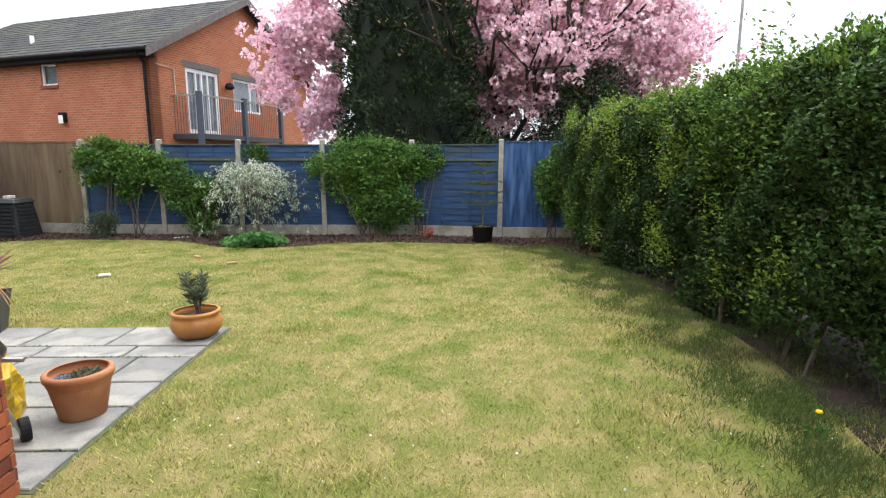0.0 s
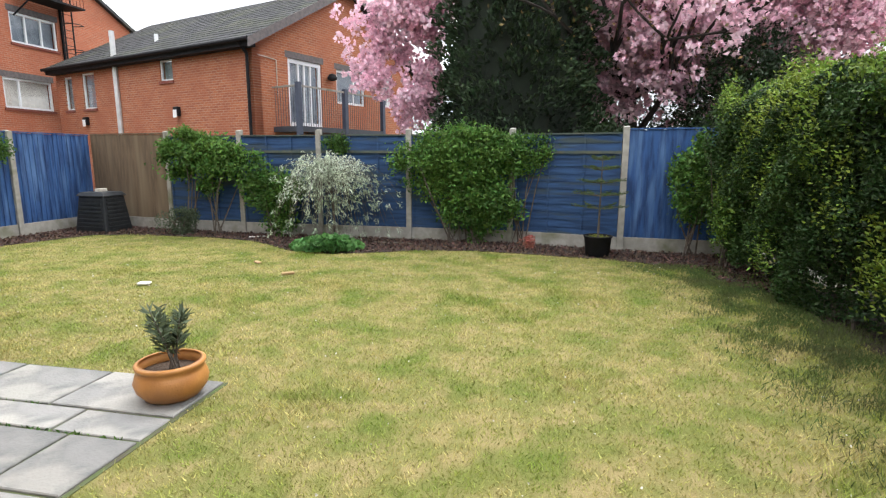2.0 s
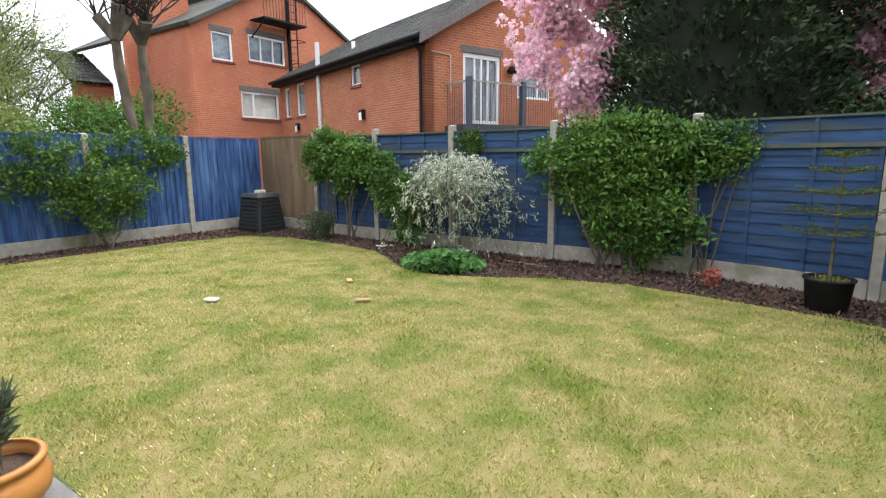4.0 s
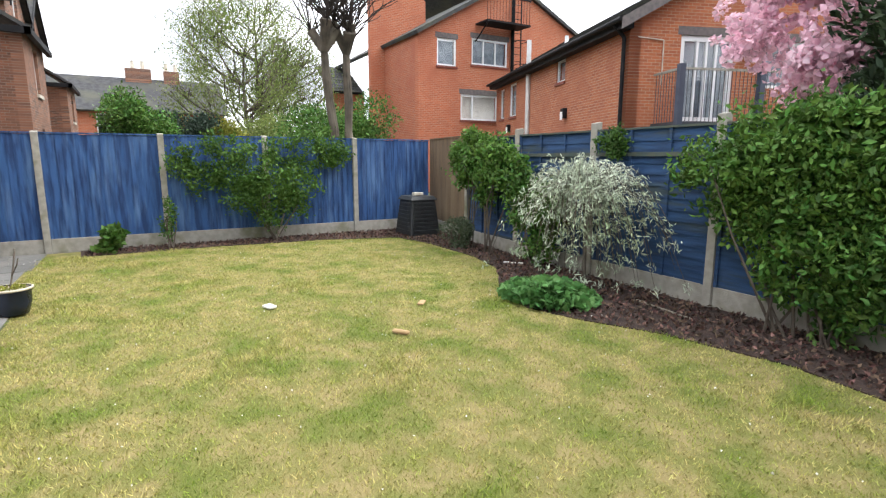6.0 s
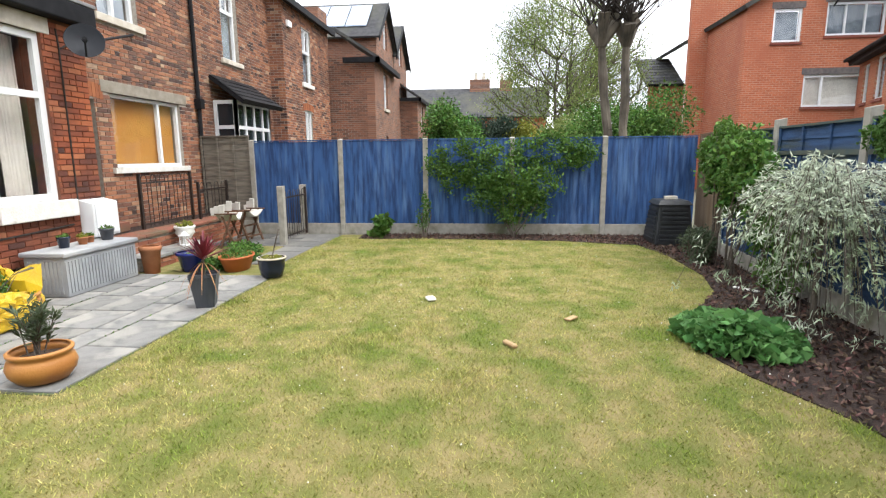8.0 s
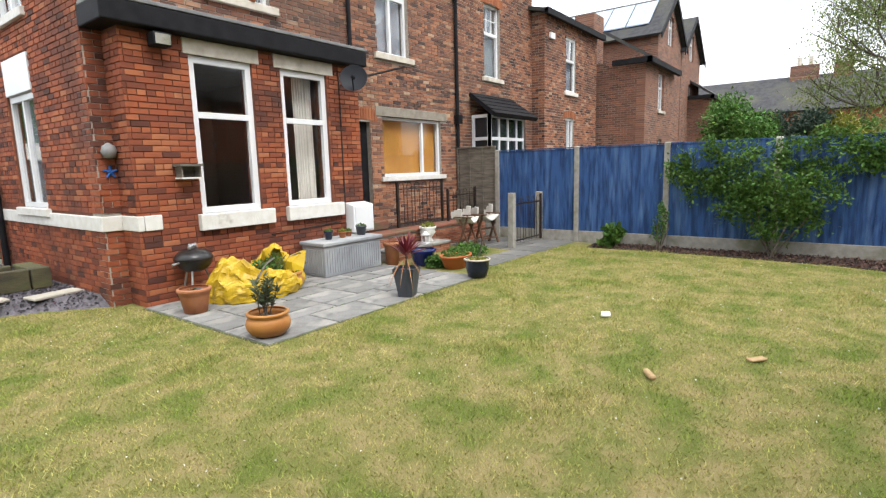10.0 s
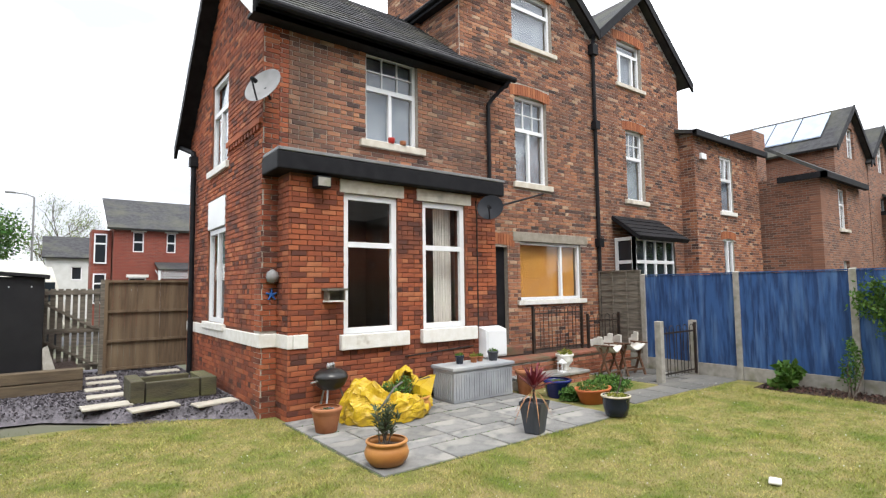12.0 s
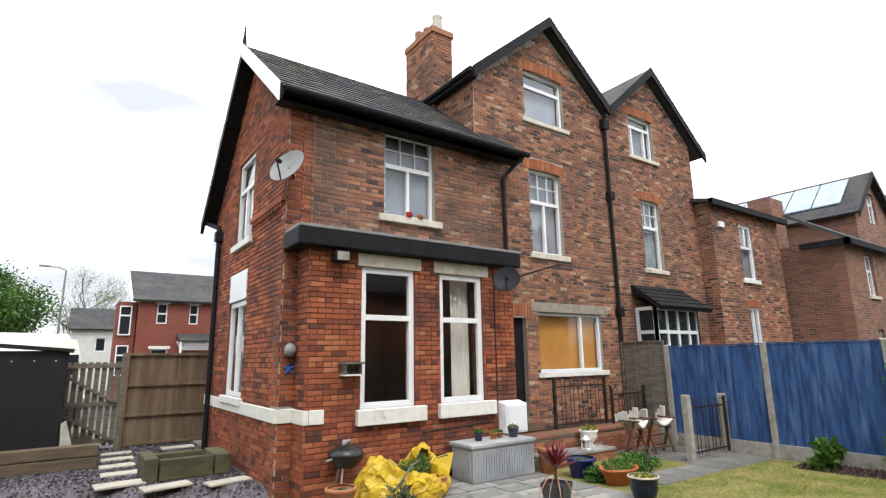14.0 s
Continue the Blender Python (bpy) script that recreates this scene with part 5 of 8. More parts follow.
# pink cherry
M_PINK = mat("pink_double_blossom", (0.82, 0.54, 0.63), 0.7, (0.90, 0.72, 0.78), 3, (0.72, 0.40, 0.50), 0.9, island=0.25, trans=0.3, spec=0.2)
M_BRONZE = leaf_mat("bronze_young_leaf", (0.20, 0.13, 0.05), (0.14, 0.12, 0.04), (0.24, 0.12, 0.06))
cherry, tips = tree("cherry_tree", "wide flowering cherry thick with pink double blossom", (2.2, 16.3, 0), 8.0, 0.24, None, 11, first=0.2, limbs=7, depth=2, spread=1.1, limb_len=2.7, bark=M_DARKBARK)
tp = np.array([t[0] for t in tips])
tp = tp[tp[:, 2] > 2.0]
k = nrng.integers(0, len(tp), 2600)
hubs = tp[k] + nrng.normal(0, 0.45, (2600, 3))
crown, _ = lumps(nrng, 3300, (1.4, 15.9, 5.2), 4.6, (1.55, 0.55, 0.72), 34, 0.26, 0.6)
left, _ = lumps(nrng, 800, (-3.4, 14.7, 4.5), 1.8, (0.95, 0.6, 1.4), 26, 0.28, 0.9)
right, _ = lumps(nrng, 1900, (5.0, 15.0, 4.9), 3.0, (1.4, 0.5, 0.85), 26, 0.28, 0.7)
crown = np.concatenate([crown, left, right])
crown = crown[(crown[:, 2] > 2.1) & (crown[:, 1] < 18.5)]
hubs = np.concatenate([hubs, crown])
hubs = hubs[~((hubs[:, 0] > -2.5) & (hubs[:, 0] < 1.25) & (hubs[:, 1] < 15.6))]
per = 18
cc = np.repeat(hubs, per, 0)
d = nrng.normal(0, 1, (len(cc), 3))
d /= np.linalg.norm(d, axis=1)[:, None]
rad = np.repeat(nrng.uniform(0.08, 0.15, len(hubs)), per)[:, None]
leaf_cloud("blossom", cc + d * rad, d, 0.115, M_PINK, cherry, "pink pompon blossom clusters", seed=8, aspect=0.9, spread=0.6)["kind"] = "stuff"
k = nrng.integers(0, len(tp), 7000)
leaf_cloud("leaves", tp[k] + nrng.normal(0, 0.5, (7000, 3)), nrng.normal(0, 1, (7000, 3)), 0.09, M_BRONZE, cherry, "sparse bronze young leaves", seed=9)["kind"] = "stuff"

# dark conifer behind the fence
M_CONIFER = leaf_mat("conifer_spray", (0.022, 0.040, 0.018), (0.036, 0.060, 0.024), (0.014, 0.025, 0.013), 0.6, 0.1, 0.6)
con = tagged(empty("conifer_tree"), label="tall dark green cypress behind the fence", category="tree")
bm = bmesh.new()
tube(bm, (-0.6, 14.2, 0), (-0.6, 14.2, 10.0), 0.28, 0.04, 9)
part("trunk", bm, M_DARKBARK, con)


def cone_cloud(n, base, height, r0, rr, z0=1.2, power=0.75):
    t = rr.random(n) ** 0.9
    z = z0 + t * (height - z0)
    a = rr.uniform(0, math.tau, n)
    wob = 1 + 0.14 * np.sin(a * 5 + z * 2.1) + 0.10 * np.sin(a * 9 - z * 4.7) + 0.08 * np.sin(z * 9 + a * 3)
    rad = r0 * np.clip(1 - t, 0.02, 1) ** power * wob * (1 - 0.28 * rr.random(n) ** 2)
    p = np.stack([base[0] + rad * np.cos(a), base[1] + rad * np.sin(a), z], 1)
    return p, np.stack([np.cos(a), np.sin(a), 0.35 + 0 * a], 1)


pts, nr = cone_cloud(70000, (-0.6, 14.2), 11.5, 1.95, nrng, 1.3, 0.55)
leaf_cloud("foliage", pts, nr, 0.13, M_CONIFER, con, seed=10, aspect=0.4, spread=0.55, droop=-0.2)["kind"] = "stuff"
# added dark core for the shade between the cypress sprays
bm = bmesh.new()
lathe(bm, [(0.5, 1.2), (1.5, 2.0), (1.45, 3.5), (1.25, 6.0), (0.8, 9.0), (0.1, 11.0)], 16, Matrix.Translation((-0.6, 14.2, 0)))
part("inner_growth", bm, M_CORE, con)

# evergreens behind the north fence
M_HOLLY = leaf_mat("dark_holly_leaf", (0.018, 0.034, 0.014), (0.03, 0.052, 0.018), (0.012, 0.024, 0.010), 0.4, 0.1)
for at, h, seed, rad in (((4.3, 14.0, 0), 4.2, 21, 1.7), ((2.6, 19.0, 0), 7.5, 22, 2.6), ((-2.4, 18.0, 0), 3.2, 25, 1.3), ((1.2, 13.2, 0), 2.6, 27, 0.9)):
    th = tagged(empty("holly_tree"), label="dark glossy evergreen tree behind the fence", category="tree")
    bm = bmesh.new()
    tube(bm, at, (at[0], at[1], h * 0.7), 0.16, 0.06)
    part("trunk", bm, M_DARKBARK, th)
    pts, nr = lumps(nrng, int(9000 * rad), (at[0], at[1], h * 0.58), rad, (1, 1, h / rad * 0.42), 16, 0.42, 0.5)
    leaf_cloud("foliage", pts, nr, 0.10, M_HOLLY, th, seed=seed, aspect=0.5, spread=0.8)["kind"] = "stuff"

# pollarded tree beyond the west fence
M_PLANE = mat("mottled_pale_bark", (0.11, 0.092, 0.07), 0.95, (0.05, 0.043, 0.034), 5, (0.18, 0.155, 0.12), 2.0, 0.7, 18, stretch=(1, 1, 0.5))
pol = tagged(empty("pollard_tree"), label="pollarded twin-stemmed tree with bare twigs", category="tree")
r = random.Random(5)
bm = bmesh.new()
heads = []
for s in (((-13.5, 10.85), (-13.2, 10.4)), ((-13.3, 11.1), (-13.2, 11.0))):
    (x0, y0), (x1, y1) = s
    p = Vector((x0, y0, 0))
    for k in range(6):
        q = Vector((x0 + (x1 - x0) * (k + 1) / 6 + r.uniform(-0.05, 0.05), y0 + (y1 - y0) * (k + 1) / 6 + r.uniform(-0.05, 0.05), 4.6 * (k + 1) / 6))
        tube(bm, p, q, 0.135 - 0.006 * k + r.uniform(-0.012, 0.012), 0.13 - 0.006 * k + r.uniform(-0.012, 0.02), 10, False)
        p = q
    heads.append(p)
    for k in range(5):
        a = r.uniform(0, math.tau)
        q = p + Vector((math.cos(a) * 0.35, math.sin(a) * 0.35, r.uniform(0.25, 0.55)))
        tube(bm, p - Vector((0, 0, 0.2)), q, 0.12, 0.13, 8)
        heads.append(q)
part("trunk", bm, M_PLANE, pol)
bm = bmesh.new()
tp2 = []
for q in heads:
    for k in range(8):
        a = r.uniform(0, math.tau)
        branches(bm, q, (math.cos(a), math.sin(a), 0.9), r.uniform(0.7, 1.3), 0.02, 1, r, tp2, 3, 0.4, 0.7, 0.1)
part("twig_growth", bm, M_DARKBARK, pol, "bare dark spring twigs")["kind"] = "stuff"

# birch and garden trees beyond the west fence
M_BIRCH = leaf_mat("fresh_birch_leaf", (0.17, 0.22, 0.06), (0.13, 0.18, 0.045), (0.22, 0.26, 0.09), 0.6, 0.35)
birch, tips = tree("birch_tree", "tall weeping birch in pale fresh leaf", (-30.0, 11.9, 0), 10.8, 0.18, None, 31, first=0.3, limbs=5, depth=2, spread=0.8, limb_len=2.2, bark=M_PLANE)
tp = np.array([t[0] for t in tips])
k = nrng.integers(0, len(tp), 22000)
off = nrng.normal(0, 0.3, (22000, 3))
off[:, 2] = -np.abs(nrng.normal(0, 0.9, 22000))
leaf_cloud("leaves", tp[k] + off, np.tile([0, 0, -1.0], (22000, 1)), 0.10, M_BIRCH, birch, seed=12, aspect=0.6, spread=0.6)["kind"] = "stuff"
birch2 = copy_thing(birch, pose(3.5, 5.5, -1.5, 0, 0, 12))
M_SHRUB = leaf_mat("garden_shrub_leaf", (0.062, 0.138, 0.026), (0.095, 0.19, 0.036), (0.040, 0.092, 0.022), island=0.6)
M_YELLOW = leaf_mat("golden_shrub_leaf", (0.22, 0.22, 0.03), (0.14, 0.17, 0.03), (0.27, 0.24, 0.04))
M_PURPLE = leaf_mat("dark_blue_green_leaf", (0.03, 0.055, 0.035), (0.05, 0.075, 0.05), (0.02, 0.035, 0.025))


def bush(name, label, centre, rad, squash, n, size, m, seed, aspect=0.5, count=10, lump=0.5, category="shrub", stems=True, droop=0.0, spread=0.8, shell=0.45):
    th = tagged(empty(name), label=label, category=category)
    pts, nr = lumps(np.random.default_rng(seed), n, centre, rad, squash, count, lump, shell)
    pts[:, 2] = np.maximum(pts[:, 2], 0.03)
    leaf_cloud("foliage", pts, nr, size, m, th, seed=seed, aspect=aspect, droop=droop, spread=spread)["kind"] = "stuff"
    if stems:
        r = random.Random(seed)
        foot = Vector((centre[0], centre[1], 0))
        for k in range(6):
            bm = bmesh.new()
            top = Vector(centre) + Vector((r.uniform(-1, 1) * squash[0], r.uniform(-1, 1) * squash[1], r.uniform(-0.2, 0.6) * squash[2])) * rad * 0.7
            mid = foot.lerp(top, 0.5) + Vector((r.uniform(-0.1, 0.1), r.uniform(-0.1, 0.1), 0.1))
            tube(bm, foot + Vector((r.uniform(-0.12, 0.12), r.uniform(-0.06, 0.06), 0)), mid, 0.014 * max(1, rad), 0.01 * max(1, rad), 6)
            tube(bm, mid, top, 0.01 * max(1, rad), 0.004, 5)
            part("stem", bm, M_BARK, th)
    return th


bush("shrub", "rounded green tree beyond the west fence", (-20.0, 6.0, 2.7), 1.2, (1, 1, 1.1), 9000, 0.14, M_SHRUB, 41)
bush("shrub", "dark blue-green shrub beyond the west fence", (-21.0, 7.5, 2.3), 1.2, (1, 1.2, 0.9), 8000, 0.14, M_PURPLE, 42)
bush("shrub", "golden-leaved shrub beyond the west fence", (-20.5, 9.0, 2.2), 0.9, (1, 1.2, 0.9), 6000, 0.13, M_YELLOW, 43)
bush("shrub", "dense rounded green hedge beyond the west fence", (-17.5, 12.2, 2.2), 1.5, (1, 1.3, 1.0), 15000, 0.12, M_SHRUB, 44)
bush("shrub", "large green bush beyond the west fence", (-22.5, 11.0, 2.4), 1.3, (1, 1.2, 1.0), 9000, 0.13, M_BIRCH, 45)


# ---- patio ----
patio = tagged(empty("patio"), label="grey stone flag patio with sandy weedy joints", category="patio", kind="structure")
bm = bmesh.new()
box(bm, -5.72, -1.95, 2.05, 4.66, -0.05, 0.004)
part("joint_bed", bm, M_JOINT, patio)
r = random.Random(12)
rows_y = [(2.06, 2.42), (2.42, 2.95), (2.95, 3.35), (3.35, 3.85), (3.85, 4.12), (4.12, 4.65)]
slab_meshes = {}


def slab(x0, x1, y0, y1, parent, z=0.018, stone=None):
    stone = stone or M_SLAB
    key = (round(x1 - x0, 2), round(y1 - y0, 2), stone.name)
    if key not in slab_meshes:
        bm = bmesh.new()
        w, d, _ = key
        box(bm, -w / 2 + 0.011, w / 2 - 0.011, -d / 2 + 0.011, d / 2 - 0.011, -0.05, 0.0)
        bmesh.ops.bevel(bm, geom=[e for e in bm.edges if all(v.co.z > -0.01 for v in e.verts)], offset=0.006, segments=1, affect="EDGES")
        me = bpy.data.meshes.new("slab")
        bm.to_mesh(me)
        bm.free()
        me.materials.append(stone)
        slab_meshes[key] = me
    ob = new("slab", slab_meshes[key])
    ob.parent = parent
    ob.matrix_basis = pose((x0 + x1) / 2, (y0 + y1) / 2, z + r.uniform(-0.003, 0.003), r.uniform(-0.3, 0.3), r.uniform(-0.3, 0.3), 0)


for y0, y1 in rows_y:
    x = -1.97
    while x > -5.7:
        w = r.choice([0.45, 0.6, 0.75, 0.9])
        x1 = max(x - w, -5.7)
        if x1 < -5.5:
            x1 = -5.7
        if x - x1 > 0.05:
            slab(x1, x, y0, y1, patio)
        x = x1
# moss and weeds in the joints
mr = np.random.default_rng(77)
mp = [(x_, yj + mr.normal(0, 0.006), 0.014) for yj in (2.42, 2.95, 3.35, 3.85, 4.12) for x_ in mr.uniform(-5.6, -2.0, 150) if math.sin(x_ * 3.1 + yj * 9) > 0.1]
tagged(leaf_cloud("joint_moss", mp, np.tile([0, 0, 0.8], (len(mp), 1)), 0.035, M_SHRUB, None, seed=78, aspect=0.35, spread=0.8), label="small weeds and moss in the flag joints", category="weeds", kind="stuff")
path = tagged(empty("path"), label="narrow grey flag path to the side gate", category="path", kind="structure")
for k in range(6):
    slab(-6.5 - (k + 1) * 0.55, -6.5 - k * 0.55, 3.8 - 0.05 * (k % 2), 4.38, path, 0.012, M_PATH)
for k in range(5):
    slab(-9.75, -9.1, 2.2 + k * 0.45, 2.65 + k * 0.45, path, 0.012, M_PATH)
    slab(-9.1, -8.2, 2.2 + k * 0.45, 2.65 + k * 0.45, path, 0.012, M_PATH)

# brick steps to the back door
M_STEPBRICK = ramp_mat("step_brick", [(0, (0.20, 0.07, 0.04)), (0.5, (0.30, 0.11, 0.06)), (1, (0.36, 0.17, 0.10))])
M_QUARRY = mat("worn_red_step", (0.26, 0.085, 0.05), 0.8, (0.17, 0.075, 0.05), 7, (0.10, 0.09, 0.05), 2.5, 0.3)
steps = tagged(empty("steps"), label="red brick garden steps up to the back door", category="steps", kind="structure")
for y1, z1, x1 in ((2.62, 0.2, -7.7), (2.2, 0.46, -9.7)):
    pl = Plane((0, y1, 0), (1, 0, 0), (0, 1, 0))
    bm = bmesh.new()
    box(bm, x1, -5.9, GY, y1, 0, z1 - 0.05)
    part("step_base", bm, M_MORTAR, steps)
    bricks("brickwork", pl, brick_faces(pl, x1, -5.9, 0, z1 - 0.05, 9, [], 0.225, 0.075, 0.012, rng), M_STEPBRICK, steps)
    x = -5.9
    while x > x1 + 0.1:
        x2 = max(x - 0.6, x1)
        block("coping", pl, x2 + 0.006, x - 0.006, z1 - 0.05, z1, -0.42, 0.04, M_QUARRY if z1 > 0.3 else M_SLAB, steps, 0.008)
        x = x2
block("door_step", NG, -6.95, -5.9, 0.46, 0.62, 0.0, 0.35, M_QUARRY, steps, 0.01)
bm = bmesh.new()
box(bm, -9.7, -5.9, GY, 1.8, 0.41, 0.45)
part("landing", bm, M_SOIL, steps)

# bow-topped iron railing
M_IRON = mat("black_wrought_iron", (0.012, 0.012, 0.012), 0.45, (0.04, 0.025, 0.018), 9)


def railing(name, label, x0, x1, y, z0, z1, category="railing", step=0.11):
    th = tagged(empty(name), label=label, category=category)
    for x in (x0, x1):
        bm = bmesh.new()
        box(bm, x - 0.022, x + 0.022, y - 0.022, y + 0.022, z0, z1 + 0.04)
        part("upright", bm, M_IRON, th)
    for z in (z0 + 0.08, z1 - 0.12):
        bm = bmesh.new()
        box(bm, min(x0, x1), max(x0, x1), y - 0.006, y + 0.006, z - 0.015, z + 0.015)
        part("rail", bm, M_IRON, th)
    k = max(1, int(abs(x1 - x0) / step / 2))
    w = (x1 - x0) / k
    for i in range(k):
        a, b = x0 + w * (i + 0.2), x0 + w * (i + 0.8)
        bm = bmesh.new()
        top = [(a + (b - a) * (1 - math.cos(t)) / 2, y, z1 - 0.06 + math.sin(t) * abs(b - a) / 2) for t in np.linspace(0, math.pi, 7)]
        pipe(bm, [(a, y, z0 + 0.03)] + top + [(b, y, z0 + 0.03)], 0.007, 5)
        part("hoop", bm, M_IRON, th)
    return th


g1 = railing("iron_gate", "black bow-topped wrought-iron gate by the kitchen window", -7.1, -8.6, 1.78, 0.46, 1.36, "gate")
railing("iron_railing", "black bow-topped iron railing before the grey fence", -8.65, -9.75, 1.9, 0.46, 1.15)
railing("iron_gate", "low black bow-topped iron gate between short concrete posts", -8.45, -9.68, 3.68, 0.05, 1.0, "gate")
for x, y, h in ((-8.37, 3.7, 1.12), (-9.72, 3.62, 1.08)):
    bm = bmesh.new()
    box(bm, x - 0.06, x + 0.06, y - 0.06, y + 0.06, 0.0, h)
    bmesh.ops.bevel(bm, geom=bm.edges[:], offset=0.008, segments=1, affect="EDGES")
    tagged(part("gate_post", bm, M_CONC), label="short weathered concrete gate post", category="post", group="short gate posts")


# ---- pots ----
M_TERRA = mat("terracotta", (0.36, 0.135, 0.055), 0.75, (0.28, 0.10, 0.042), 6, (0.42, 0.20, 0.10), 2.2, 0.15, 60)
M_HONEY = mat("honey_glazed_clay", (0.44, 0.20, 0.055), 0.45, (0.36, 0.145, 0.04), 4, (0.25, 0.12, 0.045), 2.0, 0.1, 50, lo2=0.55)
M_NAVY = mat("cobalt_glazed_pot", (0.010, 0.018, 0.13), 0.18, (0.006, 0.012, 0.09), 4)
M_INK = mat("dark_navy_glazed_pot", (0.010, 0.016, 0.032), 0.2, (0.016, 0.022, 0.04), 5)
M_GREYPOT = mat("dark_slate_planter", (0.035, 0.04, 0.05), 0.4, (0.06, 0.065, 0.075), 3, stretch=(6, 6, 0.5))
M_COMPOST = mat("pot_compost", (0.05, 0.032, 0.022), 1.0, (0.09, 0.06, 0.04), 40, bump=0.8, bump_scale=80)
M_OLIVE = leaf_mat("grey_green_olive_leaf", (0.075, 0.10, 0.055), (0.10, 0.125, 0.075), (0.05, 0.075, 0.04))
M_GREENLEAF = leaf_mat("fresh_green_leaf", (0.07, 0.15, 0.025), (0.10, 0.19, 0.035), (0.05, 0.11, 0.02))
M_REDLEAF = mat("red_cordyline_leaf", (0.17, 0.022, 0.028), 0.4, (0.26, 0.05, 0.04), 5, (0.10, 0.015, 0.025), 3, island=0.35, trans=0.15)
M_STRAW = mat("dry_straw_leaf", (0.45, 0.28, 0.12), 0.8, (0.36, 0.16, 0.07), 6, island=0.3)


def pot(name, label, at, profile, m, soil_z, soil_r, category="plant pot", k=0.87):
    th = tagged(empty(name, at), label=label, category=category)
    th.scale = (k, k, k)
    outer = profile
    inner = [(p[0] - 0.022, p[1]) for p in reversed(profile) if p[1] >= soil_z - 0.001]
    bm = bmesh.new()
    lathe(bm, outer + inner + [(soil_r * 0.9, soil_z - 0.01)], 32)
    part("body", bm, m, th, smooth=True)
    bm = bmesh.new()
    rr = random.Random(int(abs(at[0] * 100)))
    n = 20
    c = bm.verts.new((0, 0, soil_z + 0.012))
    ring = [bm.verts.new((soil_r * math.cos(k * math.tau / n), soil_r * math.sin(k * math.tau / n), soil_z + rr.uniform(-0.006, 0.006))) for k in range(n)]
    for k in range(n):
        bm.faces.new((c, ring[k], ring[(k + 1) % n]))
    part("compost", bm, M_COMPOST, th)
    return th


def sprig(parent, material, n, at, height, leaf, seed, lean=0.35, per=26, aspect=0.22, name="stem"):
    """Upright leafy shoots."""
    r = random.Random(seed)
    pts, nr = [], []
    for k in range(n):
        a = r.uniform(0, math.tau)
        b = Vector(at) + Vector((r.uniform(-0.05, 0.05), r.uniform(-0.05, 0.05), 0))
        tip = b + Vector((math.cos(a) * lean * height, math.sin(a) * lean * height, height * r.uniform(0.75, 1.05)))
        bm = bmesh.new()
        tube(bm, b, b.lerp(tip, 0.5) + Vector((0, 0, 0.03)), 0.008, 0.006, 5)
        tube(bm, b.lerp(tip, 0.5) + Vector((0, 0, 0.03)), tip, 0.006, 0.003, 5)
        part(name, bm, M_BARK, parent)
        for j in range(per):
            f = r.uniform(0.35, 1.0)
            p = b.lerp(tip, f)
            w = Vector((r.uniform(-1, 1), r.uniform(-1, 1), r.uniform(0.1, 1.2))).normalized()
            pts.append(p + w * leaf * 0.5)
            nr.append(w)
    leaf_cloud("leaves", pts, nr, leaf, material, parent, seed=seed, aspect=aspect, spread=0.15)["kind"] = "stuff"


def tuft(parent, material, n, at, rad, height, leaf, seed, aspect=0.4, spread=0.7):
    rr = np.random.default_rng(seed)
    a, q = rr.uniform(0, math.tau, n), np.sqrt(rr.random(n)) * rad
    pts = np.stack([at[0] + q * np.cos(a), at[1] + q * np.sin(a), at[2] + rr.random(n) * height * (1.1 - q / rad * 0.6)], 1)
    leaf_cloud("leaves", pts, np.stack([np.cos(a) * 0.5, np.sin(a) * 0.5, 0.8 + 0 * a], 1), leaf, material, parent, seed=seed, aspect=aspect, spread=spread)["kind"] = "stuff"


BOWL = [(0.14, 0.0), (0.2, 0.02), (0.255, 0.09), (0.27, 0.15), (0.25, 0.215), (0.225, 0.245), (0.25, 0.262), (0.255, 0.285), (0.24, 0.295)]
FLOWER = [(0.135, 0.0), (0.15, 0.01), (0.195, 0.24), (0.198, 0.255), (0.205, 0.262), (0.205, 0.285), (0.222, 0.3), (0.225, 0.335), (0.205, 0.345)]
p = pot("plant_pot", "honey-glazed round clay pot with a small olive", (-2.17, 4.38, 0.02), [(r0 * 0.96, z0 * 0.96) for r0, z0 in BOWL], M_HONEY, 0.2, 0.225)
sprig(p, M_OLIVE, 9, (0.03, 0, 0.2), 0.46, 0.10, 3, per=44, aspect=0.2, lean=0.28)
p = pot("plant_pot", "plain terracotta flower pot with small succulents", (-2.22, 2.85, 0.02), FLOWER, M_TERRA, 0.28, 0.185)
tuft(p, M_OLIVE, 90, (0.03, 0.03, 0.28), 0.1, 0.06, 0.05, 4)
tuft(p, mat("blue_grey_succulent", (0.16, 0.20, 0.26), 0.6, (0.11, 0.15, 0.19), 8), 40, (-0.09, -0.05, 0.28), 0.05, 0.04, 0.045, 5)
p = pot("plant_pot", "honey-brown bellied clay pot with low greenery", (-3.58, 2.82, 0.02), [(r0 * 0.92, z0) for r0, z0 in BOWL], M_HONEY, 0.25, 0.2)
tuft(p, M_GREENLEAF, 350, (0, 0, 0.25), 0.2, 0.09, 0.05, 6)
p = pot("plant_pot", "cobalt blue glazed pot on the flags", (-6.03, 3.27, 0.0), [(0.16, 0), (0.18, 0.02), (0.24, 0.27), (0.27, 0.29), (0.275, 0.32), (0.25, 0.33)], M_NAVY, 0.27, 0.22)
tuft(p, M_GREENLEAF, 120, (0, 0, 0.26), 0.15, 0.06, 0.06, 7)
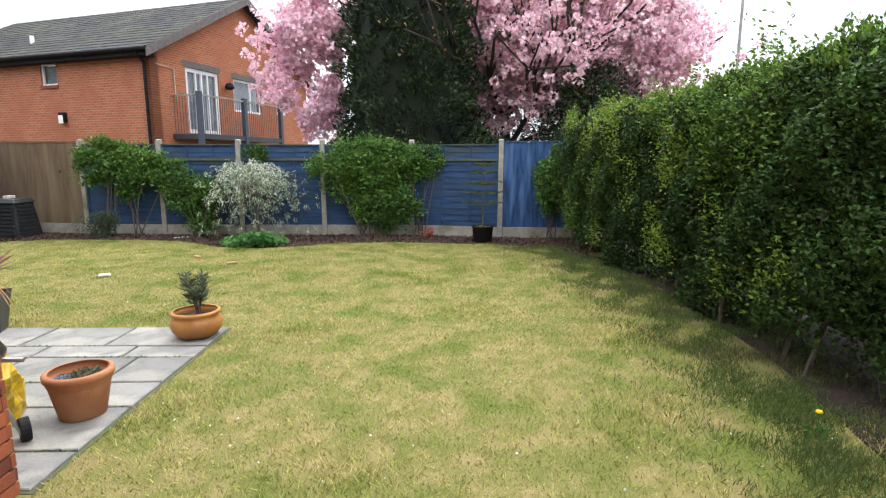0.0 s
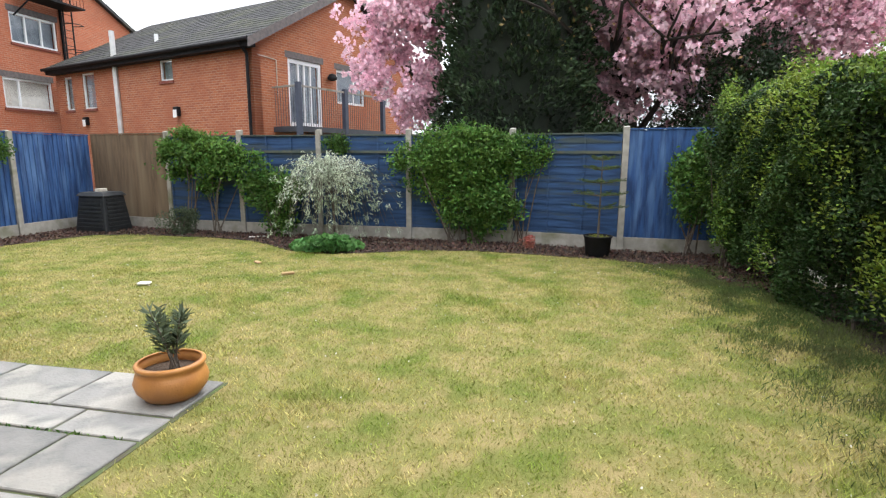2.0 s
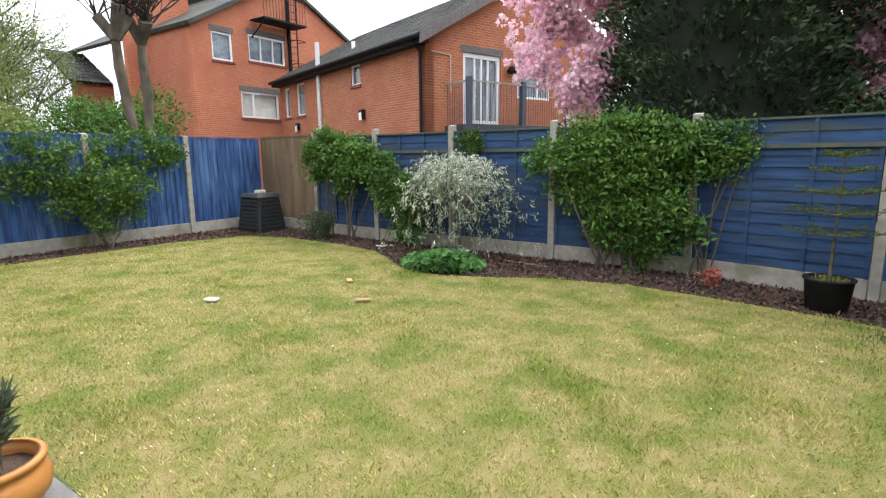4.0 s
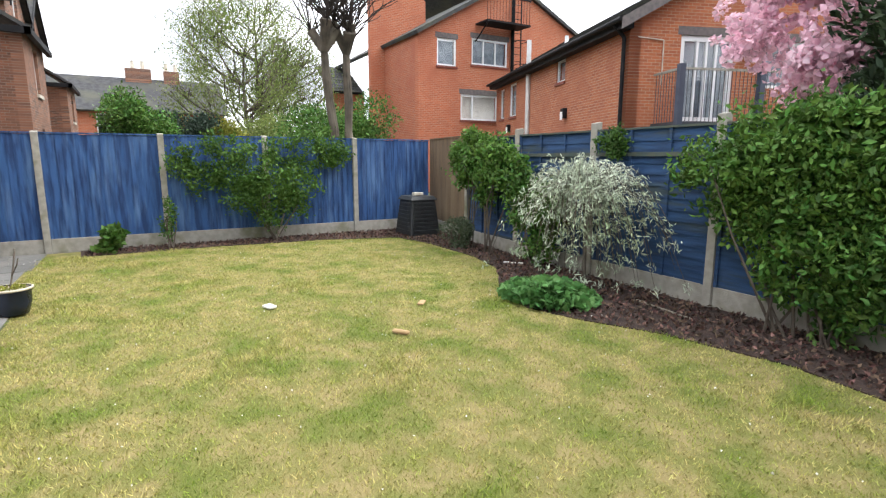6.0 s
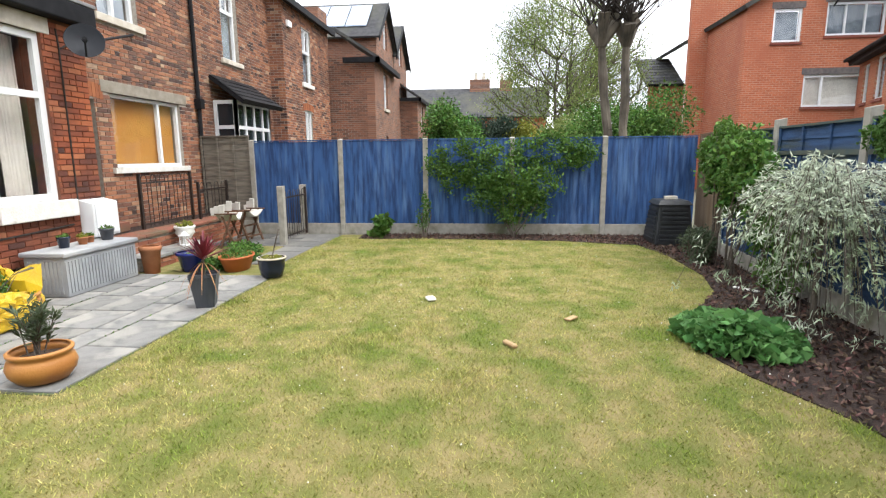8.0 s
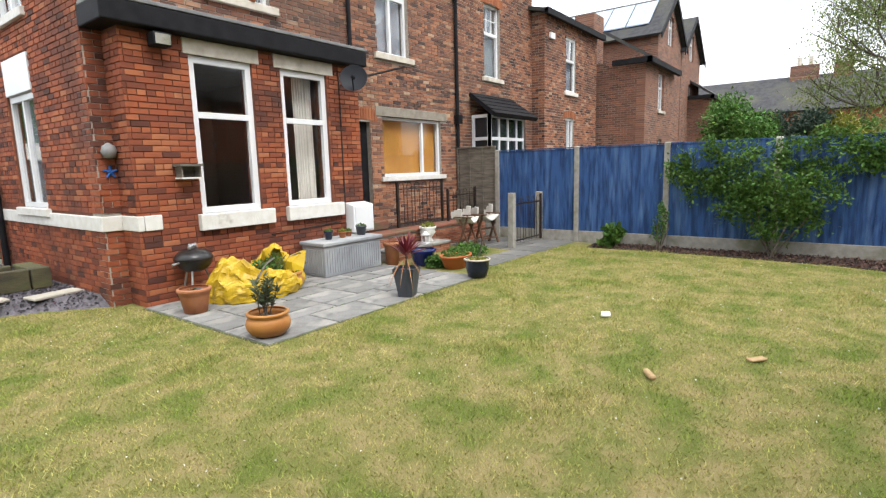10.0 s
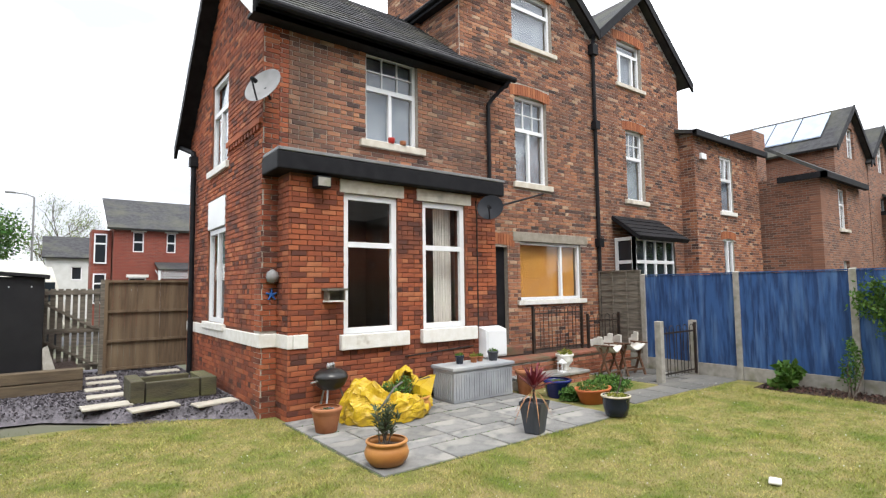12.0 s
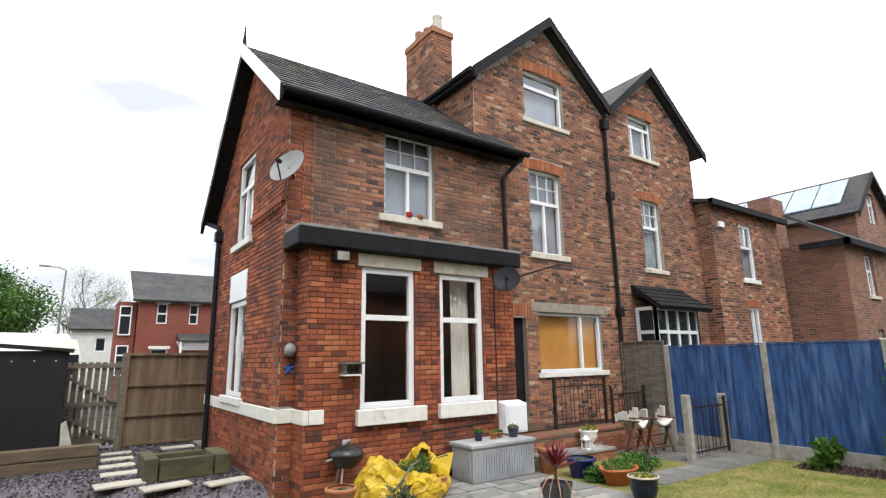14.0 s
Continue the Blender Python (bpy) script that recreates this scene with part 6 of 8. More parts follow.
p = pot("plant_pot", "dark navy glazed pot with a bare leggy stem", (-5.62, 4.66, 0.02), [(0.14, 0), (0.16, 0.01), (0.2, 0.15), (0.205, 0.27), (0.222, 0.29), (0.222, 0.31), (0.205, 0.318)], M_INK, 0.28, 0.19)
bm = bmesh.new()
lathe(bm, [(0.2, 0.296), (0.228, 0.298), (0.23, 0.316), (0.205, 0.322), (0.2, 0.3)], 28)
part("rim", bm, mat("cream_glazed_rim", (0.55, 0.50, 0.38), 0.4, (0.45, 0.38, 0.27), 9), p, "cream glazed rim", smooth=True)
bm = bmesh.new()
pipe(bm, [(0.02, 0, 0.26), (-0.06, 0.03, 0.45), (-0.1, 0.05, 0.58), (-0.2, 0.06, 0.74)], 0.01, 6)
pipe(bm, [(-0.06, 0.03, 0.45), (0.02, 0.1, 0.58), (0.03, 0.12, 0.66)], 0.007, 6)
part("stem", bm, M_BARK, p)
tuft(p, M_YELLOW, 160, (0, 0, 0.28), 0.16, 0.08, 0.06, 8)
# orange trough with herbs
th = tagged(empty("planter"), label="orange plastic bowl planter among low greenery", category="planter")
bm = bmesh.new()
lathe(bm, [(0.18, 0), (0.2, 0.01), (0.27, 0.19), (0.29, 0.2), (0.29, 0.23), (0.27, 0.225), (0.25, 0.17)], 24, pose(-6.13, 3.9, 0.0) @ Matrix.Diagonal((1.15, 0.8, 1, 1)))
part("body", bm, mat("orange_plastic_clay", (0.48, 0.135, 0.04), 0.6, (0.40, 0.11, 0.035), 6), th, smooth=True)
tuft(th, M_SHRUB, 500, (-6.18, 3.85, 0.15), 0.24, 0.2, 0.06, 9)
for c, rad, seed in (((-6.65, 3.65, 0.1), 0.28, 91), ((-5.95, 3.58, 0.08), 0.2, 92), ((-7.2, 3.5, 0.1), 0.28, 93)):
    bush("low_plant", "low green cottage plant beside the patio", c, rad, (1, 1, 0.55), 1600, 0.06, M_SHRUB, seed, count=7, stems=False, category="plant")
# tall slate planter with a red cordyline
th = tagged(empty("planter", (-4.16, 4.53, 0.02), 20), label="tall square slate planter with a red spiky cordyline", category="planter")
th.scale = (0.84, 0.84, 0.9)
bm = bmesh.new()
prism(bm, [(-0.11, -0.11, 0), (0.11, -0.11, 0), (0.11, 0.11, 0), (-0.11, 0.11, 0), (-0.17, -0.17, 0.42), (0.17, -0.17, 0.42), (0.17, 0.17, 0.42), (-0.17, 0.17, 0.42)])
top = [f for f in bm.faces if f.calc_center_median().z > 0.4]
bmesh.ops.inset_region(bm, faces=top, thickness=0.025)
top = [f for f in bm.faces if f.calc_center_median().z > 0.4 and f.calc_area() > 0.05]
bmesh.ops.translate(bm, verts=list({v for f in top for v in f.verts}), vec=(0, 0, -0.05))
part("body", bm, M_GREYPOT, th, bevel=0.006)


def strap_leaf(bm, a, way, length, width, sag):
    way = Vector(way).normalized()
    side = way.cross(Vector((0, 0, 1))).normalized()
    prev = None
    for k in range(6):
        f = k / 5
        p = Vector(a) + way * length * f - Vector((0, 0, sag * f * f * length))
        w = width * (1 - f ** 3) * (0.6 + 0.8 * min(f * 3, 1)) * 0.5
        row = (bm.verts.new(p - side * w), bm.verts.new(p + Vector((0, 0, -w * 0.4))), bm.verts.new(p + side * w))
        if prev:
            bm.faces.new((prev[0], prev[1], row[1], row[0]))
            bm.faces.new((prev[1], prev[2], row[2], row[1]))
        prev = row


r = random.Random(8)
bm = bmesh.new()
tube(bm, (0, 0, 0.36), (0.01, 0, 0.58), 0.022, 0.018, 7)
part("stem", bm, M_BARK, th)
for k in range(46):
    a, e = r.uniform(0, math.tau), r.uniform(0.5, 3.0)
    bm = bmesh.new()
    strap_leaf(bm, (0, 0, 0.58), (math.cos(a), math.sin(a), e), r.uniform(0.34, 0.5), 0.032, 0.2)
    part("leaf", bm, M_REDLEAF, th)
for k in range(12):
    a = r.uniform(0, math.tau)
    bm = bmesh.new()
    strap_leaf(bm, (0, 0, 0.55), (math.cos(a), math.sin(a), -0.1), r.uniform(0.22, 0.4), 0.012, 1.0)
    part("leaf", bm, M_STRAW, th, "dry straw-coloured leaf")


# ---- things against the house ----
M_STORAGE = mat("grey_plastic_deck_box", (0.33, 0.345, 0.36), 0.55, (0.25, 0.26, 0.275), 3, (0.42, 0.42, 0.40), 1.2, 0.1)
th = tagged(empty("storage_box"), label="grey ribbed plastic garden storage box", category="storage box")
bm = bmesh.new()
box(bm, -5.6, -4.36, 2.17, 2.7, 0.02, 0.5)
part("body", bm, M_STORAGE, th, bevel=0.015)
for k in range(24):
    bm = bmesh.new()
    x = -5.56 + k * 0.051
    box(bm, x, x + 0.03, 2.7, 2.712, 0.07, 0.45)
    part("rib", bm, M_STORAGE, th)
for k in range(9):
    bm = bmesh.new()
    y = 2.21 + k * 0.051
    box(bm, -4.36, -4.348, y, y + 0.03, 0.07, 0.45)
    part("rib", bm, M_STORAGE, th)
bm = bmesh.new()
box(bm, -5.63, -4.33, 2.14, 2.73, 0.5, 0.56)
part("lid", bm, M_STORAGE, th, bevel=0.015)
for i, (x, y, m, h, rr, lab) in enumerate(((-4.72, 2.4, M_INK, 0.16, 0.08, "small black plastic pot on the storage box"), (-5.0, 2.42, M_TERRA, 0.11, 0.07, "small terracotta pot with a plant on the storage box"),
                                          (-5.17, 2.38, M_TERRA, 0.1, 0.06, "small terracotta pot on the storage box"), (-5.4, 2.45, M_GREYPOT, 0.18, 0.1, "grey pot with weeds on the storage box"))):
    p = pot("small_pot", lab, (x, y, 0.56), [(rr * 0.75, 0), (rr * 0.78, 0.005), (rr, h * 0.8), (rr * 1.08, h * 0.82), (rr * 1.08, h)], m, h * 0.85, rr * 0.9)
    tuft(p, M_GREENLEAF if i != 1 else M_YELLOW, 80, (0, 0, h * 0.85), rr, 0.08, 0.05, 30 + i)
p = pot("plant_pot", "tall terracotta pot beside the storage box", (-5.83, 2.75, 0.0), [(0.11, 0), (0.12, 0.01), (0.155, 0.38), (0.175, 0.39), (0.175, 0.45), (0.16, 0.46)], M_TERRA, 0.4, 0.14)
th = tagged(empty("meter_box"), label="white plastic meter box on the brick wall", category="meter box")
bm = bmesh.new()
box(bm, -5.9, -5.42, 2.064, 2.27, 0.58, 1.1)
for v in bm.verts:
    if v.co.z > 1 and v.co.y > 2.2:
        v.co.z -= 0.05
part("body", bm, M_UPVC, th, bevel=0.012)
bm = bmesh.new()
box(bm, -5.87, -5.45, 2.272, 2.285, 0.61, 1.03)
part("door", bm, M_UPVC, th, bevel=0.008)

# kettle barbecue
M_ENAMEL = mat("black_enamel", (0.012, 0.012, 0.013), 0.28, (0.03, 0.028, 0.026), 6)
M_ALU = mat("dull_aluminium", (0.42, 0.42, 0.42), 0.4, (0.33, 0.33, 0.33), 8, metal=0.8)
bbq = tagged(empty("barbecue", (-2.52, 2.33, 0.012), 15), label="small black kettle barbecue on aluminium legs", category="barbecue")
bm = bmesh.new()
lathe(bm, [(0.03, 0.40), (0.12, 0.415), (0.19, 0.47), (0.225, 0.54), (0.232, 0.56), (0.232, 0.57), (0.2, 0.57)], 28)
part("bowl", bm, M_ENAMEL, bbq, smooth=True)
bm = bmesh.new()
lathe(bm, [(0.236, 0.565), (0.238, 0.585), (0.21, 0.635), (0.15, 0.675), (0.06, 0.695), (0.01, 0.698)], 28)
lid = part("lid", bm, M_ENAMEL, bbq, smooth=True)
bm = bmesh.new()
pipe(bm, [(-0.06, 0, 0.69), (-0.06, 0, 0.74), (0.06, 0, 0.74), (0.06, 0, 0.69)], 0.012)
part("lid_handle", bm, M_ALU, lid)
rr = random.Random(2)
for k in range(7):
    bm = bmesh.new()
    lathe(bm, [(0.005, 0.69), (0.02, 0.7), (0.022, 0.73), (0.01, 0.76)], 7, Matrix.Translation((rr.uniform(-0.09, 0.09), rr.uniform(-0.05, 0.05), 0.005)))
    part("vent_plug", bm, M_ALU, lid)
for k, a in enumerate((0.6, 2.6, 4.7)):
    bm = bmesh.new()
    tube(bm, (0.12 * math.cos(a), 0.12 * math.sin(a), 0.45), (0.27 * math.cos(a), 0.27 * math.sin(a), 0.01), 0.013, n=8)
    leg = part("leg", bm, M_ALU, bbq)
    if k != 1:
        bm = bmesh.new()
        c = Vector((0.27 * math.cos(a), 0.27 * math.sin(a), 0.075))
        tube(bm, c - Vector((0.02, 0.012, 0)), c + Vector((0.02, 0.012, 0)), 0.07, n=18)
        part("wheel", bm, M_BLACK, leg)
bm = bmesh.new()
tube(bm, (0.22, 0, 0.55), (0.33, 0, 0.54), 0.014)
part("side_handle", bm, M_ALU, bbq)

# yellow builder's sack
M_SACK = mat("yellow_woven_sack", (0.56, 0.38, 0.018), 0.32, (0.44, 0.28, 0.015), 5, (0.26, 0.17, 0.02), 2.5, 0.35, 35, lo2=0.6)
sack = tagged(empty("garden_waste_bag", (-0.16, 0.03, 0)), label="slumped yellow builders bag full of cut branches", category="waste bag")
bm = bmesh.new()
NU_, NV_ = 84, 26
grid = []
for j in range(NV_ + 1):
    v = j / NV_
    row = []
    for k in range(NU_):
        a = k * math.tau / NU_
        cx, cy = math.cos(a), math.sin(a)
        crease = abs(noise.noise(Vector((cx * 2.6, cy * 2.6, v * 1.6 + 3)))) * 0.26 + abs(noise.noise(Vector((cx * 6, cy * 6, v * 5)))) * 0.15 + abs(noise.noise(Vector((cx * 13, cy * 13, v * 8)))) * 0.07
        rim = 0.41 + 0.16 * math.sin(a * 2 + 0.6) + 0.07 * math.sin(a * 3 + 2) + 0.10 * noise.noise(Vector((cx * 4, cy * 4, 0)))
        rad = 0.95 + 0.12 * math.sin(v * math.pi) - crease * (0.4 + v) - 0.25 * v * v + 0.16
        z = rim * min(1, v * 1.15) + 0.05 * noise.noise(Vector((cx * 5, cy * 5, v * 7)))
        z -= 0.16 * max(0, v - 0.88) / 0.12 * (0.5 + 0.5 * math.sin(a * 5))
        row.append(bm.verts.new((-3.02 + 0.60 * rad * cx - 0.10 * v, 2.62 + 0.44 * rad * cy, 0.02 + max(z, 0))))
    grid.append(row)
for ra_, rb_ in zip(grid, grid[1:]):
    for k in range(NU_):
        bm.faces.new((ra_[k], ra_[(k + 1) % NU_], rb_[(k + 1) % NU_], rb_[k]))
ob = part("bag", bm, M_SACK, sack)
sd = ob.modifiers.new("thickness", "SOLIDIFY")
sd.thickness = 0.006
for pts_ in ([(-2.6, 2.95, 0.1), (-2.75, 3.05, 0.3), (-2.95, 3.0, 0.48), (-3.1, 2.95, 0.52)], [(-3.45, 2.6, 0.4), (-3.68, 2.75, 0.5), (-3.7, 2.85, 0.35)]):
    bm = bmesh.new()
    pipe(bm, pts_, 0.014, 6)
    part("lifting_strap", bm, mat("grey_webbing", (0.16, 0.15, 0.12), 0.9, (0.10, 0.09, 0.08), 20), sack, "grey webbing strap")
bm = bmesh.new()
prism(bm, [(-3.4, 2.62, 0.1), (-3.62, 2.62, 0.3), (-3.62, 2.9, 0.3), (-3.4, 2.95, 0.1), (-3.42, 2.6, 0.42), (-3.82, 2.6, 0.5), (-3.8, 2.75, 0.52), (-3.42, 2.9, 0.42)])
part("flap", bm, M_SACK, sack)
tuft(sack, M_SHRUB, 500, (-3.1, 2.6, 0.25), 0.3, 0.22, 0.06, 33)
tuft(sack, M_GREENLEAF, 350, (-3.35, 2.6, 0.3), 0.16, 0.26, 0.05, 34)
rr = random.Random(6)
for k in range(30):
    bm = bmesh.new()
    c = Vector((-3.05 + rr.uniform(-0.3, 0.3), 2.6 + rr.uniform(-0.2, 0.2), 0.3))
    tube(bm, c, c + Vector((rr.uniform(-0.3, 0.3), rr.uniform(-0.25, 0.25), rr.uniform(0.05, 0.3))), 0.006, 0.002, 4)
    part("cut_branch", bm, M_BARK, sack)
# cellar vent behind the box; a black plate stands in for the shade inside
bm = bmesh.new()
box(bm, -4.9, -3.9, 1.8, 1.85, 0.0, 0.36)
part("cellar_recess", bm, M_BLACK, house)
for z in (0.12, 0.24):
    block("cellar_slat", NB, -4.9, -3.9, z, z + 0.05, -0.08, -0.04, M_GREYFENCE, house)


# satellite dishes, lamps and trinkets on the wall
def dish(at, face, rad, m, arm_to, label):
    th = tagged(empty("satellite_dish"), label=label, category="satellite dish")
    q = Vector(face).normalized().to_track_quat("Z", "Y").to_matrix().to_4x4()
    mm = Matrix.Translation(at) @ q
    bm = bmesh.new()
    lathe(bm, [(0.01, 0.0), (rad * 0.5, rad * 0.06), (rad, rad * 0.24), (rad * 1.02, rad * 0.25), (rad, rad * 0.22), (rad * 0.5, rad * 0.03), (0.01, -0.03)], 28, mm)
    part("reflector", bm, m, th, smooth=True)
    bm = bmesh.new()
    f = mm @ Vector((0, -rad * 0.25, rad * 0.95))
    tube(bm, mm @ Vector((0, -rad * 0.95, rad * 0.2)), f, 0.012)
    tube(bm, f, f + (Vector(at) - f).normalized() * 0.09, 0.03)
    part("feed_arm", bm, M_BLACK, th)
    bm = bmesh.new()
    pipe(bm, [at, arm_to], 0.02)
    part("bracket", bm, M_BLACK, th)


M_DISH = mat("grey_dish_paint", (0.24, 0.24, 0.24), 0.6, (0.19, 0.19, 0.19), 5)
dish((-1.75, 1.84, 4.6), (0.72, 0.42, 0.38), 0.29, M_DISH, (-1.9, 1.6, 4.55), "pale grey satellite dish on the upper wall corner")
dish((-5.4, 2.46, 3.12), (0.75, 0.6, 0.28), 0.22, mat("dark_dish_paint", (0.022, 0.024, 0.03), 0.6, (0.016, 0.018, 0.022), 5, spec=0.2), (-8.0, 1.32, 3.8), "dark satellite dish on a long diagonal pole")
th = tagged(empty("flood_light"), label="black floodlight under the flat roof edge", category="wall light")
bm = bmesh.new()
box(bm, -2.55, -2.33, 2.1, 2.28, 3.2, 3.36, pose(0, 0, 0))
part("lamp_body", bm, M_BLACK, th, bevel=0.015)
bm = bmesh.new()
box(bm, -2.53, -2.35, 2.281, 2.29, 3.22, 3.34)
part("lamp_glass", bm, M_CONC, th)
bm = bmesh.new()
box(bm, -2.47, -2.41, 2.06, 2.1, 3.24, 3.4)
part("bracket", bm, M_BLACK, th)
th = tagged(empty("wall_light"), label="grey bulkhead light on the corner pier", category="wall light")
bm = bmesh.new()
lathe(bm, [(0.01, -0.09), (0.07, -0.08), (0.09, 0.0), (0.07, 0.06), (0.01, 0.1)], 16, Matrix.Translation((-1.93, 1.68, 1.97)))
part("lamp_body", bm, M_DISH, th, smooth=True)
bm = bmesh.new()
for k in range(5):
    a = k * math.tau / 5 + 0.3
    tube(bm, (-1.94, 1.625, 1.71), (-1.94 + 0.085 * math.cos(a), 1.63, 1.71 + 0.085 * math.sin(a)), 0.022, 0.01, 6)
tagged(part("star_ornament", bm, mat("bright_blue_paint", (0.02, 0.12, 0.42), 0.5, (0.015, 0.09, 0.33), 8)), label="small blue star ornament on the brick pier", category="ornament")
th = tagged(empty("bird_box"), label="small open bird feeder fixed to the wall", category="bird feeder")
for a in ((-2.8, -2.52, 2.065, 2.25, 1.6, 1.62), (-2.82, -2.5, 2.065, 2.27, 1.76, 1.79), (-2.79, -2.77, 2.07, 2.23, 1.62, 1.76), (-2.55, -2.53, 2.07, 2.23, 1.62, 1.76), (-2.78, -2.54, 2.066, 2.08, 1.62, 1.76)):
    bm = bmesh.new()
    box(bm, *a)
    part("board", bm, M_GREYFENCE if a[4] != 1.6 else M_WHITESTONE, th)
bm = bmesh.new()
pipe(bm, [(-5.4, 2.07, 3.3), (-5.42, 2.07, 3.05), (-5.42, 2.07, 1.1)], 0.012, 5)
pipe(bm, [(-3.9, 2.07, 0.72), (-5.3, 2.07, 0.78)], 0.012, 5)
pipe(bm, [(-5.42, 2.07, 3.05), (-5.6, 2.07, 3.15)], 0.012, 5)
part("cable", bm, M_DARKBARK, house)
p = pot("small_pot", "small red flower pot on the upstairs sill", (-3.92, 1.66, 4.2), [(0.05, 0), (0.055, 0.005), (0.07, 0.08), (0.07, 0.1)], mat("red_glaze", (0.45, 0.03, 0.02), 0.4, (0.35, 0.02, 0.015), 6), 0.09, 0.06)
p = pot("small_pot", "small terracotta pot on the upstairs sill", (-4.15, 1.66, 4.2), [(0.05, 0), (0.055, 0.005), (0.065, 0.06), (0.065, 0.08)], M_TERRA, 0.07, 0.055)
# chimney pots
M_TAN = mat("tan_clay_pot", (0.30, 0.17, 0.09), 0.85, (0.22, 0.12, 0.065), 6)
for y, m, prof in ((-0.22, M_STONE, [(0.13, 0.0), (0.14, 0.05), (0.1, 0.13), (0.13, 0.25), (0.1, 0.36), (0.13, 0.42), (0.1, 0.5), (0.06, 0.56)]), (-0.62, M_TAN, [(0.14, 0.0), (0.13, 0.02), (0.115, 0.3), (0.125, 0.34)])):
    bm = bmesh.new()
    lathe(bm, prof, 14, Matrix.Translation((-5.88, y, CZ)))
    part("chimney_pot", bm, m, chim, smooth=True)
bm = bmesh.new()
tube(bm, (-5.88, -0.55, CZ + 0.28), (-5.88, -1.02, CZ + 0.33), 0.085, n=12)
tube(bm, (-5.88, -1.04, CZ + 0.17), (-5.88, -1.04, CZ + 0.48), 0.1, n=12)
part("chimney_pot", bm, M_TAN, chim, "tan clay chimney cowl")

# urn, lantern and folded chairs by the steps
th = tagged(empty("urn", (-7.25, 2.42, 0.2)), label="white stone urn planter on the steps", category="urn")
bm = bmesh.new()
lathe(bm, [(0.1, 0), (0.12, 0.02), (0.07, 0.08), (0.12, 0.14), (0.16, 0.2), (0.14, 0.24), (0.17, 0.28), (0.17, 0.31), (0.14, 0.3)], 20)
part("body", bm, M_WHITESTONE, th, smooth=True)
tuft(th, M_YELLOW, 160, (0, 0, 0.3), 0.14, 0.1, 0.06, 51)
th = tagged(empty("lantern", (-7.05, 2.52, 0.2)), label="small white metal candle lantern", category="lantern")
for a in ((-0.06, 0.06, -0.06, 0.06, 0, 0.02), (-0.065, 0.065, -0.065, 0.065, 0.16, 0.18)):
    bm = bmesh.new()
    box(bm, *a)
    part("plate", bm, M_UPVC, th)
for x in (-0.05, 0.05):
    for y in (-0.05, 0.05):
        bm = bmesh.new()
        tube(bm, (x, y, 0.02), (x, y, 0.16), 0.008, n=5)
        part("corner_bar", bm, M_UPVC, th)
bm = bmesh.new()
lathe(bm, [(0.06, 0.18), (0.03, 0.22), (0.01, 0.24)], 10)
part("cap", bm, M_UPVC, th)
M_TEAK = mat("brown_stained_chair_timber", (0.13, 0.065, 0.035), 0.7, (0.08, 0.042, 0.025), 8, stretch=(3, 3, 0.6))
M_CANVAS = mat("dirty_white_canvas", (0.62, 0.60, 0.55), 0.9, (0.48, 0.46, 0.41), 7)


def folding_chair(at, turn, label):
    """A director chair half folded: close crossed legs, sagging sling, canvas gathered at the arm ends."""
    th = tagged(empty("garden_chair", at, turn), label=label, category="chair", group="garden chairs by the steps")
    for x in (-0.24, 0.24):
        for s0, s1 in ((-0.13, 0.09), (0.13, -0.09)):
            bm = bmesh.new()
            prism(bm, [(x - 0.022, s0 - 0.016, 0), (x + 0.022, s0 - 0.016, 0), (x + 0.022, s0 + 0.016, 0), (x - 0.022, s0 + 0.016, 0),
                       (x * 0.92 - 0.022, s1 - 0.016, 0.62), (x * 0.92 + 0.022, s1 - 0.016, 0.62), (x * 0.92 + 0.022, s1 + 0.016, 0.62), (x * 0.92 - 0.022, s1 + 0.016, 0.62)])
            part("leg", bm, M_TEAK, th)
        bm = bmesh.new()
        box(bm, x - 0.028, x + 0.028, -0.2, 0.2, 0.62, 0.645)
        part("armrest", bm, M_TEAK, th, bevel=0.006)
        bm = bmesh.new()
        for k in range(3):
            box(bm, x - 0.075 + k * 0.05, x - 0.035 + k * 0.05, -0.2, -0.1 + 0.03 * k, 0.6, 0.8 - 0.03 * k, pose(0, 0, 0, 6 * k - 6, 4 - 5 * k, 0))
        part("back_canvas", bm, M_CANVAS, th, "gathered dirty white canvas", bevel=0.008)
    bm = bmesh.new()
    cols = []
    for k in range(9):
        f = k / 8
        z = 0.63 - 0.12 * math.sin(f * math.pi)
        cols.append([bm.verts.new((-0.24 + 0.48 * f, yy_, z + dz)) for yy_, dz in ((-0.17, 0.0), (0.17, 0.01), (0.17, -0.02), (-0.17, -0.03))])
    for a_, b_ in zip(cols, cols[1:]):
        for k in range(4):
            bm.faces.new((a_[k], b_[k], b_[(k + 1) % 4], a_[(k + 1) % 4]))
    bmesh.ops.recalc_face_normals(bm, faces=bm.faces)
    part("seat_sling", bm, M_CANVAS, th, "sagging dirty white canvas sling", smooth=True)
    for y_, z_ in ((-0.11, 0.1), (0.11, 0.1), (0.0, 0.3)):
        bm = bmesh.new()
        box(bm, -0.24, 0.24, y_ - 0.012, y_ + 0.012, z_, z_ + 0.035)
        part("stretcher", bm, M_TEAK, th)


folding_chair((-8.1, 2.8, 0.012), 12, "folding timber director chair with white canvas")
folding_chair((-8.75, 2.85, 0.012), -8, "folding timber director chair with dirty canvas")
bm = bmesh.new()
box(bm, -8.3, -7.75, 2.0, 2.15, 0.02, 0.42)
tagged(part("step_block", bm, M_WHITESTONE, bevel=0.02), label="white-painted stone block beside the steps", category="stone block")


